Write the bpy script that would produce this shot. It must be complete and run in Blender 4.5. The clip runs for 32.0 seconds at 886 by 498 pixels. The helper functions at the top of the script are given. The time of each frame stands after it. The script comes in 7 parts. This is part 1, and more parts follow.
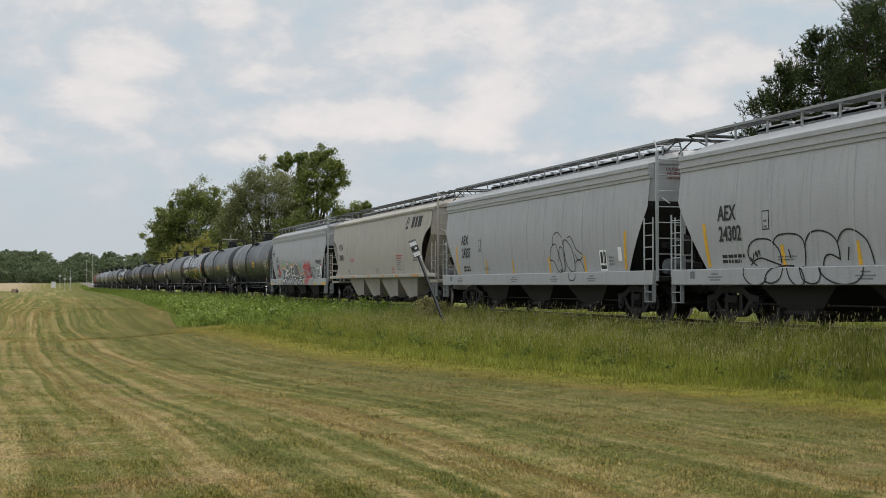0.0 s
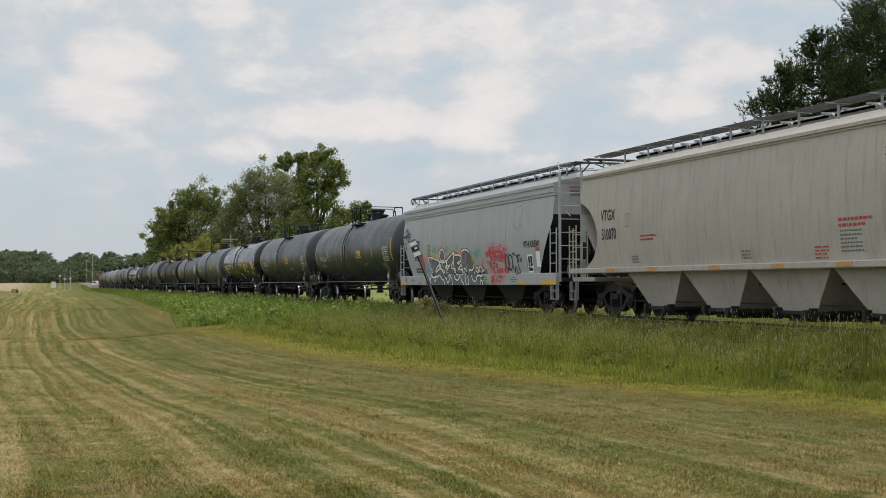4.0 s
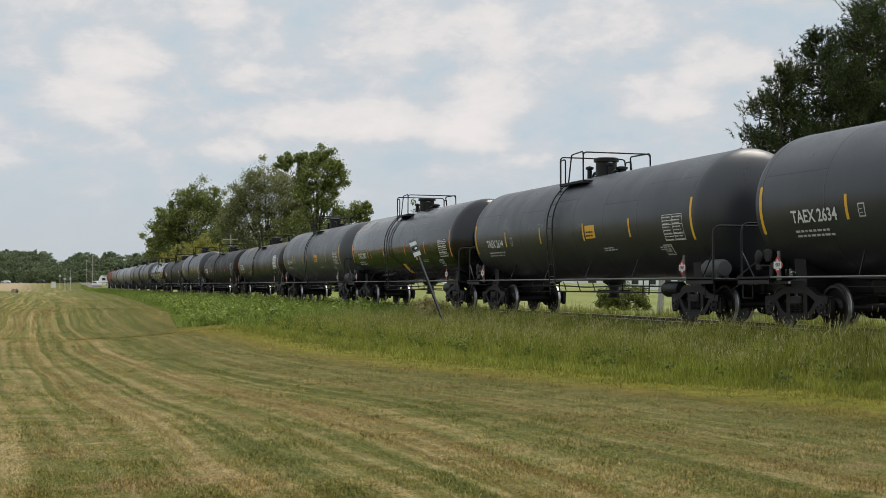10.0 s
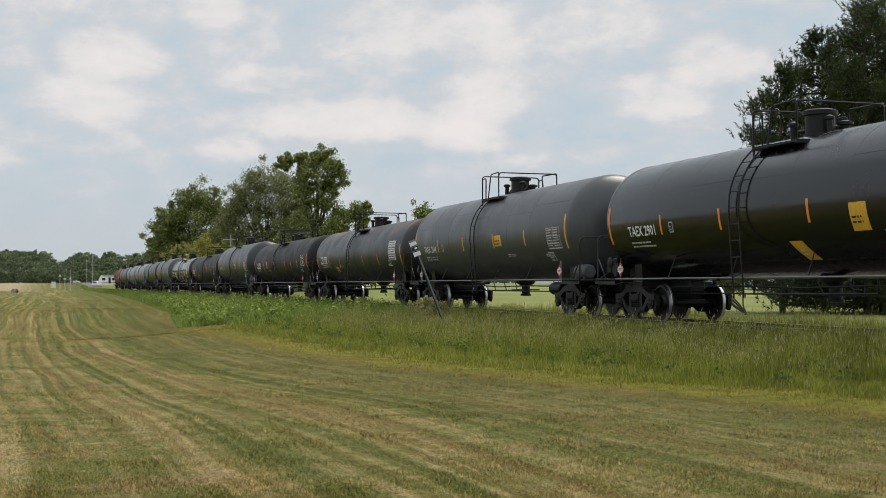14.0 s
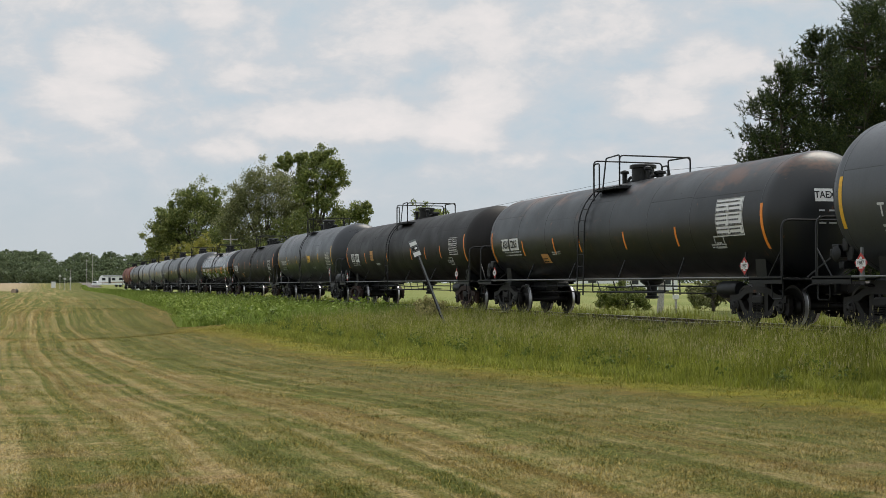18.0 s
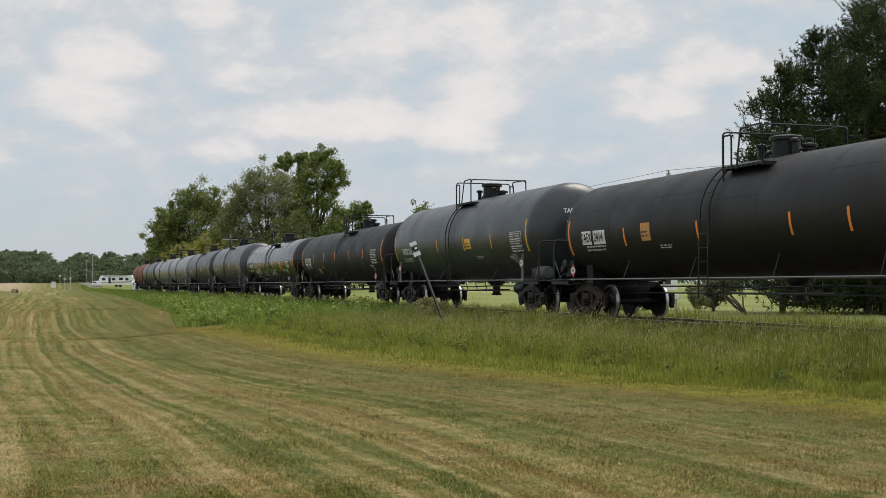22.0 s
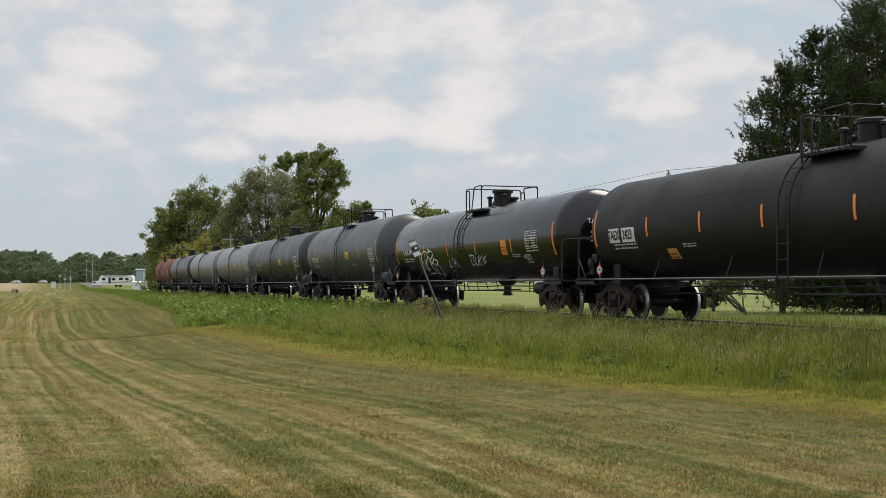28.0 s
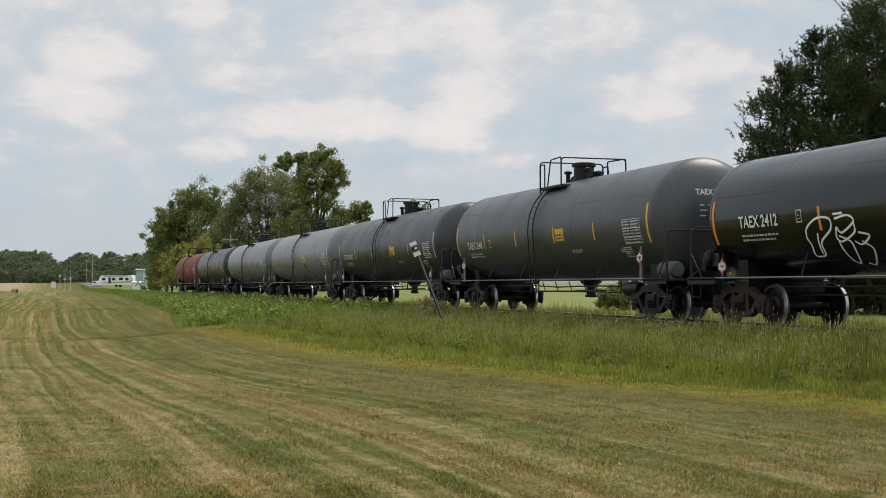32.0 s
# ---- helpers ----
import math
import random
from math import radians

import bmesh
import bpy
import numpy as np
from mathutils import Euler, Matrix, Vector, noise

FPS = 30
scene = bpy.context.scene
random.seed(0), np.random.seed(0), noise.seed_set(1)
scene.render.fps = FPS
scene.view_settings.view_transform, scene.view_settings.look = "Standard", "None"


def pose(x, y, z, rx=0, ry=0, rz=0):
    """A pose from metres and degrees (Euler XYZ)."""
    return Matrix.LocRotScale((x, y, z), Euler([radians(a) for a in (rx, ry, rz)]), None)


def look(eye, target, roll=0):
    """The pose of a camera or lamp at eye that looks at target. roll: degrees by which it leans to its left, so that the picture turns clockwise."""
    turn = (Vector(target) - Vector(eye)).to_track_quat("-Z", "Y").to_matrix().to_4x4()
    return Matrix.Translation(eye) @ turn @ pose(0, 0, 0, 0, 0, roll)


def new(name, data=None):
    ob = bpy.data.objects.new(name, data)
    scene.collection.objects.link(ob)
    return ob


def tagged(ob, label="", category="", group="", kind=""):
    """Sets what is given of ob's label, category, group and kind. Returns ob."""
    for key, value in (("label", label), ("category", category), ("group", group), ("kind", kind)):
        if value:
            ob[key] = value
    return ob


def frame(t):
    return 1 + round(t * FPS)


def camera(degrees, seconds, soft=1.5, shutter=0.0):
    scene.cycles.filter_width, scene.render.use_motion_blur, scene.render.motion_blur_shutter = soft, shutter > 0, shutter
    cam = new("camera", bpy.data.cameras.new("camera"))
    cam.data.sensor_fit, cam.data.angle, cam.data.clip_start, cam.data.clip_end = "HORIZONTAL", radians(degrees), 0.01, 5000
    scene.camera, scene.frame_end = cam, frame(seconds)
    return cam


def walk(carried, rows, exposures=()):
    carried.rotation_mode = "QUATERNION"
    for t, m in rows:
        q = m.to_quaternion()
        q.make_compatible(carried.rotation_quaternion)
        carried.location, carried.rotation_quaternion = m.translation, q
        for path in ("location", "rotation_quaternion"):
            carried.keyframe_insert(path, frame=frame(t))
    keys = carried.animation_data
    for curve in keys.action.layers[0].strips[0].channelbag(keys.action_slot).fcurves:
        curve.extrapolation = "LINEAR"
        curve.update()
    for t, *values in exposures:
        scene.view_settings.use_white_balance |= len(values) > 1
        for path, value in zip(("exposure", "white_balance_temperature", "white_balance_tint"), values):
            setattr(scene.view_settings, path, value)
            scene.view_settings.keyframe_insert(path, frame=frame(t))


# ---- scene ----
TRACK_X = 15.8          # centre line of the track; rail tops are at z = 0
EYE = (0.0, 0.0, 0.9)
cam = camera(38.9, 32.0, soft=0.6)
HEAD = look(EYE, (math.sin(radians(17.83)), math.cos(radians(17.83)), 0.9 + math.tan(radians(1.65))))
walk(cam, [(0.0, HEAD), (32.0, HEAD)], exposures=[(0.0, 0.0), (32.0, 0.0)])

# ---- light ----
SUN_EL, SUN_AZ = radians(60), radians(68)   # azimuth clockwise from +y
world = bpy.data.worlds.new("world")
scene.world = world
world.use_nodes = True
wn, wl = world.node_tree.nodes, world.node_tree.links
wn.clear()
w_out = wn.new("ShaderNodeOutputWorld")
w_bg = wn.new("ShaderNodeBackground")
w_sky = wn.new("ShaderNodeTexSky")
w_sky.sky_type = "NISHITA"
w_sky.sun_disc = False
w_sky.sun_elevation, w_sky.sun_rotation = SUN_EL, SUN_AZ
w_sky.air_density, w_sky.dust_density = 1.0, 2.0
w_mix = wn.new("ShaderNodeMix")
w_mix.data_type = "RGBA"
w_noise = wn.new("ShaderNodeTexNoise")
w_noise.inputs["Scale"].default_value = 5.0
w_noise.inputs["Detail"].default_value = 5.0
w_ramp = wn.new("ShaderNodeMapRange")
w_ramp.inputs[1].default_value, w_ramp.inputs[2].default_value = 0.3, 0.6
w_ramp.inputs[3].default_value, w_ramp.inputs[4].default_value = 0.7, 0.97
w_tex = wn.new("ShaderNodeTexCoord")
wl.new(w_tex.outputs["Generated"], w_noise.inputs["Vector"])
wl.new(w_noise.outputs["Fac"], w_ramp.inputs[0])
wl.new(w_ramp.outputs[0], w_mix.inputs[0])
wl.new(w_sky.outputs[0], w_mix.inputs[6])
# the cloud deck is brighter overhead than near the horizon
w_sep = wn.new("ShaderNodeSeparateXYZ")
w_up = wn.new("ShaderNodeMapRange")
w_up.inputs[1].default_value, w_up.inputs[2].default_value = 0.0, 1.0
w_up.inputs[3].default_value, w_up.inputs[4].default_value = 0.85, 1.6
w_deck = wn.new("ShaderNodeMix")
w_deck.data_type, w_deck.blend_type = "RGBA", "MULTIPLY"
w_deck.inputs[0].default_value = 1.0
w_deck.inputs[6].default_value = (7.25, 7.65, 8.1, 1)
wl.new(w_tex.outputs["Generated"], w_sep.inputs[0])
wl.new(w_sep.outputs[2], w_up.inputs[0])
wl.new(w_up.outputs[0], w_deck.inputs[7])
wl.new(w_deck.outputs[2], w_mix.inputs[7])
wl.new(w_mix.outputs[2], w_bg.inputs["Color"])
w_bg.inputs["Strength"].default_value = 0.1
wl.new(w_bg.outputs[0], w_out.inputs["Surface"])

sun = new("sun", bpy.data.lights.new("sun", "SUN"))
sun.data.energy, sun.data.angle, sun.data.color = 2.4, radians(30), (1.0, 0.93, 0.82)
sun.matrix_world = look((0, 0, 0), (-math.sin(SUN_AZ) * math.cos(SUN_EL), -math.cos(SUN_AZ) * math.cos(SUN_EL), -math.sin(SUN_EL)))


# ---- materials ----
class Nodes:
    """A short way to write node trees."""

    def __init__(self, name):
        self.m = bpy.data.materials.new(name)
        self.m.use_nodes = True
        self.t = self.m.node_tree
        self.t.nodes.clear()
        self.out = self.t.nodes.new("ShaderNodeOutputMaterial")

    def put(self, socket, v):
        if isinstance(v, bpy.types.NodeSocket):
            self.t.links.new(v, socket)
        elif isinstance(v, tuple) and len(v) == 3 and socket.type == "RGBA":
            socket.default_value = (*v, 1)
        else:
            socket.default_value = v

    def node(self, kind, **ins):
        n = self.t.nodes.new(kind)
        for k, v in ins.items():
            self.put(n.inputs[k.replace("_", " ")], v)
        return n

    def math(self, op, a, b=0.0, c=None, clamp=False):
        n = self.t.nodes.new("ShaderNodeMath")
        n.operation, n.use_clamp = op, clamp
        self.put(n.inputs[0], a)
        self.put(n.inputs[1], b)
        if c is not None:
            self.put(n.inputs[2], c)
        return n.outputs[0]

    def vec(self, op, a, b):
        n = self.t.nodes.new("ShaderNodeVectorMath")
        n.operation = op
        self.put(n.inputs[0], a)
        self.put(n.inputs[1], b)
        return n.outputs[0]

    def ramp(self, v, lo, hi, a=0.0, b=1.0, smooth=False):
        n = self.t.nodes.new("ShaderNodeMapRange")
        if smooth:
            n.interpolation_type = "SMOOTHSTEP"
        for i, x in enumerate((v, lo, hi, a, b)):
            self.put(n.inputs[i], x)
        return n.outputs[0]

    def mix(self, f, a, b, blend="MIX"):
        n = self.t.nodes.new("ShaderNodeMix")
        n.data_type, n.blend_type = "RGBA", blend
        self.put(n.inputs[0], f)
        self.put(n.inputs[6], a)
        self.put(n.inputs[7], b)
        return n.outputs[2]

    def noise(self, v, scale, detail=4.0, rough=0.55):
        n = self.node("ShaderNodeTexNoise", Vector=v, Scale=scale, Detail=detail, Roughness=rough)
        return n.outputs["Fac"]

    def coords(self):
        """Object space, shifted from thing to thing."""
        tc = self.node("ShaderNodeTexCoord").outputs["Object"]
        r = self.node("ShaderNodeObjectInfo").outputs["Random"]
        c = self.node("ShaderNodeCombineXYZ", X=self.math("MULTIPLY", r, 37.0), Y=self.math("MULTIPLY", r, 91.0), Z=0.0)
        return self.vec("ADD", tc, c.outputs[0])

    def world(self):
        return self.node("ShaderNodeNewGeometry").outputs["Position"]

    def close(self, color, rough=0.6, metal=0.0, bump=None, depth=0.01, spec=0.5, coat=0.0):
        b = self.node("ShaderNodeBsdfPrincipled", Base_Color=color, Roughness=rough, Metallic=metal)
        b.inputs["Specular IOR Level"].default_value = spec
        b.inputs["Coat Weight"].default_value = coat
        b.inputs["Coat Roughness"].default_value = 0.42
        if bump is not None:
            n = self.node("ShaderNodeBump", Height=bump, Distance=depth)
            n.inputs["Strength"].default_value = 1.0
            self.t.links.new(n.outputs[0], b.inputs["Normal"])
        self.t.links.new(b.outputs[0], self.out.inputs["Surface"])
        return self.m


def paint(name, color, dirt=(0.08, 0.07, 0.055), rough=0.5, amount=0.5, streak=0.4, metal=0.0, rust=0.0, fade=0.15, relief=0.002, spec=0.3, crown=None, coat=0.0):
    """Weathered paint: faded blotches, grime, runs down the sides, rust."""
    n = Nodes(name)
    p = n.coords()
    blotch = n.noise(p, 0.9, 5)
    grain = n.noise(p, 22.0, 5, 0.7)
    runs = n.noise(n.vec("MULTIPLY", p, (7.0, 7.0, 0.55)), 1.0, 5, 0.65)
    light = tuple(min(1.0, c * (1 + fade) + fade * 0.04) for c in color)
    dark = tuple(c * (1 - fade) for c in color)
    c = n.mix(n.ramp(blotch, 0.3, 0.7), dark, light)
    c = n.mix(n.math("MULTIPLY", n.ramp(runs, 0.5, 0.78), streak), c, dirt)
    c = n.mix(n.math("MULTIPLY", n.ramp(grain, 0.48, 0.75), amount * 0.5), c, dirt)
    if rust:
        spots = n.ramp(n.noise(p, 2.3, 7, 0.7), 0.66 - 0.25 * rust, 0.74 - 0.2 * rust)
        c = n.mix(n.math("MULTIPLY", spots, 0.85), c, n.mix(grain, (0.10, 0.035, 0.015), (0.26, 0.10, 0.04)))
    if crown:                        # rust eats the top of an old tank first
        z = n.node("ShaderNodeSeparateXYZ", Vector=n.node("ShaderNodeTexCoord").outputs["Object"]).outputs[2]
        worn = n.math("ADD", n.ramp(z, crown - 0.1, crown + 0.9, 0.0, 0.5), n.math("MULTIPLY", n.math("SUBTRACT", n.noise(n.vec("MULTIPLY", p, (0.5, 0.5, 1.0)), 1.7, 6, 0.65), 0.5), 2.2))
        c = n.mix(n.ramp(worn, 0.28, 0.6, 0.0, 0.75), c, n.mix(grain, (0.06, 0.028, 0.016), (0.17, 0.07, 0.032)))
    r = n.ramp(n.math("ADD", blotch, n.math("MULTIPLY", grain, 0.6)), 0.5, 1.1, rough - 0.1, min(1, rough + 0.15))
    return n.close(c, r, metal, n.math("ADD", n.math("MULTIPLY", grain, 0.4), blotch), relief, spec, coat=coat)


def plain(name, color, rough=0.6, metal=0.0, vary=0.25, scale=14.0):
    n = Nodes(name)
    p = n.coords()
    g = n.noise(p, scale, 5, 0.65)
    c = n.mix(n.ramp(g, 0.3, 0.7), tuple(x * (1 - vary) for x in color), tuple(min(1, x * (1 + vary)) for x in color))
    return n.close(c, n.ramp(g, 0.2, 0.8, rough - 0.08, min(1.0, rough + 0.1)), metal, g, 0.002)


M = {
    "hopper_grey": paint("hopper_grey", (0.405, 0.41, 0.418), rough=0.5, amount=0.35, streak=0.26, fade=0.06),
    "hopper_beige": paint("hopper_beige", (0.445, 0.415, 0.365), dirt=(0.13, 0.10, 0.07), rough=0.55, amount=0.45, streak=0.4, fade=0.08),
    "hopper_roof": paint("hopper_roof", (0.37, 0.378, 0.385), rough=0.5, amount=0.3, streak=0.2, fade=0.06),
    "patch_grey": paint("patch_grey", (0.40, 0.412, 0.425), rough=0.5, amount=0.3, streak=0.15, fade=0.05),
    "board_dark": paint("board_dark", (0.085, 0.088, 0.09), rough=0.7, amount=0.4, fade=0.1),
    "hatch_grey": paint("hatch_grey", (0.30, 0.31, 0.32), rough=0.6, amount=0.4, fade=0.1),
    "under_black": plain("under_black", (0.012, 0.011, 0.010), 0.75, vary=0.5),
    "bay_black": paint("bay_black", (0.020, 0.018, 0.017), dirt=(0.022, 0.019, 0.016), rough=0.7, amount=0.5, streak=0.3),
    "cast_steel": paint("cast_steel", (0.009, 0.008, 0.0075), dirt=(0.018, 0.014, 0.011), rough=0.55, amount=0.5, rust=0.06, fade=0.03),
    "cast_rust": paint("cast_rust", (0.032, 0.016, 0.012), dirt=(0.020, 0.014, 0.010), rough=0.7, amount=0.5, rust=0.2, fade=0.05),
    "wheel_face": paint("wheel_face", (0.009, 0.008, 0.007), dirt=(0.020, 0.015, 0.012), rough=0.5, amount=0.4, rust=0.08, fade=0.03),
    "tread": plain("tread", (0.50, 0.50, 0.50), 0.38, 1.0, 0.1),
    "rail_top": plain("rail_top", (0.55, 0.54, 0.52), 0.3, 1.0, 0.1),
    "rail_side": plain("rail_side", (0.07, 0.045, 0.032), 0.85, 0.0, 0.4),
    "grey_black": paint("grey_black", (0.008, 0.0085, 0.009), dirt=(0.014, 0.013, 0.012), rough=0.45, amount=0.3, fade=0.03),
    "tank_grey": paint("tank_grey", (0.025, 0.028, 0.033), dirt=(0.013, 0.0135, 0.014), rough=0.34, amount=0.3, streak=0.3, fade=0.07, relief=0.0007, spec=0.55),
    "tank_mid": paint("tank_mid", (0.052, 0.055, 0.060), dirt=(0.024, 0.025, 0.026), rough=0.34, amount=0.3, streak=0.35, fade=0.08, relief=0.0007, spec=0.55),
    "tank_light": paint("tank_light", (0.17, 0.173, 0.18), dirt=(0.07, 0.068, 0.065), rough=0.32, amount=0.35, streak=0.3, fade=0.10, relief=0.0007, spec=0.6),
    "tank_gloss": paint("tank_gloss", (0.004, 0.0045, 0.006), dirt=(0.007, 0.0065, 0.006), rough=0.15, amount=0.2, streak=0.15, fade=0.04, relief=0.0004, spec=0.5),
    "tank_brown": paint("tank_brown", (0.009, 0.0072, 0.0064), dirt=(0.014, 0.010, 0.0085), rough=0.5, amount=0.5, streak=0.4, fade=0.04, spec=0.3),
    "tank_rusty": paint("tank_rusty", (0.011, 0.0125, 0.014), dirt=(0.026, 0.018, 0.014), rough=0.36, amount=0.5, streak=0.4, rust=0.12, fade=0.08, spec=0.5, crown=3.0),
    "tank_dark": paint("tank_dark", (0.028, 0.029, 0.031), dirt=(0.02, 0.018, 0.017), rough=0.34, amount=0.5, streak=0.35, fade=0.08, relief=0.0007, spec=0.55),
    "tank_red": paint("tank_red", (0.20, 0.068, 0.045), dirt=(0.06, 0.03, 0.022), rough=0.65, amount=0.5, streak=0.4, rust=0.15),
    "pipe_pale": plain("pipe_pale", (0.17, 0.17, 0.165), 0.45, 0.3),
    "rail_white": plain("rail_white", (0.42, 0.44, 0.45), 0.5, 0.0, 0.15),
    "yellow": plain("yellow", (0.72, 0.40, 0.03), 0.5, 0.0, 0.15),
    "orange": plain("orange", (0.80, 0.25, 0.03), 0.5, 0.0, 0.15),
    "dull_orange": plain("dull_orange", (0.55, 0.27, 0.08), 0.6, 0.0, 0.2),
    "white": plain("white", (0.72, 0.72, 0.70), 0.5, 0.0, 0.08),
    "faded_white": plain("faded_white", (0.48, 0.49, 0.49), 0.6, 0.0, 0.15),
    "pale_white": plain("pale_white", (0.62, 0.63, 0.63), 0.6, 0.0, 0.12),
    "black": plain("black", (0.016, 0.016, 0.017), 0.6, 0.0, 0.2),
    "sign_red": plain("sign_red", (0.20, 0.035, 0.03), 0.6, 0.0, 0.15),
    "ink_grey": plain("ink_grey", (0.16, 0.17, 0.175), 0.6, 0.0, 0.15),
    "red": plain("red", (0.45, 0.045, 0.04), 0.55, 0.0, 0.2),
    "spray_red": plain("spray_red", (0.62, 0.05, 0.05), 0.6, 0.0, 0.15),
    "spray_teal": plain("spray_teal", (0.16, 0.40, 0.40), 0.6, 0.0, 0.2),
    "spray_yellow": plain("spray_yellow", (0.62, 0.60, 0.12), 0.6, 0.0, 0.2),
    "spray_silver": plain("spray_silver", (0.13, 0.133, 0.137), 0.55, 0.0, 0.6, 3.0),
    "spray_white": plain("spray_white", (0.85, 0.85, 0.85), 0.5, 0.0, 0.05),
    "wood_tie": plain("wood_tie", (0.06, 0.048, 0.038), 0.9, 0.0, 0.4),
    "pole_wood": plain("pole_wood", (0.34, 0.32, 0.29), 0.9, 0.0, 0.3),
    "bark": plain("bark", (0.075, 0.062, 0.05), 0.9, 0.0, 0.4, 6.0),
    "siding": plain("siding", (0.75, 0.76, 0.76), 0.6, 0.0, 0.06),
    "dark_glass": plain("dark_glass", (0.02, 0.024, 0.028), 0.12, 0.0, 0.1),
    "roofing": plain("roofing", (0.26, 0.27, 0.28), 0.7, 0.0, 0.2),
    "blue_grey": plain("blue_grey", (0.30, 0.37, 0.42), 0.6, 0.0, 0.1),
    "tan_decal": plain("tan_decal", (0.35, 0.26, 0.20), 0.6, 0.0, 0.1),
}


def leaf_material(name, a, b, c, shine=0.55, clump=0.0):
    """Foliage: each leaf takes its own tone; light passes through a little."""
    n = Nodes(name)
    g = n.node("ShaderNodeNewGeometry").outputs["Random Per Island"]
    col = n.mix(n.ramp(g, 0.0, 0.6), a, b)
    col = n.mix(n.ramp(g, 0.75, 1.0), col, c)
    big = n.noise(n.world(), 0.35, 3)
    col = n.mix(n.ramp(big, 0.35, 0.7, 0.0, 0.45), col, a)
    if clump:
        tuft = n.noise(n.vec("MULTIPLY", n.world(), (1.0, 1.0, 0.35)), 2.2, 5, 0.65)
        col = n.mix(n.ramp(tuft, 0.62, 0.36, 0.0, clump), col, tuple(v * 0.55 for v in a))
        col = n.mix(n.ramp(tuft, 0.52, 0.72, 0.0, clump), col, n.mix(0.5, b, c))
    d = n.node("ShaderNodeBsdfPrincipled", Base_Color=col, Roughness=shine)
    d.inputs["Specular IOR Level"].default_value = 0.25
    tr = n.node("ShaderNodeBsdfTranslucent", Color=n.mix(0.5, col, b))
    m = n.node("ShaderNodeMixShader", Fac=0.3)
    n.t.links.new(d.outputs[0], m.inputs[1])
    n.t.links.new(tr.outputs[0], m.inputs[2])
    n.t.links.new(m.outputs[0], n.out.inputs["Surface"])
    return n.m


M["leaf_green"] = leaf_material("leaf_green", (0.052, 0.072, 0.024), (0.21, 0.25, 0.065), (0.44, 0.45, 0.15))
M["leaf_dark"] = leaf_material("leaf_dark", (0.065, 0.076, 0.034), (0.24, 0.255, 0.105), (0.42, 0.42, 0.20))
M["leaf_olive"] = leaf_material("leaf_olive", (0.10, 0.12, 0.03), (0.22, 0.25, 0.06), (0.36, 0.36, 0.12))
M["leaf_yellow"] = leaf_material("leaf_yellow", (0.22, 0.23, 0.05), (0.40, 0.37, 0.085), (0.52, 0.48, 0.14))
M["needle"] = leaf_material("needle", (0.010, 0.018, 0.008), (0.052, 0.078, 0.024), (0.19, 0.21, 0.052))
# distance haze is mixed into the leaf tones of the far woods
M["haze_leaf"] = leaf_material("haze_leaf", (0.060, 0.085, 0.046), (0.15, 0.19, 0.09), (0.21, 0.245, 0.12))
M["tall_grass"] = leaf_material("tall_grass", (0.075, 0.095, 0.014), (0.32, 0.35, 0.045), (0.60, 0.58, 0.17), 0.6, 0.6)
M["lush_grass"] = leaf_material("lush_grass", (0.12, 0.18, 0.026), (0.27, 0.36, 0.06), (0.50, 0.53, 0.18), 0.6, 0.75)
M["moss_weed"] = leaf_material("moss_weed", (0.10, 0.105, 0.012), (0.26, 0.25, 0.03), (0.42, 0.37, 0.09), 0.7, 0.5)
M["weed_leaf"] = leaf_material("weed_leaf", (0.05, 0.075, 0.014), (0.15, 0.20, 0.035), (0.30, 0.34, 0.08), 0.6, 0.4)
M["seed_head"] = leaf_material("seed_head", (0.26, 0.25, 0.10), (0.42, 0.38, 0.17), (0.55, 0.48, 0.25), 0.7)


# course of the mower: the lawn's edge without its notch, as (y, x)
MOW = ((5.0, 12.4), (14.8, 10.9), (18.0, 9.6), (23.3, 8.2), (29.4, 7.4), (44.0, 7.0), (65.0, 6.8), (120.0, 8.8), (200.0, 11.0), (420.0, 12.6))


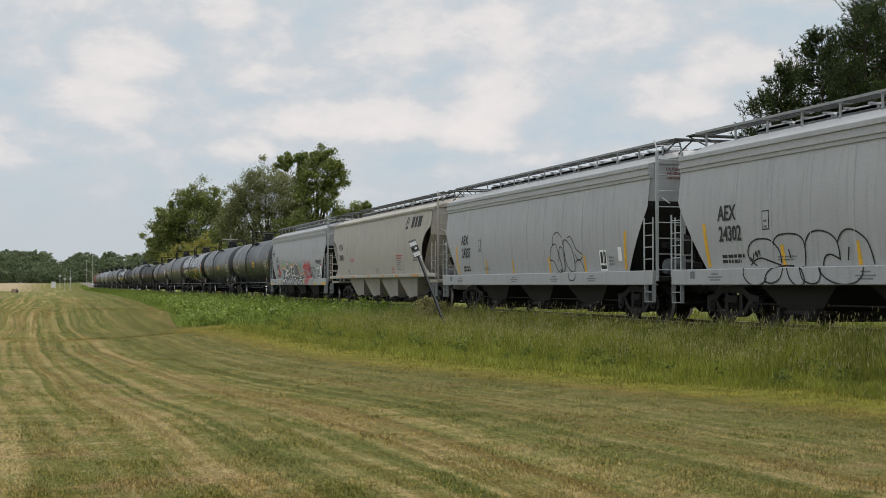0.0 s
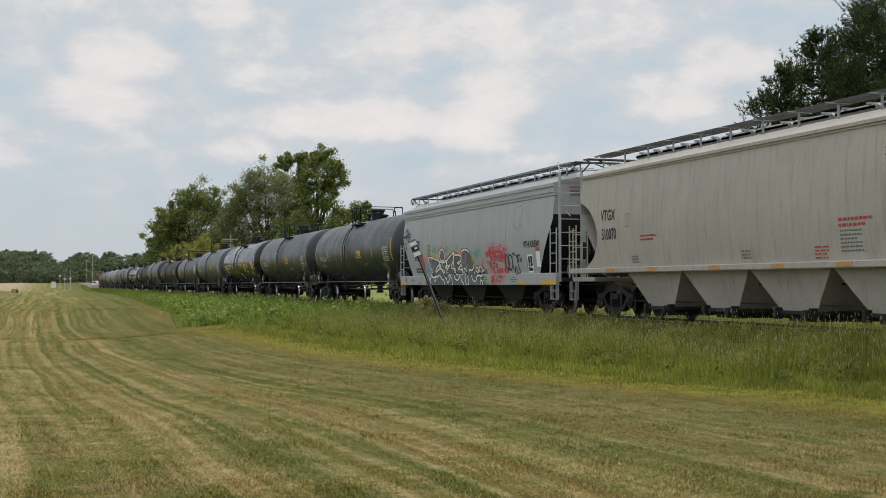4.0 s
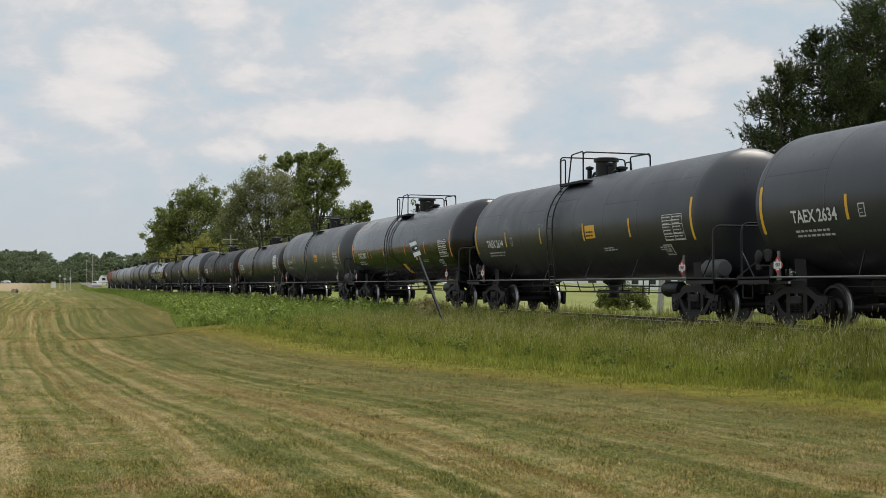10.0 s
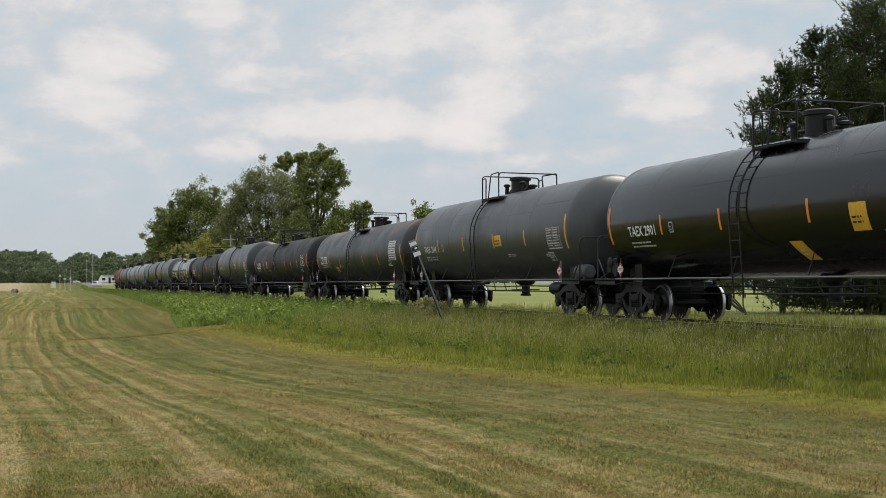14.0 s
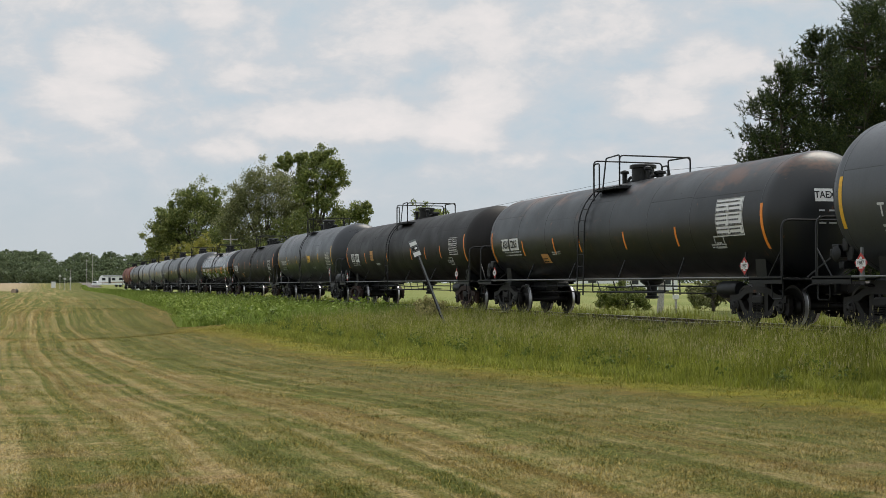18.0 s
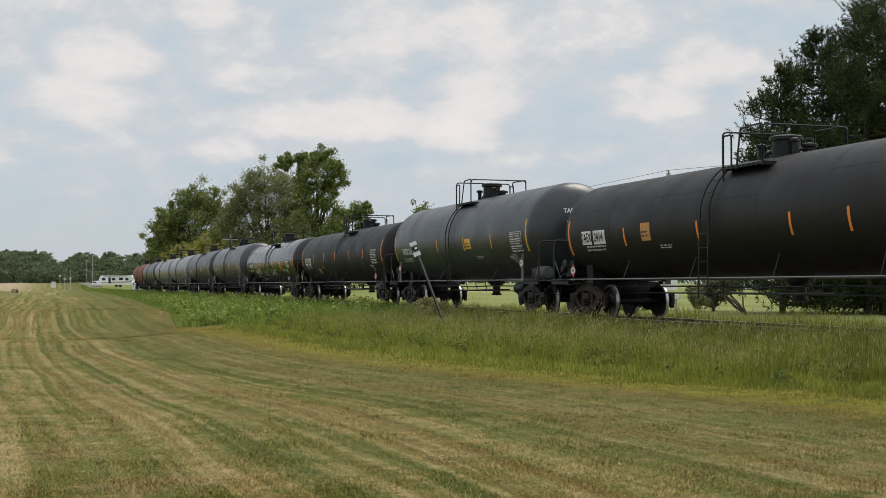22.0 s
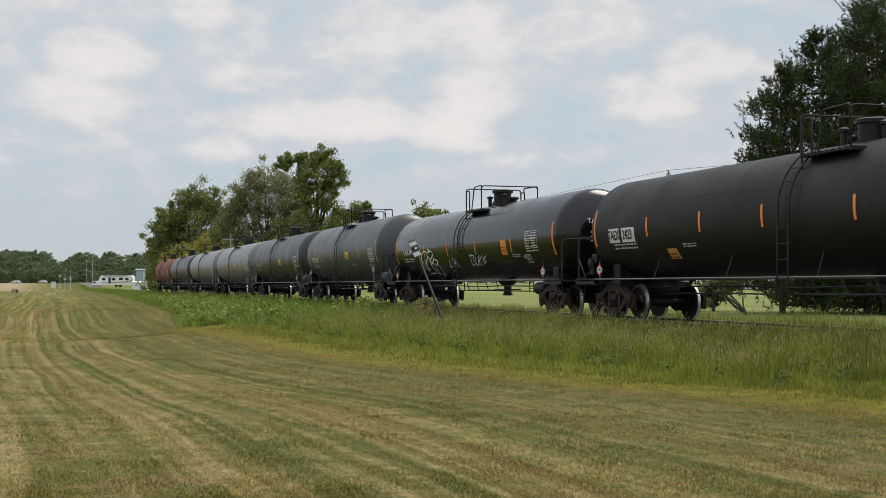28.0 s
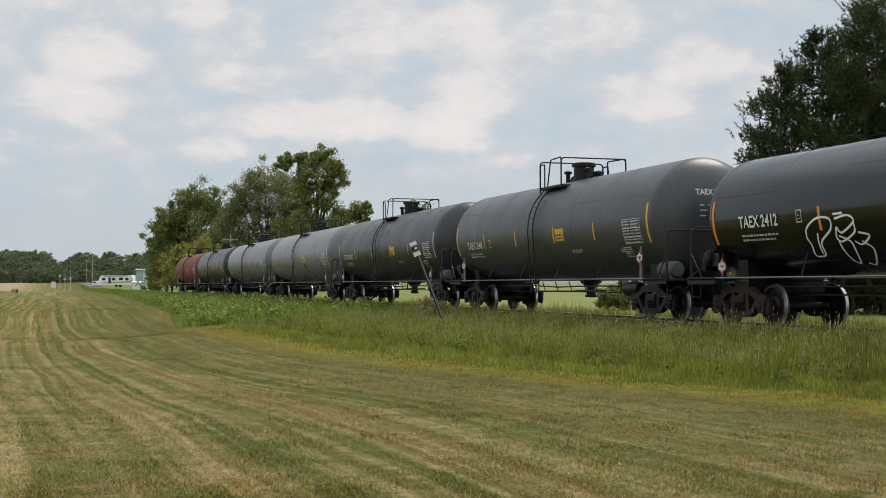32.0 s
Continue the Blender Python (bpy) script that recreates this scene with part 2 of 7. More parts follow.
def ground_material(name, blade=False):
    n = Nodes(name)
    p = n.world()
    sep = n.node("ShaderNodeSeparateXYZ", Vector=p)
    x, y = sep.outputs[0], sep.outputs[1]
    e = MOW[0][1]
    for (y0, x0), (y1, x1) in zip(MOW, MOW[1:]):
        e = n.math("ADD", e, n.ramp(y, y0, y1, 0.0, x1 - x0))
    # strips fan out from straight ones beside the camera to ones that follow the edge
    wide = n.math("ADD", n.math("MULTIPLY", n.math("GREATER_THAN", x, -3.0), n.math("SUBTRACT", e, 7.0)), 10.0)
    wob = n.math("MULTIPLY", n.math("SUBTRACT", n.noise(n.vec("MULTIPLY", p, (0.16, 0.05, 0)), 1.0, 3), 0.5), 0.9)
    u = n.math("ADD", n.math("MULTIPLY", n.math("DIVIDE", n.math("ADD", x, 3.0), wide), 10.0), wob)

    def strip(across, along, seed, detail=2.0):
        v = n.node("ShaderNodeCombineXYZ", X=n.math("MULTIPLY", u, across), Y=n.math("MULTIPLY", y, along), Z=seed).outputs[0]
        return n.noise(v, 1.0, detail, 0.5)

    bands, rows = strip(1.9, 0.012, 0.0), strip(4.2, 0.022, 3.0)
    hair = strip(8.5, 0.12, 7.0, 3.0)
    passes = n.math("SINE", n.math("ADD", n.math("MULTIPLY", u, 5.6), n.math("MULTIPLY", bands, 5.0)))
    patch = n.noise(p, 0.55, 5, 0.6)
    tuft = n.noise(n.vec("MULTIPLY", p, (2.6, 3.2, 1.0)), 1.0, 6, 0.72)
    fine = n.noise(p, 38.0, 4, 0.8)
    speck = n.ramp(fine, 0.44, 0.56)
    green = n.mix(speck, (0.045, 0.066, 0.009), (0.145, 0.165, 0.030))
    straw = n.mix(speck, (0.17, 0.125, 0.045), (0.47, 0.36, 0.175))
    brown = n.mix(speck, (0.085, 0.060, 0.016), (0.23, 0.155, 0.050))
    calm = n.math("MULTIPLY", n.ramp(y, 11.0, 30.0, 0.75, 1.15), n.ramp(n.math("SUBTRACT", x, e), -1.0, -7.0, 0.55, 1.15))
    bands = n.math("ADD", n.math("MULTIPLY", n.math("SUBTRACT", bands, 0.5), calm), 0.5)
    rows = n.math("ADD", n.math("MULTIPLY", n.math("SUBTRACT", rows, 0.5), calm), 0.5)
    hair = n.math("ADD", n.math("MULTIPLY", n.math("SUBTRACT", hair, 0.5), n.math("ADD", n.math("MULTIPLY", calm, 0.4), 0.6)), 0.5)
    dry = n.math("ADD", n.math("MULTIPLY", bands, 1.15), n.math("ADD", n.math("MULTIPLY", patch, 0.9), n.math("MULTIPLY", tuft, 1.4)))
    dry = n.math("ADD", n.math("ADD", dry, n.math("MULTIPLY", rows, 1.45)), n.math("ADD", n.math("MULTIPLY", passes, 0.06), n.math("MULTIPLY", hair, 0.5)))
    dry = n.math("SUBTRACT", dry, n.ramp(y, 30.0, 110.0, 0.0, 0.16))
    c = n.mix(n.ramp(dry, 2.48, 3.08), green, straw)
    c = n.mix(n.math("MULTIPLY", n.ramp(rows, 0.50, 0.40), n.ramp(bands, 0.46, 0.56, 0.0, 0.8)), c, brown)
    deep = n.math("MULTIPLY", n.math("MULTIPLY", n.ramp(bands, 0.51, 0.42, 0.0, 0.9), n.ramp(rows, 0.62, 0.42, 0.25, 1.0)), n.ramp(patch, 0.66, 0.4, 0.5, 1.0))
    c = n.mix(deep, c, n.mix(speck, (0.040, 0.046, 0.007), (0.118, 0.115, 0.021)))
    # pale lines of dry clippings along the strips
    c = n.mix(n.math("MULTIPLY", n.ramp(hair, 0.56, 0.66, 0.0, 0.65), n.ramp(tuft, 0.38, 0.6, 0.1, 1.0)), c, n.mix(speck, (0.22, 0.17, 0.07), (0.47, 0.385, 0.20)))
    c = n.mix(n.math("MULTIPLY", n.ramp(hair, 0.44, 0.36, 0.0, 0.6), n.ramp(tuft, 0.62, 0.4, 0.1, 1.0)), c, n.mix(speck, (0.036, 0.045, 0.008), (0.115, 0.115, 0.024)))
    bald = n.noise(n.vec("MULTIPLY", p, (0.42, 0.8, 0.0)), 1.0, 6, 0.62)
    c = n.mix(n.ramp(bald, 0.56, 0.70, 0.0, 0.7), c, n.mix(speck, (0.15, 0.09, 0.045), (0.40, 0.265, 0.155)))
    clover = n.noise(n.vec("MULTIPLY", p, (0.9, 1.3, 4.0)), 1.0, 5, 0.65)
    c = n.mix(n.ramp(clover, 0.58, 0.68, 0.0, 0.75), c, n.mix(speck, (0.030, 0.048, 0.007), (0.10, 0.125, 0.020)))
    # shade in the hollow behind the crest, painted into the grass colour
    side = n.math("SUBTRACT", n.math("MULTIPLY", n.math("SUBTRACT", y, 31.0), 0.277), n.math("MULTIPLY", n.math("SUBTRACT", x, 1.9), 0.961))
    along = n.math("ADD", n.math("MULTIPLY", n.math("SUBTRACT", y, 31.0), 0.961), n.math("MULTIPLY", n.math("SUBTRACT", x, 1.9), 0.277))
    hollow = n.math("MULTIPLY", n.math("MULTIPLY", n.ramp(side, 0.2, 1.0, 0, 1, True), n.ramp(side, 5.5, 2.0, 0, 1, True)), n.math("MULTIPLY", n.ramp(along, 4.0, 14.0, 0, 1, True), n.ramp(along, 34.0, 24.0, 0, 1, True)))
    c = n.mix(n.math("MULTIPLY", hollow, n.ramp(rows, 0.42, 0.58, 0.75, 0.3)), c, n.mix(speck, (0.040, 0.040, 0.009), (0.125, 0.105, 0.028)))
    # bare, mossy band along the uncut strip
    edge = n.math("ADD", n.math("SUBTRACT", x, e), n.math("MULTIPLY", n.math("SUBTRACT", tuft, 0.5), 1.6))
    c = n.mix(n.ramp(edge, -8.5, -2.5, 0.0, 0.55, True), c, n.mix(speck, (0.030, 0.040, 0.006), (0.105, 0.109, 0.019)))
    here = n.ramp(y, 46.0, 52.0, 1.0, 0.0)
    band = n.math("MULTIPLY", n.ramp(edge, -2.9, -1.4, 0, 1, True), here)
    moss = n.mix(n.ramp(tuft, 0.35, 0.65), (0.075, 0.082, 0.008), (0.235, 0.22, 0.022))
    c = n.mix(n.math("MULTIPLY", band, 0.85), c, moss)
    rim = n.math("MULTIPLY", n.math("MULTIPLY", n.ramp(edge, -3.2, -2.2, 0, 1, True), n.ramp(edge, -2.0, -1.2, 1, 0, True)), here)
    c = n.mix(n.math("MULTIPLY", rim, n.ramp(n.noise(p, 1.3, 4), 0.35, 0.6, 0.05, 0.45)), c, n.mix(speck, (0.10, 0.055, 0.014), (0.25, 0.15, 0.045)))
    scorch = n.math("MULTIPLY", n.math("MULTIPLY", n.ramp(edge, -2.4, -1.2, 0, 1, True), n.ramp(y, 40.0, 46.0, 0.0, 1.0)), n.ramp(y, 80.0, 170.0, 1.0, 0.0))
    c = n.mix(n.math("MULTIPLY", scorch, n.ramp(rows, 0.42, 0.58, 0.0, 0.45)), c, n.mix(speck, (0.085, 0.055, 0.015), (0.24, 0.16, 0.05)))
    # ground under the uncut strip, the stone bed and the fields beyond
    bed = n.math("MULTIPLY", n.ramp(x, 13.3, 14.0, 0, 1, True), n.ramp(x, 17.9, 18.5, 1, 0, True))
    stone = n.mix(n.ramp(n.noise(p, 26.0, 3, 0.8), 0.35, 0.65), (0.05, 0.045, 0.04), (0.28, 0.25, 0.22))
    beyond = n.ramp(x, 18.0, 20.0, 0, 1, True)
    field = n.mix(n.ramp(n.noise(n.vec("MULTIPLY", p, (0.06, 0.02, 0)), 1.0, 5), 0.35, 0.65), (0.16, 0.19, 0.05), (0.25, 0.25, 0.09))
    field = n.mix(n.ramp(fine, 0.35, 0.7, 0, 0.4), field, (0.10, 0.13, 0.04))
    c = n.mix(beyond, c, field)
    c = n.mix(bed, c, stone)
    # harvested field far off on the camera's side
    far = n.math("MULTIPLY", n.ramp(y, 210.0, 240.0, 0, 1, True), n.ramp(x, -8.0, 2.0, 1, 0, True))
    c = n.mix(n.math("MULTIPLY", far, 0.85), c, n.mix(patch, (0.28, 0.21, 0.13), (0.40, 0.32, 0.21)))
    if blade:                        # each blade has its own tone
        r = n.node("ShaderNodeNewGeometry").outputs["Random Per Island"]
        c = n.mix(n.ramp(r, 0.74, 1.0, 0.0, 0.75), c, (0.60, 0.52, 0.24))
        c = n.mix(n.ramp(r, 0.46, 0.05, 0.0, 0.92), c, (0.020, 0.028, 0.005))
        c = n.mix(1.0, c, (1.72, 1.50, 1.08), "MULTIPLY")
    h = n.math("ADD", n.math("MULTIPLY", fine, 0.5), n.math("ADD", tuft, n.math("MULTIPLY", patch, 0.5)))
    return n.close(c, 0.95, 0.0, h, 0.05, 0.15)


M["meadow"] = ground_material("meadow")
M["mown"] = ground_material("mown", True)


def sky_material():
    """Broken cloud in front of pale blue, given off as light by the far backdrop."""
    n = Nodes("cloudy_sky")
    p = n.node("ShaderNodeTexCoord").outputs["Object"]
    q = n.node("ShaderNodeVectorMath")
    q.operation = "NORMALIZE"
    n.put(q.inputs[0], p)
    d = q.outputs[0]
    flat = n.vec("MULTIPLY", d, (1.0, 1.0, 1.9))
    warp = n.noise(flat, 8.0, 5, 0.55)
    bent_v = n.vec("ADD", flat, n.node("ShaderNodeCombineXYZ", X=n.math("MULTIPLY", warp, 0.06), Y=0.0, Z=n.math("MULTIPLY", warp, 0.05)).outputs[0])
    big = n.noise(flat, 4.5, 4, 0.5)
    heap = n.noise(bent_v, 17.0, 9, 0.60)
    sep = n.node("ShaderNodeSeparateXYZ", Vector=d)
    az = n.math("ARCTAN2", sep.outputs[0], sep.outputs[1])
    el = n.math("ARCSINE", sep.outputs[2])
    puffs = 0.0
    for a, e, ra, re, s in PUFFS:
        da = n.math("DIVIDE", n.math("SUBTRACT", az, radians(a)), radians(ra))
        de = n.math("DIVIDE", n.math("SUBTRACT", el, radians(e)), radians(re))
        rr = n.math("ADD", n.math("MULTIPLY", da, da), n.math("MULTIPLY", de, de))
        puffs = n.math("ADD", puffs, n.math("MULTIPLY", n.ramp(rr, 0.0, 2.2, 1.0, 0.0, True), s))
    f = n.math("ADD", n.math("MULTIPLY", puffs, 0.62), n.math("ADD", n.math("MULTIPLY", n.math("SUBTRACT", heap, 0.5), 2.3), n.math("MULTIPLY", n.math("SUBTRACT", big, 0.5), 1.2)))
    low = n.ramp(el, radians(1), radians(8), 0.0, 1.0, True)
    gap = n.mix(low, (0.535, 0.585, 0.62), (0.50, 0.60, 0.675))
    veil = n.mix(n.ramp(f, -0.35, 0.25, 0.0, 0.85), gap, (0.625, 0.645, 0.675))
    c = n.mix(n.ramp(f, 0.14, 0.60, 0.0, 1.0, True), veil, (0.725, 0.715, 0.72))
    c = n.mix(n.ramp(f, 0.46, 1.0), c, (0.83, 0.79, 0.78))
    c = n.mix(n.ramp(low, 0.0, 0.8, 0.85, 0.0), c, gap)
    e = n.node("ShaderNodeEmission", Color=c, Strength=1.0)
    n.t.links.new(e.outputs[0], n.out.inputs["Surface"])
    return n.m


# puffs of cloud: azimuth and elevation in degrees, half widths, weight
PUFFS = [
    (3.4, 10.2, 2.2, 0.9, 1.0), (2.4, 8.0, 2.6, 1.0, 1.0), (-1.2, 6.2, 2.6, 0.9, 0.8), (8.4, 6.1, 1.5, 0.7, 0.8), (8.0, 12.3, 1.2, 1.0, 0.8),
    (15.6, 11.3, 2.6, 1.5, 0.9), (20.2, 11.3, 2.2, 1.3, 0.9), (25.4, 11.8, 2.6, 1.4, 1.1), (13.6, 7.4, 5.0, 0.8, 0.9), (19.4, 6.7, 1.8, 0.6, 0.9),
    (20.2, 8.6, 2.0, 1.1, 0.8), (30.6, 10.0, 1.8, 1.0, 1.0), (28.2, 8.6, 2.2, 0.9, 0.8), (6.4, 7.1, 1.2, 0.5, 0.6), (23.5, 6.0, 3.0, 0.6, 0.5), (10.5, 9.2, 2.4, 0.6, 0.4),
    (33.0, 13.0, 2.5, 0.9, 0.6), (0.0, 13.0, 2.5, 1.0, 0.6),
]
M["cloudy_sky"] = sky_material()


# ---- mesh tools ----
class Geo:
    """Vertices and faces gathered into one mesh; each face keeps a material slot."""

    def __init__(self):
        self.v, self.f, self.s = [], [], []

    def add(self, v, f, slot=0):
        k = len(self.v)
        self.v += [tuple(p) for p in v]
        self.f += [tuple(i + k for i in q) for q in f]
        self.s += [slot] * len(f)
        return self

    def box(self, a, b, slot=0):
        (x0, y0, z0), (x1, y1, z1) = a, b
        v = [(x, y, z) for x in (x0, x1) for y in (y0, y1) for z in (z0, z1)]
        return self.add(v, [(0, 1, 3, 2), (4, 6, 7, 5), (0, 4, 5, 1), (2, 3, 7, 6), (0, 2, 6, 4), (1, 5, 7, 3)], slot)

    def block(self, a, b, c=0.01, slot=0):
        """A box with chamfered edges along its longest run."""
        (x0, y0, z0), (x1, y1, z1) = a, b
        v = []
        for x, k in ((x0, 0), (x0 + c, 1), (x1 - c, 1), (x1, 0)):
            i = c if not k else 0
            v += [(x, y0 + i + c, z0 + i), (x, y1 - i - c, z0 + i), (x, y1 - i, z0 + i + c), (x, y1 - i, z1 - i - c),
                  (x, y1 - i - c, z1 - i), (x, y0 + i + c, z1 - i), (x, y0 + i, z1 - i - c), (x, y0 + i, z0 + i + c)]
        f = [tuple(range(8)), tuple(range(31, 23, -1))]
        for r in range(3):
            f += [(r * 8 + i, r * 8 + 8 + i, r * 8 + 8 + (i + 1) % 8, r * 8 + (i + 1) % 8) for i in range(8)]
        return self.add(v, f, slot)

    def tube(self, pts, r, n=6, slot=0, flat=None):
        """A round (or, with flat, rectangular) bar along a line of points."""
        pts = [Vector(p) for p in pts]
        up = Vector((0, 0, 1))
        v, side = [], None
        for i, p in enumerate(pts):
            t = (pts[min(i + 1, len(pts) - 1)] - pts[max(i - 1, 0)]).normalized()
            if side is None:
                side = t.cross(up) if abs(t.z) < 0.95 else t.cross(Vector((1, 0, 0)))
            side = (side - t * side.dot(t)).normalized()
            top = side.cross(t).normalized()
            ri = r[i] if isinstance(r, (list, tuple)) else r
            if flat:
                v += [p + side * flat[0] * a + top * flat[1] * b for a, b in ((-1, -1), (1, -1), (1, 1), (-1, 1))]
            else:
                v += [p + (side * math.cos(a) + top * math.sin(a)) * ri for a in (2 * math.pi * k / n for k in range(n))]
        m = 4 if flat else n
        f = [(i * m + k, i * m + (k + 1) % m, i * m + m + (k + 1) % m, i * m + m + k) for i in range(len(pts) - 1) for k in range(m)]
        f += [tuple(range(m - 1, -1, -1)), tuple(range(len(v) - m, len(v)))]
        return self.add(v, f, slot)

    def lathe(self, profile, n=24, axis="x", at=(0, 0, 0), slots=None):
        """Turns (radius, along) pairs round an axis."""
        v, f = [], []
        for r, a in profile:
            for k in range(n):
                c, s = r * math.cos(2 * math.pi * k / n), r * math.sin(2 * math.pi * k / n)
                p = {"x": (a, c, s), "y": (c, a, s), "z": (c, s, a)}[axis]
                v.append((p[0] + at[0], p[1] + at[1], p[2] + at[2]))
        k0 = len(self.f)
        for i in range(len(profile) - 1):
            f += [(i * n + k, i * n + (k + 1) % n, (i + 1) * n + (k + 1) % n, (i + 1) * n + k) for k in range(n)]
        f += [tuple(range(n)), tuple(range(len(v) - n, len(v)))]
        self.add(v, f)
        if slots:
            for i, s in enumerate(slots):
                for k in range(n):
                    self.s[k0 + i * n + k] = s
        return self

    def mesh(self, name, mats, smooth=True):
        me = bpy.data.meshes.new(name)
        me.from_pydata(self.v, [], self.f)
        for m in mats:
            me.materials.append(m)
        me.polygons.foreach_set("material_index", self.s)
        bm = bmesh.new()
        bm.from_mesh(me)
        bmesh.ops.recalc_face_normals(bm, faces=bm.faces)
        bm.to_mesh(me)
        bm.free()
        if smooth:
            me.shade_smooth()
            me.set_sharp_from_angle(angle=radians(35))
        me.update()
        return me


def part(name, geo, material, parent, label="", at=None, smooth=True):
    """Links one mesh as a part of a thing or of a part."""
    if isinstance(geo, Geo):
        mats = material if isinstance(material, (list, tuple)) else [material]
        geo = geo.mesh(name, [M[m] if isinstance(m, str) else m for m in mats], smooth)
    ob = new(name, geo)
    ob.parent = parent
    if at is not None:
        ob.location = at
    if label:
        ob["label"] = label
    return ob


def thing(name, label, category, group="", kind="", at=(0, 0, 0), geo=None, material=None, smooth=True):
    if geo is None:
        ob = new(name)
        ob.empty_display_size = 0.3
    elif isinstance(geo, Geo):
        ob = new(name, geo.mesh(name, [M[m] for m in (material if isinstance(material, (list, tuple)) else [material])], smooth))
    else:
        ob = new(name, geo)
    ob.location = at
    return tagged(ob, label, category, group, kind)


def soup(name, verts, faces, material):
    """A mesh from number arrays, for grass and leaves."""
    verts, faces = np.asarray(verts, np.float32), np.asarray(faces, np.int32)
    me = bpy.data.meshes.new(name)
    k = faces.shape[1]
    me.vertices.add(len(verts))
    me.vertices.foreach_set("co", verts.ravel())
    me.loops.add(faces.size)
    me.loops.foreach_set("vertex_index", faces.ravel())
    me.polygons.add(len(faces))
    me.polygons.foreach_set("loop_start", np.arange(0, faces.size, k, dtype=np.int32))
    me.polygons.foreach_set("loop_total", np.full(len(faces), k, np.int32))
    me.update(calc_edges=True)
    me.validate()
    me.materials.append(M[material])
    return me


# ---- ground, sky, track ----
def smooth(a, b, v):
    t = np.clip((np.asarray(v, float) - a) / (b - a), 0, 1)
    return t * t * (3 - 2 * t)


EDGE_Y = (-30.0, 5.0, 14.8, 17.8, 23.3, 29.4, 44.0, 49.5, 52.5, 65.0, 120.0, 200.0, 420.0, 900.0)
EDGE_X = (13.0, 12.4, 11.3, 9.7, 8.1, 7.5, 7.1, 7.0, 5.7, 6.6, 8.8, 11.0, 12.6, 13.0)


def strip_edge(y):
    """Where the mown lawn meets the uncut strip."""
    y = np.asarray(y, float)
    return np.interp(y, EDGE_Y, EDGE_X) + (0.17 * np.sin(y * 1.7) + 0.11 * np.sin(y * 4.1 + 1.0)) * (1 - smooth(40, 60, y))


def ground_z(x, y):
    x, y = np.asarray(x, float), np.asarray(y, float)
    z = np.full(np.broadcast(x, y).shape, -0.6)
    z = z + 0.30 * smooth(11.6, 14.0, x) - 0.22 * smooth(17.8, 20.5, x)
    # the near lawn ends in a low crest; behind it the ground dips and comes up again
    side = (y - 31.0) * 0.277 - (x - 1.9) * 0.961
    along = (y - 31.0) * 0.961 + (x - 1.9) * 0.277
    dip = smooth(-0.6, 3.4, side) * (1 - smooth(8.0, 30.0, side)) * smooth(2.0, 14.0, along) * (1 - smooth(22.0, 40.0, along)) * (1 - smooth(7.0, 10.0, x))
    z = z - 0.30 * dip
    z = z + 0.03 * np.sin(x * 0.7 + 1.3) * np.sin(y * 0.31) * (1 - smooth(10.0, 12.0, x)) * (1 - smooth(60, 120, y))
    # far off the fields rise gently on both sides of the track
    rise = 0.0085 * np.clip(y - 110, 0, 220) + 0.0018 * np.clip(y - 330, 0, 340)
    bed = (1 - smooth(3.0, 40.0, np.abs(x - TRACK_X))) * (1 - smooth(380, 460, y))
    return z + rise * (1 - bed)


def lines(parts):
    out = []
    for a, b, n in parts:
        out += list(np.linspace(a, b, n, endpoint=False))
    return np.array(out + [parts[-1][1]])


gx = lines([(-3000, -400, 12), (-400, -40, 12), (-40, -12, 14), (-12, 26, 84), (26, 60, 14), (60, 500, 14), (500, 3000, 10)])
gy = lines([(-3000, -200, 10), (-200, -10, 10), (-10, 80, 150), (80, 300, 60), (300, 900, 20), (900, 3000, 10)])
GX, GY = np.meshgrid(gx, gy)
GZ = ground_z(GX, GY)
nx, ny = len(gx), len(gy)
ii = (np.arange(ny - 1)[:, None] * nx + np.arange(nx - 1)[None, :]).ravel()
ground = thing("ground", "mown lawn with straw-coloured stripes and open fields", "lawn", kind="structure",
               geo=soup("ground", np.stack([GX, GY, GZ], -1).reshape(-1, 3), np.stack([ii, ii + 1, ii + nx + 1, ii + nx], 1), "meadow"))
ground.data.shade_smooth()

# the far sky: a curved screen well behind everything else
sky_v, sky_f = [], []
for i in range(61):
    a = radians(-32 + 100 * i / 60)
    for j in range(25):
        e = radians(-1.2 + 32 * j / 24)
        sky_v.append((3600 * math.cos(e) * math.sin(a), 3600 * math.cos(e) * math.cos(a), 3600 * math.sin(e)))
        if i < 60 and j < 24:
            k = i * 25 + j
            sky_f.append((k, k + 25, k + 26, k + 1))
backdrop = thing("backdrop", "pale blue sky with broken white cumulus cloud", "sky", kind="structure", at=EYE,
                 geo=soup("backdrop", sky_v, sky_f, "cloudy_sky"))
backdrop.data.shade_smooth()

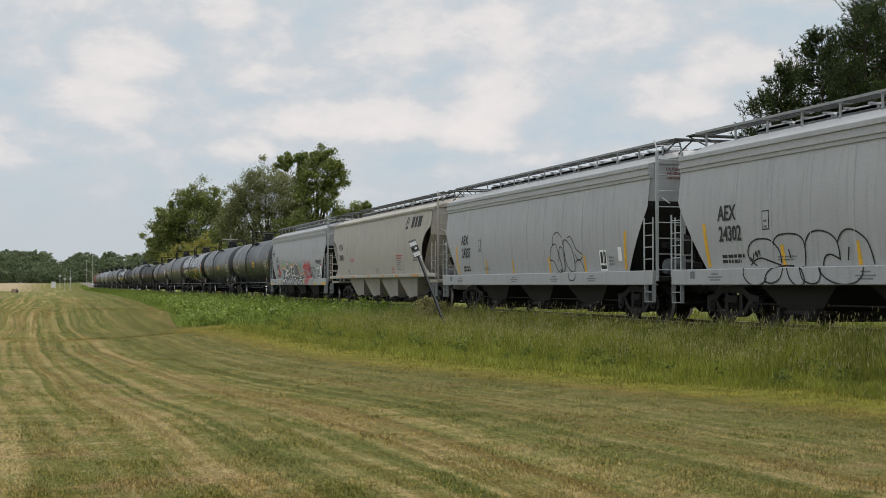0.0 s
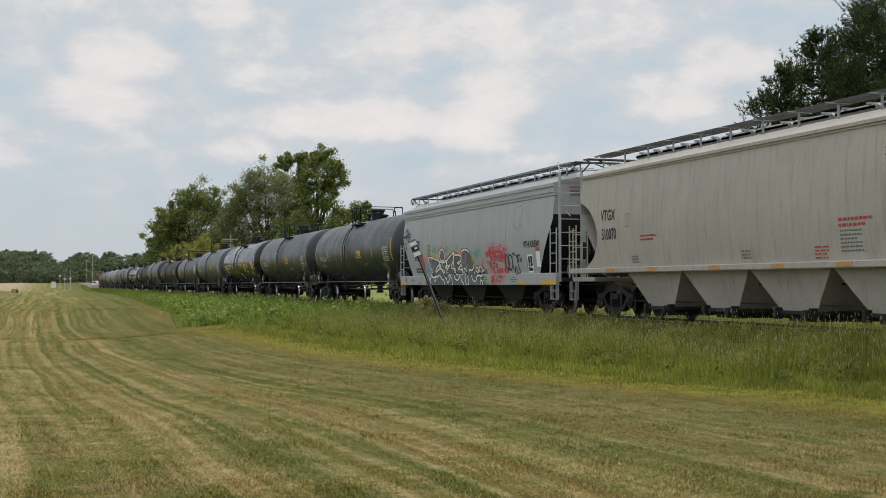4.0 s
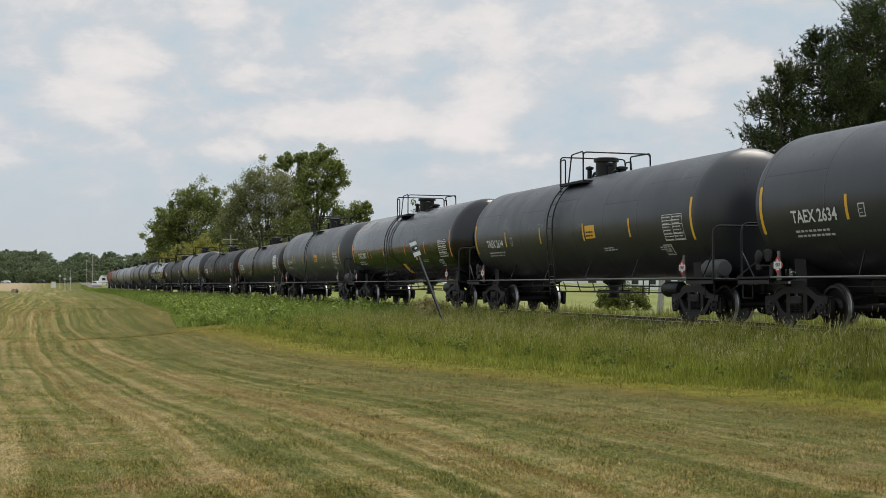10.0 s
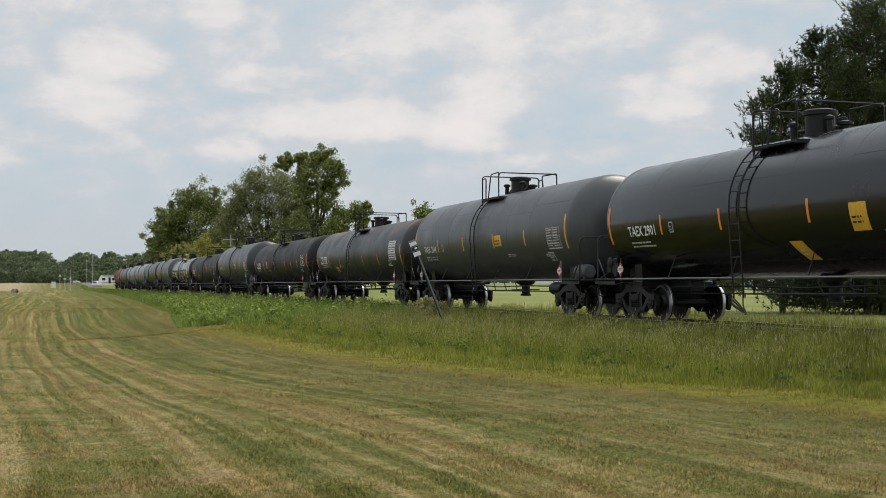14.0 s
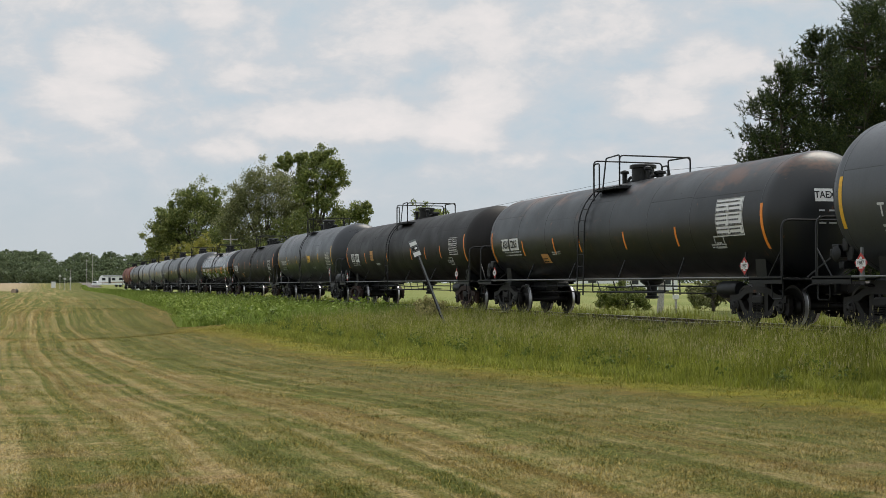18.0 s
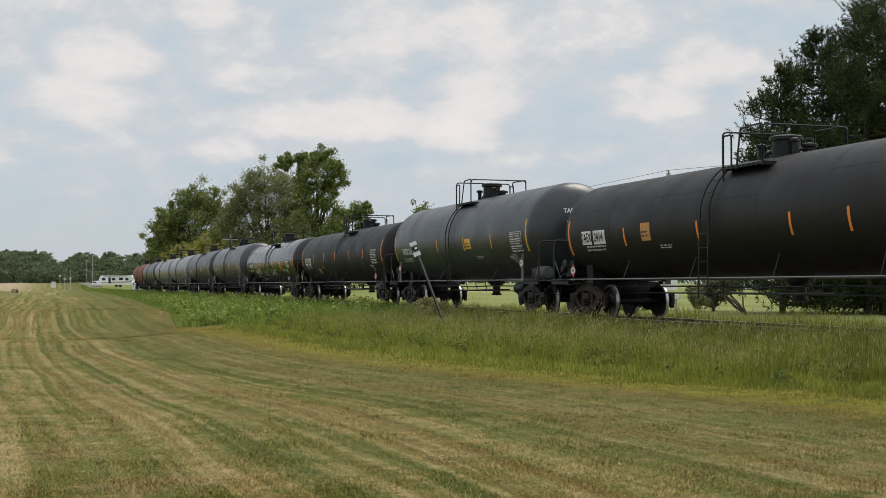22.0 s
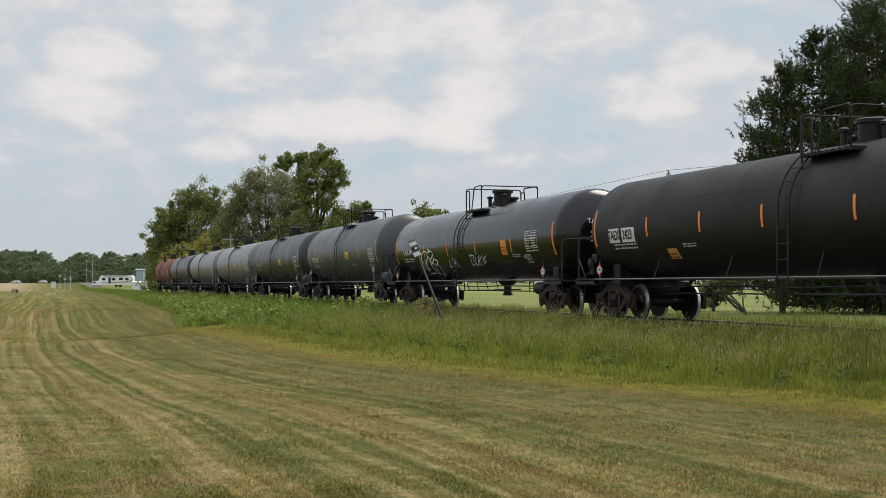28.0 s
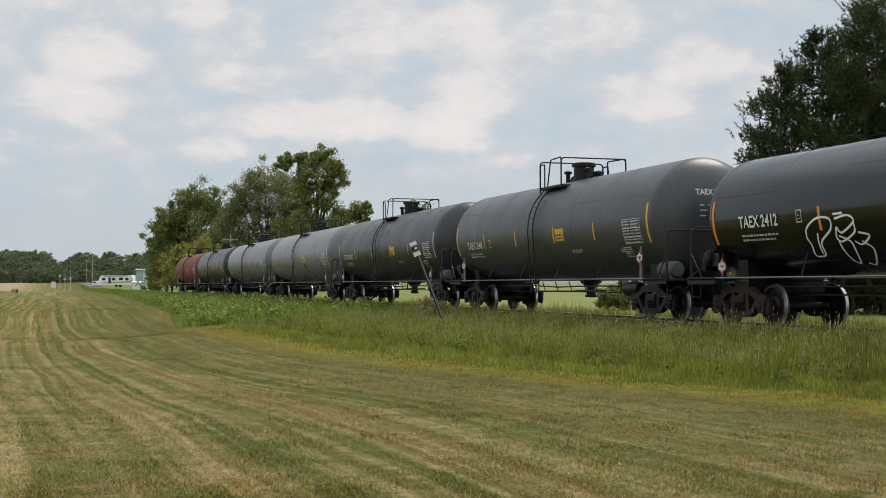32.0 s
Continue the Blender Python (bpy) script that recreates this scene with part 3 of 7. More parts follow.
# rails and sleepers
RAIL = [(-0.07, -0.172), (0.07, -0.172), (0.07, -0.16), (0.012, -0.14), (0.012, -0.045), (0.036, -0.035), (0.036, -0.006), (0.03, 0.0), (-0.03, 0.0), (-0.036, -0.006), (-0.036, -0.035), (-0.012, -0.045), (-0.012, -0.14), (-0.07, -0.16)]
track = thing("railway_track", "rusty steel rails on wooden sleepers beside tall grass", "railway track", kind="structure", at=(TRACK_X, 0, 0))
for s in (-1, 1):
    for y0, y1 in ((-40, 25), (25, 60), (60, 130), (130, 700)):
        g, k = Geo(), len(RAIL)
        g.add([(s * 0.755 + x, y, z) for y in (y0, y1 - 0.008) for x, z in RAIL], [(i, (i + 1) % k, (i + 1) % k + k, i + k) for i in range(k)])
        g.s[7] = g.s[6] = g.s[8] = 1
        part("rail", g, ["rail_side", "rail_top"], track, "rusty steel rail with a polished head", smooth=False)
tie = Geo().block((-1.3, -0.11, -0.36), (1.3, 0.11, -0.176), 0.012).mesh("sleeper", [M["wood_tie"]], False)
for i in range(240):
    part("sleeper", tie, None, track, at=(random.uniform(-0.04, 0.04), -4 + i * 0.54 + random.uniform(-0.03, 0.03), random.uniform(-0.01, 0.008)))


# ---- train: bogies and couplers ----
def bent(points, r=0.12, n=4):
    """Rounds the corners of a line of points."""
    pts = [Vector(p) for p in points]
    out = [pts[0]]
    for a, b, c in zip(pts, pts[1:], pts[2:]):
        d0, d1 = min(r, (a - b).length / 2), min(r, (c - b).length / 2)
        p, q = b + (a - b).normalized() * d0, b + (c - b).normalized() * d1
        out += [(p * (1 - t) + b * t) * (1 - t) + (b * (1 - t) + q * t) * t for t in (i / n for i in range(n + 1))]
    return out + [pts[-1]]


def wheelset_mesh():
    g = Geo()
    g.lathe([(0.085, -0.72), (0.078, -0.3), (0.078, 0.3), (0.085, 0.72)], 12)
    for s in (-1, 1):
        w = [(0.10, 0.665), (0.12, 0.66), (0.15, 0.69), (0.36, 0.705), (0.40, 0.682), (0.478, 0.682), (0.482, 0.70), (0.466, 0.72), (0.455, 0.74), (0.451, 0.80), (0.445, 0.812), (0.395, 0.81), (0.36, 0.755), (0.20, 0.735), (0.15, 0.80), (0.10, 0.805)]
        g.lathe([(r, s * a) for r, a in w], 28, slots=[1, 1, 1, 1, 3, 3, 3, 2, 2, 3, 3, 1, 1, 1, 1])
        g.lathe([(0.075, s * 0.8), (0.11, s * 0.93), (0.12, s * 0.95), (0.12, s * 1.10), (0.10, s * 1.13), (0.04, s * 1.135), (0.02, s * 1.14)], 20)
        for k in range(3):
            a = 2.1 * k
            g.lathe([(0.022, s * 1.12), (0.022, s * 1.16), (0.001, s * 1.162)], 6, at=(0, 0.068 * math.cos(a), 0.068 * math.sin(a)))
    return g.mesh("wheelset", [M["cast_steel"], M["wheel_face"], M["tread"], M["wheel_rim"]])


M["wheel_rim"] = plain("wheel_rim", (0.03, 0.027, 0.025), 0.55, 0.2, 0.3)


def side_frame_mesh(mat):
    g = Geo()
    top = bent([(0, -1.10, 0.60), (0, -0.70, 0.63), (0, -0.45, 0.80), (0, 0.45, 0.80), (0, 0.70, 0.63), (0, 1.10, 0.60)], 0.2)
    g.tube(top, 0.1, flat=(0.085, 0.07))
    low = bent([(0, -0.76, 0.60), (0, -0.46, 0.26), (0, 0.46, 0.26), (0, 0.76, 0.60)], 0.16)
    g.tube(low, 0.1, flat=(0.075, 0.06))
    for s in (-1, 1):
        g.tube([(0, s * 0.30, 0.30), (0, s * 0.30, 0.78)], 0.1, flat=(0.07, 0.05))
        g.tube(bent([(0, s * 1.08, 0.62), (0, s * 1.09, 0.40), (0, s * 1.03, 0.30)], 0.1), 0.1, flat=(0.08, 0.05))
        g.tube([(0, s * 0.74, 0.62), (0, s * 0.73, 0.36)], 0.1, flat=(0.08, 0.04))
        g.lathe([(0.05, -0.10), (0.16, -0.09), (0.16, 0.06), (0.05, 0.07)], 14, at=(0, s * 0.89, 0.457))
    g.box((-0.10, -0.34, 0.20), (0.10, 0.34, 0.25))
    return g.mesh("side_frame", [M[mat]])


def spring_mesh():
    g = Geo()
    for y in (-0.17, 0.0, 0.17):
        g.tube([(0.075 * math.cos(a), y + 0.075 * math.sin(a), 0.26 + 0.26 * a / (2 * math.pi * 5.5)) for a in (i * 0.72 for i in range(49))], 0.014, 5)
    return g.mesh("spring", [M["cast_steel"]])


WHEELSET = wheelset_mesh()
SIDE_FRAME = {k: side_frame_mesh(k) for k in ("cast_steel", "cast_rust")}
SPRING = spring_mesh()
g = Geo()
g.block((-1.12, -0.20, 0.50), (1.12, 0.20, 0.68), 0.03)
g.block((-0.40, -0.34, 0.60), (0.40, 0.34, 0.76), 0.03)
g.tube([(-0.8, -0.55, 0.42), (0.8, -0.55, 0.42)], 0.06, 6)
g.tube([(-0.8, 0.55, 0.42), (0.8, 0.55, 0.42)], 0.06, 6)
for s in (-1, 1):
    for t in (-1, 1):
        g.box((s * 0.70 - 0.05, t * 0.42 - 0.05, 0.28), (s * 0.70 + 0.05, t * 0.42 + 0.06, 0.62))
BOLSTER = g.mesh("bogie", [M["under_black"]])
wheelsets = []


def bogie(car, y, frame_mat):
    b = part("bogie", BOLSTER, None, car, at=(0, y, 0))
    for s in (-1, 1):
        part("side_frame", SIDE_FRAME[frame_mat], None, b, at=(s * 1.02, 0, 0))
        part("spring_nest", SPRING, None, b, at=(s * 1.03, 0, 0))
    for s in (-1, 1):
        wheelsets.append(part("wheelset", WHEELSET, None, b, "steel wheels with polished treads", at=(0, s * 0.89, 0.457)))
    return b


g = Geo()
g.block((-0.09, -0.12, 0.74), (0.09, 0.75, 0.94), 0.03)
g.block((-0.15, -0.32, 0.70), (0.13, 0.06, 0.98), 0.05)
g.tube(bent([(0.05, -0.1, 0.72), (0.05, -0.18, 0.45), (0.05, 0.1, 0.34), (0.05, 0.5, 0.6)], 0.15), 0.03, 6)
g.tube(bent([(-0.2, 0.35, 0.98), (-0.55, 0.30, 0.90), (-0.95, 0.32, 0.92), (-1.1, 0.34, 0.80)], 0.1), 0.018, 5)
COUPLER = g.mesh("coupler", [M["cast_steel"]])


def couplers(car, length):
    """Knuckle couplers with hose and release lever at both ends."""
    for s in (-1, 1):
        c = part("coupler", COUPLER, None, car, at=(0, s * length / 2, 0))
        if s > 0:
            c.rotation_euler = (0, 0, math.pi)


# ---- signs and marks on the cars ----
GLYPHS = {}


def letter_mesh(text, size):
    if (text, size) not in GLYPHS:
        cu = bpy.data.curves.new("letters", "FONT")
        cu.body, cu.size, cu.align_x, cu.align_y, cu.resolution_u = text, size, "CENTER", "CENTER", 2
        cu.offset = 0.021 * size
        ob = bpy.data.objects.new("letters", cu)
        me = bpy.data.meshes.new_from_object(ob)
        GLYPHS[text, size] = ([tuple(v.co) for v in me.vertices], [tuple(p.vertices) for p in me.polygons])
        bpy.data.objects.remove(ob)
        bpy.data.meshes.remove(me)
    return GLYPHS[text, size]


class Side:
    """The camera's side of a car: marks are laid out along (a, z) and bent to its surface. a runs to the front, as one reads."""

    def __init__(self, car, surface):
        self.car, self.surface = car, surface

    def put(self, name, verts, faces, mat, label="", lift=0.006, parent=None):
        g = Geo()
        v = []
        for a, z in verts:
            x, zz = self.surface(z, lift, -a)
            v.append((x, -a, zz))
        g.add(v, faces)
        me = bpy.data.meshes.new(name)
        me.from_pydata(g.v, [], g.f)
        me.materials.append(M[mat])
        me.update()
        ob = new(name, me)
        ob.parent = parent or self.car
        if label:
            ob["label"] = label
        if name == "small_print":
            ob["kind"] = "stuff"
        return ob

    def text(self, s, a, z, size, mat, wide=1.0, lift=0.008, label="", name="lettering"):
        v, f = letter_mesh(s, size)
        return self.put(name, [(a + p[0] * wide, z + p[1]) for p in v], f, mat, label, lift)

    def quad(self, name, a, z, w, h, mat, label="", lift=0.005, parent=None, lean=0.0):
        n = max(1, int(h / 0.08))
        v = [(a + s * w / 2 + lean * h * (i / n - 0.5), z - h / 2 + h * i / n) for i in range(n + 1) for s in (-1, 1)]
        return self.put(name, v, [(2 * i, 2 * i + 1, 2 * i + 3, 2 * i + 2) for i in range(n)], mat, label, lift, parent)

    def bars(self, a, z, w, rows, mat, h=0.045, gap=0.085, cut=3, lift=0.009, parent=None, seed=1, name="small_print"):
        """Writing too small to read, as rows of short bars."""
        rnd, v, f = random.Random(seed), [], []
        for r in range(rows):
            p = a - w / 2
            stop = a + w / 2 - rnd.uniform(0, 0.3) * w
            while p < stop - 0.02:
                q = min(stop, p + rnd.uniform(0.3, 1.0) * w / cut)
                k = len(v)
                v += [(p, z - r * gap), (q, z - r * gap), (q, z - r * gap + h), (p, z - r * gap + h)]
                f.append((k, k + 1, k + 2, k + 3))
                p = q + min(0.04, 0.25 * w / cut)
        return self.put(name, v, f, mat, "", lift, parent)

    def ribbon(self, pts, w, mat, lift=0.010, name="spray_line", label="", closed=False):
        """A sprayed line of even width."""
        p = [Vector(q) for q in pts]
        v, n = [], len(p)
        for i in range(n):
            a, b = (p[i - 1], p[(i + 1) % n]) if closed else (p[max(0, i - 1)], p[min(n - 1, i + 1)])
            t = (b - a).normalized()
            s = Vector((-t.y, t.x)) * w / 2
            v += [tuple(p[i] + s), tuple(p[i] - s)]
        m = n if closed else n - 1
        return self.put(name, v, [(2 * i, 2 * i + 1, (2 * i + 3) % (2 * n), (2 * i + 2) % (2 * n)) for i in range(m)], mat, label, lift)

    def blob(self, pts, mat, lift=0.007, name="spray_fill", label="", cut=None):
        """A filled outline; with cut it is parted at that height, where the surface steps."""
        if cut is None:
            return self.put(name, pts, [tuple(range(len(pts)))], mat, label, lift)
        for up in (1, -1):
            out = []
            for (a0, z0), (a1, z1) in zip(pts, pts[1:] + pts[:1]):
                in0, in1 = (z0 - cut) * up >= 0, (z1 - cut) * up >= 0
                if in0:
                    out.append((a0, z0))
                if in0 != in1:
                    out.append((a0 + (a1 - a0) * (cut - z0) / (z1 - z0), cut + 0.001 * up))
            if len(out) > 2:
                self.put(name, out, [tuple(range(len(out)))], mat, label, lift)


def curl(points, n=6):
    """A smooth line through a few points."""
    p = [Vector((*q, 0)).to_2d() for q in points]
    p = [2 * p[0] - p[1]] + p + [2 * p[-1] - p[-2]]
    out = []
    for i in range(1, len(p) - 2):
        a, b, c, d = p[i - 1:i + 3]
        for k in range(n):
            t = k / n
            out.append(tuple(0.5 * (2 * b + (c - a) * t + (2 * a - 5 * b + 4 * c - d) * t * t + (3 * b - a - 3 * c + d) * t ** 3)))
    return out + [tuple(p[-2])]


def ladder(car, name, foot, top, across, mat, rungs, width=0.42, line=None, label=""):
    """Two stiles and separate rungs. line: the stile's course, else straight."""
    c = Vector(across).normalized() * width / 2
    pts = [Vector(q) for q in (line or (foot, top))]
    g = Geo()
    for s in (-1, 1):
        g.tube([q + c * s for q in pts], 0.02, 6)
    ob = part(name, g, mat, car, label)
    seg = [0.0]
    for a, b in zip(pts, pts[1:]):
        seg.append(seg[-1] + (b - a).length)
    for i in range(rungs):
        d = seg[-1] * (i + 0.5) / rungs
        k = max(j for j in range(len(seg)) if seg[j] <= d)
        k = min(k, len(pts) - 2)
        q = pts[k].lerp(pts[k + 1], (d - seg[k]) / (seg[k + 1] - seg[k]))
        part("rung", Geo().tube([q - c, q + c], 0.013, 5), mat, ob)
    return ob


# ---- tank cars ----
def tank_car(k, length, paint_name, number, style, frame_mat="cast_steel", trim="grey_black", stripe="yellow", label=""):
    car = thing("tank_car", label, "tank car", "freight train")
    TANK_R, TANK_Z = style["size"]

    def tank_surface(z, lift, y):
        a = (z - TANK_Z) / TANK_R          # height is taken along the curve
        return -(TANK_R + lift) * math.cos(a), TANK_Z + (TANK_R + lift) * math.sin(a)

    drop = TANK_Z + TANK_R - 4.10      # top fittings follow the tank's height
    half = length / 2
    cyl = half - 1.38
    dark = trim
    prof = [(0.001, -cyl - 0.70)] + [(TANK_R * math.sin(a), -cyl - 0.70 * math.cos(a)) for a in (radians(d) for d in (8, 18, 30, 42, 54, 66, 76, 84))]
    prof = prof + [(TANK_R, -cyl), (TANK_R, -cyl * 0.5), (TANK_R, 0), (TANK_R, cyl * 0.5), (TANK_R, cyl)] + [(r, -y) for r, y in reversed(prof)]
    part("tank", Geo().lathe(prof, 64, "y", (0, 0, TANK_Z)), paint_name, car, "welded cylindrical tank with dished ends")
    for r in (-0.985, -0.62, -0.36, -0.1, 0.18, 0.44, 0.7, 0.985):
        y = r * cyl
        part("weld_seam", Geo().lathe([(TANK_R - 0.002, y - 0.022), (TANK_R + 0.004, y - 0.008), (TANK_R + 0.004, y + 0.008), (TANK_R - 0.002, y + 0.022)], 64, "y", (0, 0, TANK_Z)), paint_name, car)
    # lengthwise seams, set higher and lower from sheet to sheet
    for r, (y0, y1) in enumerate(((-0.98, -0.62), (-0.62, -0.36), (-0.1, 0.18), (0.18, 0.44), (0.7, 0.98))):
        a = radians((24, 34, 18, 30, 22)[(r + k) % 5])
        g = Geo().tube([(-(TANK_R - 0.002) * math.cos(a), y * cyl, TANK_Z + (TANK_R - 0.002) * math.sin(a)) for y in (y0, y1)], 0.006, 6)
        part("weld_seam", g, paint_name, car)
    # saddles, stub sills and end platforms
    for s in (-1, 1):
        yb = s * (half - 2.1)
        g = Geo()
        g.block((-1.05, yb - 0.28, 0.80), (1.05, yb + 0.28, 1.02), 0.03)
        g.add([(x, yb + y, z) for y in (-0.2, 0.2) for x, z in ((-0.96, 1.0), (0.96, 1.0), (1.0, 1.46), (0.75, 1.28), (0, 1.08), (-0.75, 1.28), (-1.0, 1.46))],
              [(0, 1, 2, 3, 4, 5, 6), (13, 12, 11, 10, 9, 8, 7)] + [(i, i + 7, (i + 1) % 7 + 7, (i + 1) % 7) for i in range(7)])
        part("saddle", g, dark, car)
        g = Geo().block((-0.22, min(s * (half - 3.4), s * (half - 0.55)), 0.72), (0.22, max(s * (half - 3.4), s * (half - 0.55)), 1.02), 0.03)
        part("stub_sill", g, dark, car)
        y0, y1 = sorted((s * (half - 1.75), s * (half - 0.52)))
        g = Geo().block((-1.5, y0, 1.0), (1.5, y1, 1.05), 0.01)
        for x in (-1.5, 1.47):
            g.box((x, y0, 0.93), (x + 0.03, y1, 1.08))
        deck = part("end_platform", g, dark, car)
        ye = s * (half - 0.60)
        part("handrail", Geo().tube(bent([(-1.44, ye, 1.06), (-1.44, ye, 2.24), (1.44, ye, 2.24), (1.44, ye, 1.06)], 0.2), 0.026, 6), dark, deck)
        part("brace", Geo().tube([(-0.85, ye, 1.06), (0.75, ye, 2.2)], 0.02, 5), dark, deck)
        part("brace", Geo().tube([(-1.44, ye, 1.62), (-1.44, s * (half - 1.1), 1.06)], 0.018, 5), dark, deck)
        for x in (-1.42, 1.42):
            # pointed upright that carries the placard
            yp = s * (half - 2.0)
            g = Geo().add([(x + e, yp + d * s, z) for e in (-0.02, 0.02) for d, z in ((-0.05, 1.0), (0.07, 1.0), (0.035, 1.60 + style.get("raised", 0.0)), (-0.005, 1.60 + style.get("raised", 0.0)))],
                          [(0, 1, 2, 3), (7, 6, 5, 4)] + [(i, i + 4, (i + 1) % 4 + 4, (i + 1) % 4) for i in range(4)])
            part("upright", g, "ink_grey" if style["pale"] else dark, car)
            # foot stirrup
            part("step", Geo().tube(bent([(x, s * (half - 0.6), 1.0), (x, s * (half - 0.6), 0.62), (x, s * (half - 1.0), 0.62), (x, s * (half - 1.0), 1.0)], 0.06), 0.016, 5), dark, deck)
    y0 = half - 1.75
    for x in (-1.47, 1.47):
        part("side_rail", Geo().tube([(x, -y0, 1.06), (x, y0, 1.06)], 0.022, 6), "pipe_pale", car, "pale handrail along the tank's foot")
        for i in range(4):
            yb = -y0 * 0.6 + y0 * 0.4 * i
            part("rail_bracket", Geo().tube([(x, yb, 1.06), (x * 0.78, yb + 0.25, 1.55)], 0.016, 5), dark, car)
    # centre platform and fittings on top
    pc = style["top"]
    for x in (-1, 1):
        g = Geo().box((x * 0.62, pc - 0.85, 3.84 + drop), (x * 1.08, pc + 0.85, 3.87 + drop))
        deck = part("top_platform", g, dark, car, smooth=False)
        bar = Geo().box((x * 0.61, 0, 3.82 + drop), (x * 1.085, 0.012, 3.90 + drop)).mesh("grating_bar", [M[dark]], False)
        for i in range(9):
            part("grating_bar", bar, None, deck, at=(0, pc - 0.86 + 0.205 * i, 0))
        a = bent([(x * 1.06, pc - 0.82, 3.8 + drop), (x * 1.06, pc - 0.82, 4.72 + drop), (x * 0.95, pc + 0.25, 4.72 + drop), (x * 1.06, pc + 0.25, 3.8 + drop)], 0.1)
        part("guard_rail", Geo().tube(a, 0.022, 6), dark, deck)
        part("guard_rail", Geo().tube(bent([(x * 1.06, pc + 0.80, 3.5 + drop), (x * 1.06, pc + 0.80, 4.6 + drop), (x * 1.06, pc + 0.45, 4.6 + drop), (x * 1.06, pc + 0.45, 3.8 + drop)], 0.08), 0.022, 6), dark, deck)
    for e in (-0.82, 0.82):
        part("cross_rail", Geo().tube(bent([(-1.06, pc + e, 3.82 + drop), (-1.06, pc + e, 4.70 + drop), (1.06, pc + e, 4.70 + drop), (1.06, pc + e, 3.82 + drop)], 0.12), 0.022, 6), dark, car)
    h = style["dome"]
    g = Geo().lathe([(0.30, 4.02 + drop), (0.36, 4.05 + drop), (0.36, 4.10 + drop), (0.31, 4.11 + drop), (0.31, 4.1 + drop + h * 0.8), (0.37, 4.11 + drop + h * 0.8), (0.37, 4.1 + drop + h), (0.30, 4.13 + drop + h), (0.05, 4.14 + drop + h)], 20, "z", (0, pc - 0.1, 0))
    dome = part("manway_housing", g, dark, car)
    for j, (x, y, r, z) in enumerate(((-0.25, 0.52, 0.07, 4.42 + drop), (0.22, 0.58, 0.09, 4.38 + drop), (-0.1, -0.58, 0.06, 4.45 + drop), (0.25, -0.62, 0.10, 4.34 + drop))):
        g = Geo().lathe([(r, 4.0 + drop), (r, z - 0.1), (r * 1.7, z - 0.08), (r * 1.7, z - 0.02), (r, z), (0.02, z + 0.02)], 12, "z", (x, pc + y, 0))
        if j % 2:
            g.tube(bent([(x, pc + y, z - 0.12), (x - 0.3, pc + y, z - 0.14), (x - 0.34, pc + y, z - 0.3)], 0.08), 0.045, 8)
        part("valve", g, dark, car)
    # ladder over the curve of the tank, both sides
    for x in (-1, 1):
        line = [(x * 1.50, pc + style["lad"], 0.62), (x * (TANK_R + 0.1), pc + style["lad"], TANK_Z - 0.1)]
        line += [(x * (TANK_R + 0.1) * math.cos(a), pc + style["lad"], TANK_Z + (TANK_R + 0.1) * math.sin(a)) for a in (radians(d) for d in range(8, 60, 8))]
        ladder(car, "ladder", None, None, (0, 1, 0), dark, 10, 0.40, line)
    # bottom outlet, brake gear, pipes
    g = Geo().lathe([(0.34, 1.12), (0.32, 0.98), (0.14, 0.86), (0.14, 0.62), (0.18, 0.6), (0.18, 0.54), (0.05, 0.53)], 16, "z", (0, pc - 0.6, 0))
    g.tube([(-0.5, pc - 0.6, 0.74), (0.5, pc - 0.6, 0.74)], 0.025, 6)
    part("bottom_outlet", g, dark, car)
    part("brake_pipe", Geo().tube(bent([(-0.55, -half + 3, 0.86), (-0.55, -2, 0.88), (-0.75, 0, 0.84), (-0.55, 2.2, 0.88), (-0.55, half - 3, 0.86)], 0.3), 0.022, 6), dark, car)
    part("brake_rod", Geo().tube([(-0.3, -half + 2.4, 0.70), (-0.35, half - 2.4, 0.70)], 0.018, 5), dark, car)
    g = Geo().tube([(-1.2, pc - 3.6, 1.0), (-1.2, pc - 3.6, 0.74), (-1.2, pc + 0.6, 0.72), (-1.2, pc + 0.6, 1.0)], 0.02, 5)
    for i in range(4):
        g.tube([(-1.2, pc - 2.7 + i, 1.0), (-1.2, pc - 2.9 + i, 0.74)], 0.016, 5)
    part("pipe_guard", g, dark, car)
    g = Geo().lathe([(0.03, -0.42), (0.17, -0.40), (0.20, -0.3), (0.20, 0.3), (0.17, 0.40), (0.03, 0.42)], 14, "y", (-0.75, -half + 3.7, 0.80))
    part("brake_cylinder", g, dark, car)
    if style["reservoir"]:
        g = Geo().lathe([(0.03, -0.42), (0.17, -0.40), (0.21, -0.3), (0.21, 0.3), (0.17, 0.40), (0.03, 0.42)], 16, "y", (-1.05, -half + 1.15, 1.28))
        g.box((-1.2, -half + 0.85, 1.05), (-0.9, -half + 0.92, 1.15))
        g.box((-1.2, -half + 1.4, 1.05), (-0.9, -half + 1.47, 1.15))
        part("air_reservoir", g, "board_dark", car, "grey air reservoir lying on the end platform")
    for i in range(6):
        y, z = half - 1.2 + random.uniform(-0.35, 0.35), 1.05 + random.uniform(0, 0.5)
        part("brake_valve", Geo().block((-1.15 - random.uniform(0, 0.15), y, z), (-0.85, y + random.uniform(0.15, 0.35), z + random.uniform(0.12, 0.3)), 0.02), dark, car)
    part("hand_brake", Geo().lathe([(0.12, 0), (0.15, 0.02), (0.12, 0.04)], 14, "x", (-1.3, half - 1.0, 1.5)), dark, car, "hand brake wheel on the platform")
    bogie(car, -half + 2.08, frame_mat)
    bogie(car, half - 2.08, frame_mat)
    couplers(car, length)
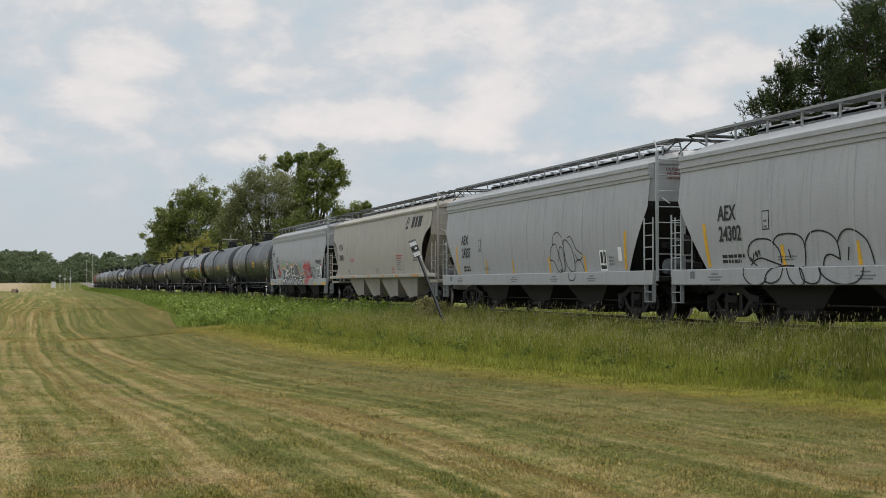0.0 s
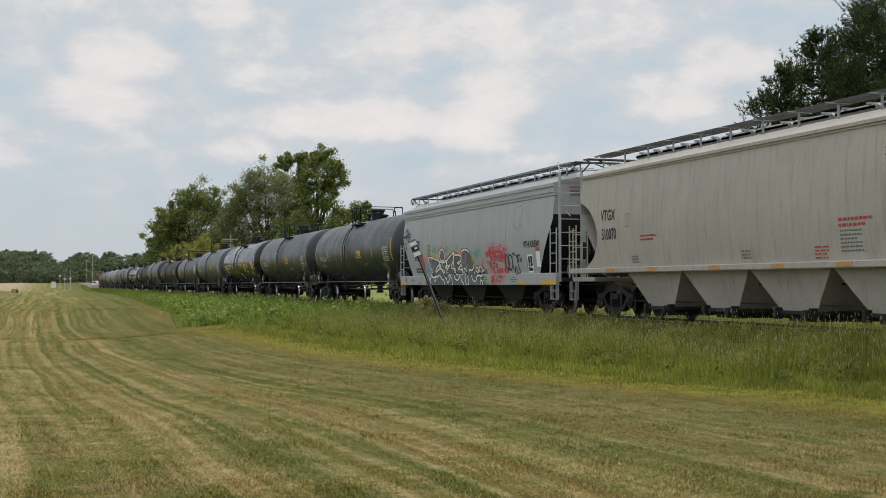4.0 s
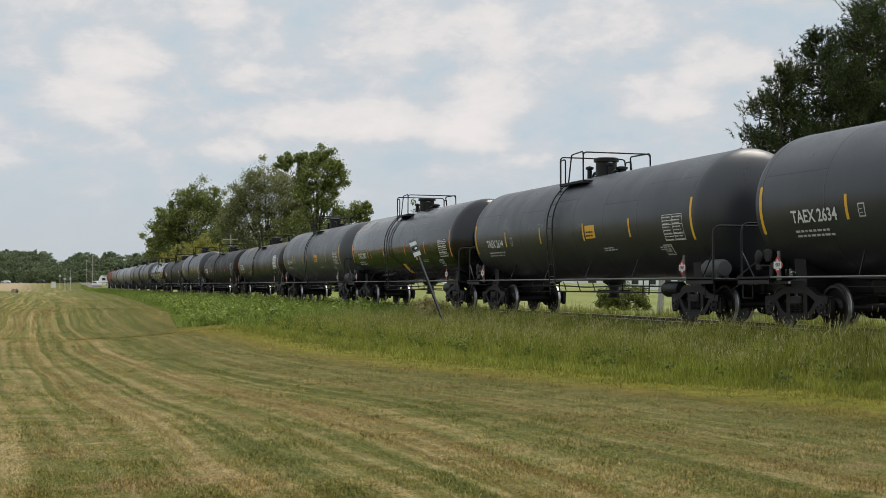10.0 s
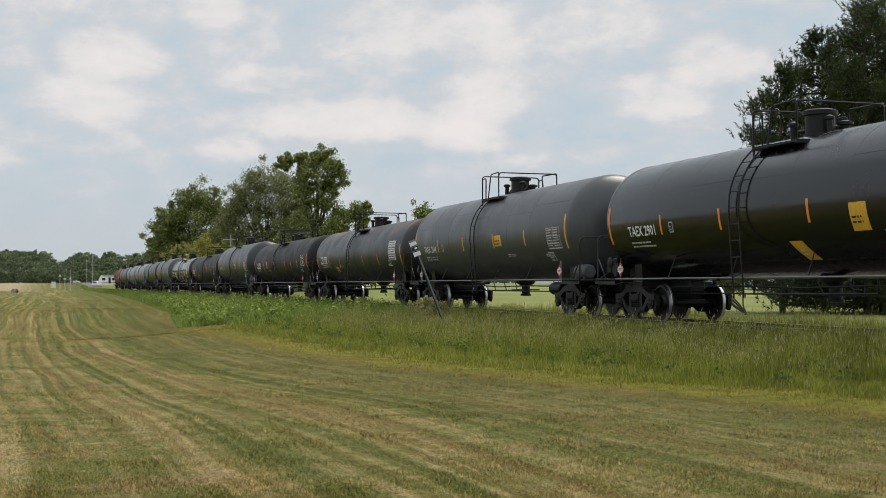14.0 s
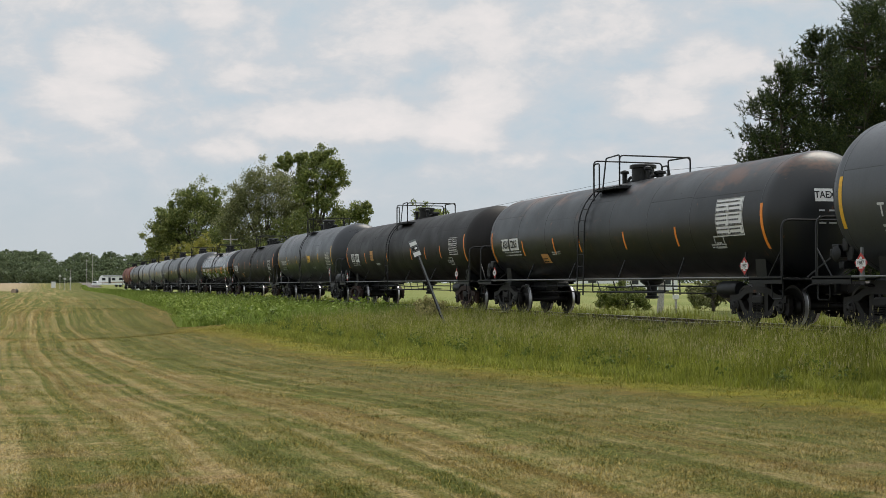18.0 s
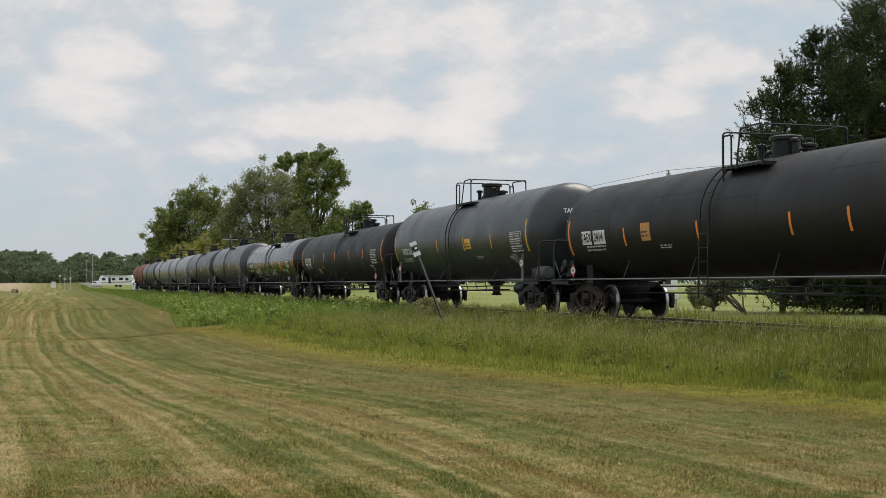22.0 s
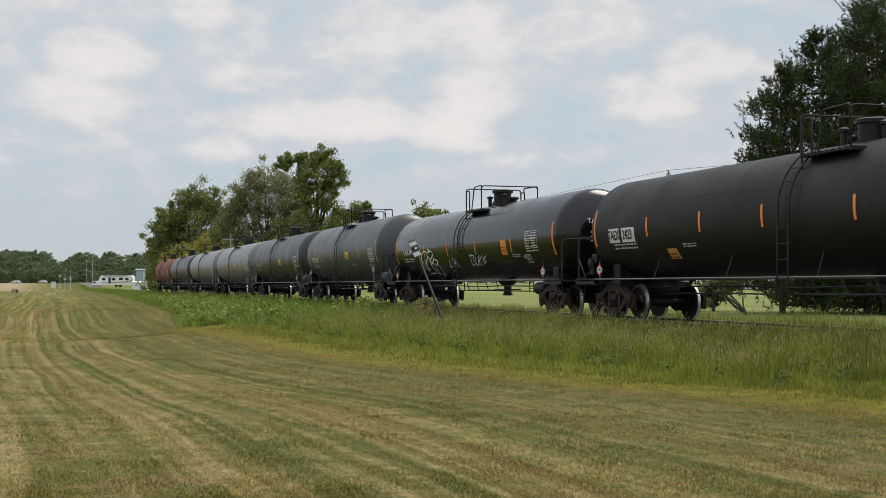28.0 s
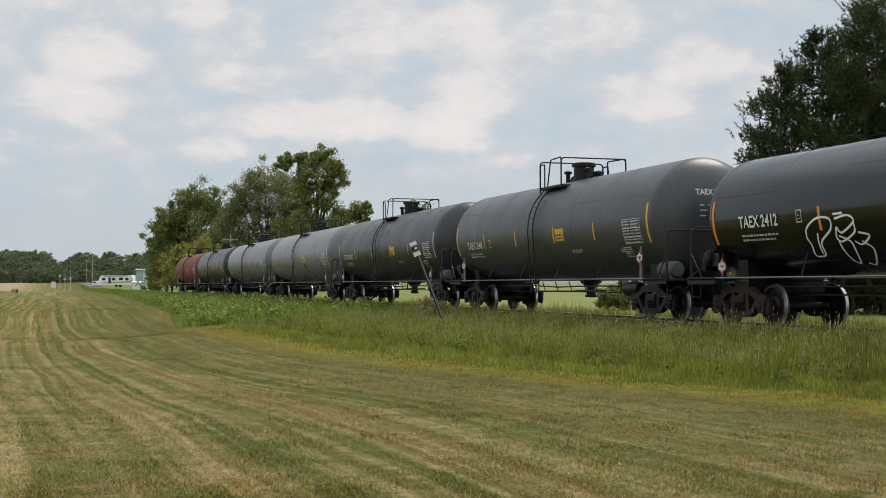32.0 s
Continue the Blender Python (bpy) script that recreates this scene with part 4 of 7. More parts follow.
    # marks
    s = Side(car, tank_surface)
    e = cyl - 0.1
    ez = style["line"] + 0.08
    s.quad("end_stripe", -e, ez, 0.10, 1.0, stripe)
    s.quad("end_stripe", e, ez, 0.10, 1.0, stripe)
    for a in style["stripes"]:
        s.quad("stripe", a * e, style["line"], 0.085, 0.48, stripe)
    plate = style["plate"]
    na = -e + 1.55
    if plate:
        s.quad("number_plate", na - 0.37, 2.2, 0.62, 0.38, "white", "white patch behind the number")
        s.quad("number_plate", na + 0.45, 2.2, 0.74, 0.38, "white", "white patch behind the number")
        s.text(number[0], na - 0.37, 2.2, 0.34, "black", 0.78, 0.02)
        s.text(number[1], na + 0.43, 2.2, 0.34, "black", 0.82, 0.02)
    elif number:
        s.text(" ".join(number), na + 0.28, 2.24, 0.35, "white" if style["bold"] else "pale_white", 0.90, 0.016)
    s.bars(na + 0.3, 1.93, 1.5, 2, "faded_white", 0.045, 0.10, 9, seed=k)
    u = style["table"]
    tz = style["tz"]
    white_table = style.get("white_table", False)
    s.quad("data_table", u * e, tz, 1.0 if not white_table else 1.15, 0.6 if not white_table else 0.85, "white" if white_table else paint_name, "printed data table")
    ink, tw, th = ("black", 1.1, 0.8) if white_table else ("white", 0.98, 0.62)
    for r in range(8):
        for col in (-1, 1):
            s.bars(u * e + col * tw * 0.25, tz + th * (0.5 - (r + 0.8) / 8), tw * 0.46, 1, ink, th / 8 * 0.36, cut=6, lift=0.012, seed=k * 17 + r * 2 + col)
    for r in (0, 3, 6, 8):
        s.quad("table_line", u * e, tz + th * (0.5 - r / 8) + 0.01, tw, 0.012, ink, lift=0.012)
    for col in (-0.5, 0, 0.5):
        s.quad("table_line", u * e + col * tw, tz, 0.012, th, ink, lift=0.0125)
    s.quad("rating_frame", u * e - 0.55, tz - 0.55, 0.42, 0.30, "faded_white")
    s.quad("rating_field", u * e - 0.55, tz - 0.55, 0.36, 0.24, paint_name, lift=0.009)
    s.bars(u * e - 0.55, tz - 0.60, 0.25, 2, "faded_white", 0.05, 0.1, lift=0.012, seed=k + 31)
    if style.get("second"):
        w2 = style["second"]
        s.quad("emergency_label", w2[0] * e, w2[1], w2[2], w2[3], "yellow", "slanted yellow label", lean=-0.5)
        s.bars(w2[0] * e, w2[1], w2[2] * 0.5, 2, "white", 0.05, 0.1, lift=0.012, seed=k + 3)
    # marks on the dished end that faces the camera
    def on_head(x, z, lift):
        return (x, -cyl - 0.70 * math.sqrt(max(0, 1 - (x * x + (z - TANK_Z) ** 2) / TANK_R ** 2)) - lift, z)

    head = style.get("head")
    if head:
        x0, z0 = -0.12, TANK_Z + (0.36 if TANK_R < 1.5 else 0.6)
        if head == "plate":
            for xc, w in ((x0 - 0.22, 0.40), (x0 + 0.26, 0.48)):
                g = Geo().add([on_head(xc + w * (i / 4 - 0.5), z0 + 0.27 * (j / 2 - 0.5), 0.008) for j in range(3) for i in range(5)],
                              [(j * 5 + i, j * 5 + i + 1, j * 5 + i + 6, j * 5 + i + 5) for j in range(2) for i in range(4)])
                part("number_plate", g, "white", car, smooth=False)
        v, f = letter_mesh(" ".join(number), 0.2)
        part("lettering", Geo().add([on_head(x0 + a * 0.9, z0 + b, 0.014) for a, b, _ in v], f), "black" if head == "plate" else "white", car, smooth=False)
        for r in range(3):
            g = Geo()
            for c in range(4):
                q, w = x0 - 0.35 + 0.22 * c, 0.12 + 0.02 * ((r * 3 + c) % 4)
                z = z0 - 0.34 - 0.13 * r
                g.add([on_head(q, z, 0.012), on_head(q + w, z, 0.012), on_head(q + w, z + 0.035, 0.012), on_head(q, z + 0.035, 0.012)], [(0, 1, 2, 3)])
            ob = part("small_print", g, "faded_white", car, smooth=False)
            ob["kind"] = "stuff"
    s.quad("emergency_label", style["label"][0] * e, style["label"][1], style["label"][2], style["label"][3], style["label"][4], "bright label with small writing")
    s.bars(style["label"][0] * e, style["label"][1] - 0.02, style["label"][2] * 0.8, 2, "black", 0.04, 0.10, lift=0.012, seed=k)
    s.bars(style["label"][0] * e + 1.0, 1.85, 0.75, 2, "faded_white", 0.03, 0.06, seed=k + 5)
    s.bars(u * e - 0.6, 1.78, 0.7, 2, "faded_white", 0.03, 0.06, seed=k + 9)
    if number and not plate:
        s.quad("plate_mark", na + 1.78, 2.28, 0.20, 0.26, "faded_white")
        s.quad("plate_mark", na + 1.78, 2.28, 0.15, 0.21, paint_name, lift=0.009)
        s.bars(na + 1.78, 2.29, 0.09, 2, "faded_white", 0.02, 0.07, lift=0.012)
    # hazard placards on the uprights
    for yp in (-half + 2.0, half - 2.0):
        up = style.get("raised", 0.0)
        g = Geo().add([(-1.455, yp, 1.505 + up), (-1.455, yp - 0.195, 1.31 + up), (-1.455, yp, 1.115 + up), (-1.455, yp + 0.195, 1.31 + up)], [(0, 1, 2, 3)])
        p = part("hazard_placard", g, "red", car, "red and white diamond hazard placard", smooth=False)
        g = Geo().add([(-1.462, yp + y, z + up) for y, z in ((0.14, 1.24), (-0.14, 1.24), (-0.14, 1.38), (0.14, 1.38))], [(0, 1, 2, 3)])
        part("placard_panel", g, "white", p, smooth=False)
        v, f = letter_mesh("1987", 0.1)
        part("lettering", Geo().add([(-1.468, yp - a, 1.31 + up + b) for a, b, _ in v], f), "black", p, smooth=False)
        for dz in (0.075, -0.085):
            g = Geo().add([(-1.462, yp + y, 1.31 + up + dz + z) for y, z in ((0.06, -0.02), (-0.06, -0.02), (-0.02, 0.04), (0.02, 0.04))], [(0, 1, 2, 3)])
            part("placard_mark", g, "white", p, smooth=False)
    return car, s


NEW = dict(size=(1.52, 2.58), pale=True, top=0.35, dome=0.50, lad=0.36, reservoir=True, stripes=(-0.62, -0.23, 0.19, 0.57), line=2.36, plate=False, bold=False,
           table=0.88, tz=2.26, label=(0.25, 2.35, 0.62, 0.36, "yellow"))
MID = dict(NEW, top=-0.15, lad=0.27, head="text", raised=0.28)
GLOSSY = dict(NEW, lad=0.72, pale=False, bold=True, reservoir=False, stripes=(-0.62, -0.25, 0.20, 0.57), label=(0.41, 2.16, 0.52, 0.55, "yellow"), second=(0.12, 1.5, 0.45, 0.5))
OLD = dict(size=(1.36, 2.41), pale=False, top=-0.05, dome=0.42, lad=0.80, reservoir=False, stripes=(-0.67, -0.37, -0.145, 0.20, 0.54), line=2.05, plate=True, bold=False,
           table=0.84, tz=2.40, white_table=True, label=(-0.48, 1.67, 0.55, 0.32, "dull_orange"), head="plate")
BROWN = dict(OLD, top=0.1, lad=0.98, stripes=(-0.605, -0.18, 0.242, 0.46, 0.68), line=2.15, table=0.86, tz=2.32, white_table=False, label=(-0.47, 2.24, 0.5, 0.45, "dull_orange"))
MATT = dict(OLD, top=-1.4, lad=0.88, stripes=(-0.65, -0.35, -0.05, 0.31, 0.62), line=2.36, table=0.84, tz=2.2, white_table=False, label=(-0.53, 1.62, 0.5, 0.3, "dull_orange"))
SHINY = dict(GLOSSY, size=(1.37, 2.42), top=-0.6, lad=0.84, stripes=(-0.53, -0.19, 0.18, 0.59), line=2.2, table=0.80, tz=2.25, label=(0.51, 2.13, 0.5, 0.5, "orange"), second=None, head="text")
FADED = dict(NEW, stripes=(-0.6, -0.2, 0.2, 0.55))

# ends of the cars along the train, where they couple, at the start
GAPS = (9.4, 27.0, 44.6, 63.55, 80.85, 99.0, 116.9, 134.75, 152.55, 172.0, 192.85, 210.7, 231.2, 251.2, 268.9, 287.5, 306.7, 326.5, 346.3, 366.2)
TANKS = [
    ("tank_grey", ("TAEX", "2634"), NEW, "cast_steel", "grey_black", "yellow", "dark grey tank car with yellow reflector stripes"),
    ("tank_grey", ("TAEX", "2614"), NEW, "cast_steel", "grey_black", "yellow", "dark grey tank car with a pale air reservoir"),
    ("tank_gloss", ("TAEX", "2901"), GLOSSY, "cast_steel", "grey_black", "orange", "glossy black tank car with orange reflector stripes"),
    ("tank_mid", ("TAEX", "2644"), dict(NEW, top=0.03), "cast_steel", "grey_black", "yellow", "mid grey tank car streaked with dust"),
    ("tank_rusty", ("TAEX", "2265"), OLD, "cast_steel", "grey_black", "orange", "rust-blotched black tank car with white number patches"),
    ("tank_brown", ("TAEX", "2414"), BROWN, "cast_rust", "grey_black", "orange", "dull brown-black tank car with white number patches"),
    ("tank_grey", ("TAEX", "2620"), MID, "cast_steel", "grey_black", "yellow", "slate grey tank car with yellow reflector stripes"),
    ("tank_brown", ("TAEX", "2423"), MATT, "cast_rust", "grey_black", "orange", "matt black-brown tank car with orange stripes"),
    ("tank_gloss", ("TAEX", "2412"), SHINY, "cast_rust", "grey_black", "orange", "shiny black tank car sprayed with white graffiti"),
    ("tank_mid", ("TAEX", "2648"), MID, "cast_steel", "grey_black", "yellow", "grey tank car with yellow emergency label"),
    ("tank_dark", ("CTCX", "730020"), FADED, "cast_steel", "grey_black", "faded_white", "charcoal tank car with pale reflector stripes"),
    ("tank_light", None, FADED, "cast_steel", "grey_black", "faded_white", "light grey tank car with faded marks"),
    ("tank_light", None, FADED, "cast_steel", "grey_black", "faded_white", "light grey tank car stained below the top"),
    ("tank_dark", None, FADED, "cast_steel", "grey_black", "faded_white", "sooty grey tank car near the train's end"),
    ("tank_red", None, FADED, "cast_steel", "grey_black", "faded_white", "rust-red tank car at the train's end"),
]
train = []
for i, (pt, num, st, fm, tr, sp, lb) in enumerate(TANKS):
    a, b = GAPS[i + 4], GAPS[i + 5]
    car, s = tank_car(i, b - a, pt, num, st, fm, tr, sp, lb)
    train.append((car, (a + b) / 2, s))


# ---- covered hopper cars ----
def hopper_side(sheet_top, sill_top):
    """Where the side lies at a height: curved sheet above, proud sill below."""
    def surface(z, lift, y):
        if z < sill_top:
            return -(1.62 + lift), max(z, 0.912)
        t = (z - 1.25) / (sheet_top - 1.25)
        return -(1.50 + 0.10 * math.sin(math.pi * min(1, max(0, t))) + lift), z
    return surface


def hopper_car(length, color, roof, bays, bay_mat, round_cut, sill_z, label):
    car = thing("hopper_car", label, "hopper car", "freight train")
    half = length / 2
    sheet_top = 3.80 if round_cut else 3.55
    surface = hopper_side(sheet_top, sill_z[1])
    top_y, low_y = (half - 1.15, half - 2.3) if round_cut else (half - 0.78, half - 1.95)
    prof = [(1.50 + 0.10 * math.sin(math.pi * t), 1.25 + (sheet_top - 1.25) * t) for t in (i / 16 for i in range(17))]

    def end_y(z):
        if round_cut:
            t = min(1, max(0, (z - 1.45) / 1.75))
            return top_y - 0.95 * math.sin(math.pi * min(1.0, t * 1.02)) ** 0.6 - 0.35 * (1 - t)
        t = min(1, max(0, (z - 1.25) / 1.55))
        return low_y + (top_y - low_y) * t

    ny = 14
    for s in (-1, 1):
        v = []
        for x, z in prof:
            e = end_y(z)
            v += [(s * x, -e + 2 * e * j / ny, z) for j in range(ny + 1)]
        f = [(i * (ny + 1) + j, i * (ny + 1) + j + 1, (i + 1) * (ny + 1) + j + 1, (i + 1) * (ny + 1) + j) for i in range(16) for j in range(ny)]
        part("side_sheet", Geo().add(v, f), color, car, "curved steel side")
    cut = 12
    for t in (-1, 1):
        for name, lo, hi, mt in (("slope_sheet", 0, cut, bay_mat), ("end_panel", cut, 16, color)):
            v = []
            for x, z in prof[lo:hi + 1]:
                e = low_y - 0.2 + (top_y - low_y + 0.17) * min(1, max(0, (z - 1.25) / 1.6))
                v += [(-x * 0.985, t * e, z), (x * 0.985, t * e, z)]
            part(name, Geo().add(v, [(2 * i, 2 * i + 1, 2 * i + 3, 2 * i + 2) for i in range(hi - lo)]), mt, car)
        yg = t * (top_y - 0.04)
        arc = [(1.44 - 2.88 * i / 12, 3.88 + 0.20 * math.sin(math.pi * i / 12)) for i in range(13)]
        g = Geo().add([(x, yg + d, z) for d in (0, -0.02 * t) for x, z in [(-1.44, sheet_top - 0.05)] + arc[::-1] + [(1.44, sheet_top - 0.05)]],
                      [tuple(range(15)), tuple(range(29, 14, -1))] + [(i, (i + 1) % 15, (i + 1) % 15 + 15, i + 15) for i in range(15)])
        part("end_gable", g, color, car, smooth=False)
        if t < 0:
            sign = ("CAUTION", "NO SIDE", "LADDER") if not round_cut else ("CAUTION", "NO SIDE LADDER")
            for i, word in enumerate(sign):
                v, f = letter_mesh(word, 0.095)
                part("lettering", Geo().add([(-0.85 + a, -top_y + 0.02, sheet_top + 0.22 - 0.11 * i + b) for a, b, _ in v], f), "sign_red", car, "small red warning words", smooth=False)
    # seams between the side panels
    n = 10
    for i in range(1, n if not round_cut else 1):
        y = -low_y + 2 * low_y * i / n
        g = Geo()
        v = [(surface(1.40 + (sheet_top - 1.42) * j / 8, 0.004 if d else 0.014, y)[0], y + (0.0 if not d else d * 0.035), 1.40 + (sheet_top - 1.42) * j / 8) for j in range(9) for d in (-1, 0, 1)]
        part("panel_seam", g.add(v, [(3 * j + q, 3 * j + q + 1, 3 * j + q + 4, 3 * j + q + 3) for j in range(8) for q in (0, 1)]), color, car)
    # top chord and roof
    for s in (-1, 1):
        for z0, z1, o in ((3.78, 3.83, 0.03), (3.83, 3.90, 0.07)) if round_cut else ((3.53, 3.62, 0.035), (3.62, 3.70, 0.065), (3.70, 3.79, 0.04), (3.79, 3.87, 0.075), (3.87, 3.90, 0.045)):
            g = Geo().box((s * 1.42, -top_y - 0.02, z0), (s * (1.50 + o), top_y + 0.02, z1 - 0.002))
            part("top_chord", g, color if not round_cut else roof, car, smooth=False)
    arc = [(1.50 - 1.5 * t, 3.90 + 0.40 * math.sin(math.pi / 2 * t ** 0.8)) for t in (i / 8 for i in range(9))]
    ring = arc + [(-x, z) for x, z in reversed(arc[:-1])]
    g = Geo()
    ys = [-top_y, -top_y + 0.35] + [-top_y + 0.35 + (2 * top_y - 0.7) * i / 10 for i in range(1, 11)] + [top_y]
    v = [(x, y, 3.90 + (z - 3.90) * (0.55 if j in (0, len(ys) - 1) else 1.0)) for j, y in enumerate(ys) for x, z in ring]
    m = len(ring)
    f = [(j * m + i, j * m + i + 1, (j + 1) * m + i + 1, (j + 1) * m + i) for j in range(len(ys) - 1) for i in range(m - 1)]
    f += [tuple(range(m)), tuple(range(len(v) - m, len(v)))]
    part("roof", g.add(v, f), roof, car, "pale curved roof")
    hatch = Geo().block((-0.32, 0.05, 4.32), (0.32, 1.45, 4.46), 0.05)
    for i in range(2):
        hatch.box((-0.36, 0.25 + 0.8 * i, 4.45), (0.36, 0.33 + 0.8 * i, 4.49))
    hatch = hatch.mesh("hatch_cover", [M["hatch_grey"]])
    k = int((2 * top_y - 1.2) / 1.5)
    for i in range(k):
        part("hatch_cover", hatch, None, car, at=(0, -k * 0.75 + 1.5 * i, 0))
    # running boards on posts
    post = Geo().box((-0.012, -0.03, 0), (0.012, 0.03, 0.36)).box((-0.28, -0.015, 0.315), (0.28, 0.015, 0.335)).mesh("board_post", [M["hatch_grey"]], False)
    bracket = int((2 * top_y - 0.6) / 1.25)
    for s in (-1, 1):
        g = Geo()
        for j in range(4):
            g.box((s * (0.62 + 0.13 * j), -top_y - 0.1, 4.455), (s * (0.66 + 0.13 * j), top_y + 0.1, 4.475))
        q = 0
        while q < 2 * top_y:
            g.box((s * 0.62, -top_y + q, 4.462), (s * 1.05, -top_y + q + 0.025, 4.482))
            q += 0.16
        part("running_board", g, "board_dark", car, "steel grating along the roof")
        g = Geo().box((s * 1.05, -top_y - 0.1, 4.45), (s * 1.075, top_y + 0.1, 4.50))
        part("board_edge", g, "hatch_grey" if not round_cut else "board_dark", car)
        for i in range(bracket + 1):
            part("board_post", post, None, car, at=(s * 1.0, -top_y + 0.3 + (2 * top_y - 0.6) * i / bracket, 4.12))
    for t in (-1, 1):
        for x in (-1.0, -0.6, 0.6, 1.0):
            part("board_strut", Geo().tube([(x, t * (top_y - 0.3), 4.15), (x, t * (half - 0.28), 4.45)], 0.02, 5), "board_dark", car)
        part("end_running_board", Geo().box((-1.08, t * (half - 0.62), 4.45), (1.08, t * (half - 0.26), 4.48)), "board_dark", car)
    # side sills, end frames, ladders
    z0, z1 = sill_z
    rail = "rail_white" if not round_cut else color
    for s in (-1, 1):
        g = Geo().block((s * 1.62 if s < 0 else 1.50, -half + 0.48, z0), (-1.50 if s < 0 else 1.62, half - 0.48, z1), 0.02)
        g.box((s * 1.45, -half + 0.48, z0 - 0.0), (s * 1.52, half - 0.48, z0 + 0.03))
        part("side_sill", g, color if not round_cut else roof, car, "deep steel side sill")
    for t in (-1, 1):
        g = Geo().block((-1.5, min(t * (half - 1.9), t * (half - 0.45)), 1.0), (1.5, max(t * (half - 1.9), t * (half - 0.45)), 1.12), 0.02)
        g.block((-0.25, min(t * (half - 2.9), t * (half - 0.5)), 0.72), (0.25, max(t * (half - 2.9), t * (half - 0.5)), 1.04), 0.02)
        part("end_sill", g, "under_black" if not round_cut else roof, car)
        for x in (-0.55, 0.55):
            part("end_post", Geo().box((x - 0.05, t * (half - 0.95), 1.1), (x + 0.05, t * (half - 0.85), 3.75)), rail, car)
        for s in (-1, 1):
            # full-height ladder at one corner of the end, short ones on the sides
            ends = half - 0.40
            xm = s * 1.18
            if s * t > 0:
                line = [(xm, t * ends, 1.08), (xm, t * ends, 4.18), (xm * 0.96, t * (ends - 0.22), 4.46)]
                lad = ladder(car, "end_ladder", None, None, (1, 0, 0), rail, 9, 0.68, line)
                part("stile_plate", Geo().box((xm + s * 0.34 - 0.035, t * ends - 0.02, 1.0), (xm + s * 0.34 + 0.035, t * ends + 0.02, 4.16)), rail, lad, smooth=False)
                part("stile_plate", Geo().box((xm - s * 0.34 - 0.03, t * ends - 0.02, 1.0), (xm - s * 0.34 + 0.03, t * ends + 0.02, 4.16)), rail, lad, smooth=False)
                part("ladder_tie", Geo().tube([(xm, t * ends, 2.9), (xm, t * (top_y - 0.02), 3.06)], 0.016, 5), rail, lad)
            else:
                ladder(car, "end_ladder", None, None, (1, 0, 0), rail, 4, 0.44, [(s * 1.24, t * ends, 1.08), (s * 1.24, t * ends, 2.5)])
            ladder(car, "side_ladder", None, None, (0, 1, 0), rail, 5, 0.46, [(s * 1.60, t * (half - 0.70), 1.10), (s * 1.60, t * (half - 0.70), 2.56)])
            g = Geo()
            for y in (half - 0.50, half - 0.90):
                g.box((s * 1.56 - 0.05, t * y - 0.012, 0.48), (s * 1.56 + 0.05, t * y + 0.012, 1.0))
            for z in (0.48, 0.72):
                g.box((s * 1.56 - 0.05, min(t * (half - 0.50), t * (half - 0.90)), z), (s * 1.56 + 0.05, max(t * (half - 0.50), t * (half - 0.90)), z + 0.025))
            part("stirrup", g, "hatch_grey", car, smooth=False)
        for i in range(7):
            y, z, x = half - 1.15 + random.uniform(-0.25, 0.25), 1.12 + random.uniform(0, 0.8), random.uniform(-1.2, 0.6)
            part("brake_valve", Geo().block((x, t * y - 0.12, z), (x + random.uniform(0.2, 0.5), t * y + 0.12, z + random.uniform(0.15, 0.35)), 0.02), "under_black", car)
        part("hand_brake", Geo().lathe([(0.24, 0), (0.27, 0.02), (0.24, 0.04)], 16, "y", (-0.7, t * (half - 0.62), 1.9)), "under_black", car)
        part("air_reservoir", Geo().lathe([(0.03, -0.4), (0.18, -0.38), (0.2, -0.3), (0.2, 0.3), (0.18, 0.38), (0.03, 0.4)], 12, "x", (-0.5, t * (half - 1.2), 1.36)), "ink_grey", car)
    # hopper bays
    w = (2 * low_y - 2.6) / bays
    for i in range(bays):
        yc = -w * bays / 2 + w * (i + 0.5)
        d = w / 2 - 0.03
        v = [(x * 1.36, yc + y * d, 1.24) for x, y in ((-1, -1), (1, -1), (1, 1), (-1, 1))] + [(x * 1.12, yc + y * 0.62, 0.37) for x, y in ((-1, -1), (1, -1), (1, 1), (-1, 1))]
        f = [(0, 1, 5, 4), (1, 2, 6, 5), (2, 3, 7, 6), (3, 0, 4, 7), (4, 5, 6, 7), (3, 2, 1, 0)]
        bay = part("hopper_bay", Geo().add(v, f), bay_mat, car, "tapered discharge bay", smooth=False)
        g = Geo().block((-1.2, yc - 0.70, 0.29), (1.2, yc + 0.70, 0.38), 0.02)
        g.block((-1.05, yc - 0.50, 0.16), (1.05, yc + 0.50, 0.29), 0.03)
        g.tube([(-1.38, yc - 0.56, 0.30), (1.38, yc - 0.56, 0.30)], 0.035, 6)
        g.lathe([(0.03, -1.42), (0.10, -1.40), (0.11, -1.30), (0.05, -1.27)], 8, "x", (0, yc - 0.56, 0.30))
        for e in (-0.62, 0.62):
            g.block((-1.3, yc + e - 0.05, 0.2), (-1.12, yc + e + 0.05, 0.44), 0.015)
        part("outlet_gate", g, "bay_black", bay)
    part("brake_pipe", Geo().tube([(-0.9, -half + 3, 0.92), (-0.9, half - 3, 0.92)], 0.025, 6), "under_black", car)
    part("centre_rod", Geo().tube([(-1.1, -half + 3.2, 0.5), (-1.1, half - 3.2, 0.5)], 0.018, 5), "under_black", car)
    bogie(car, -half + 2.35, "cast_steel")
    bogie(car, half - 2.35, "cast_steel")
    couplers(car, length)
    return car, Side(car, surface)


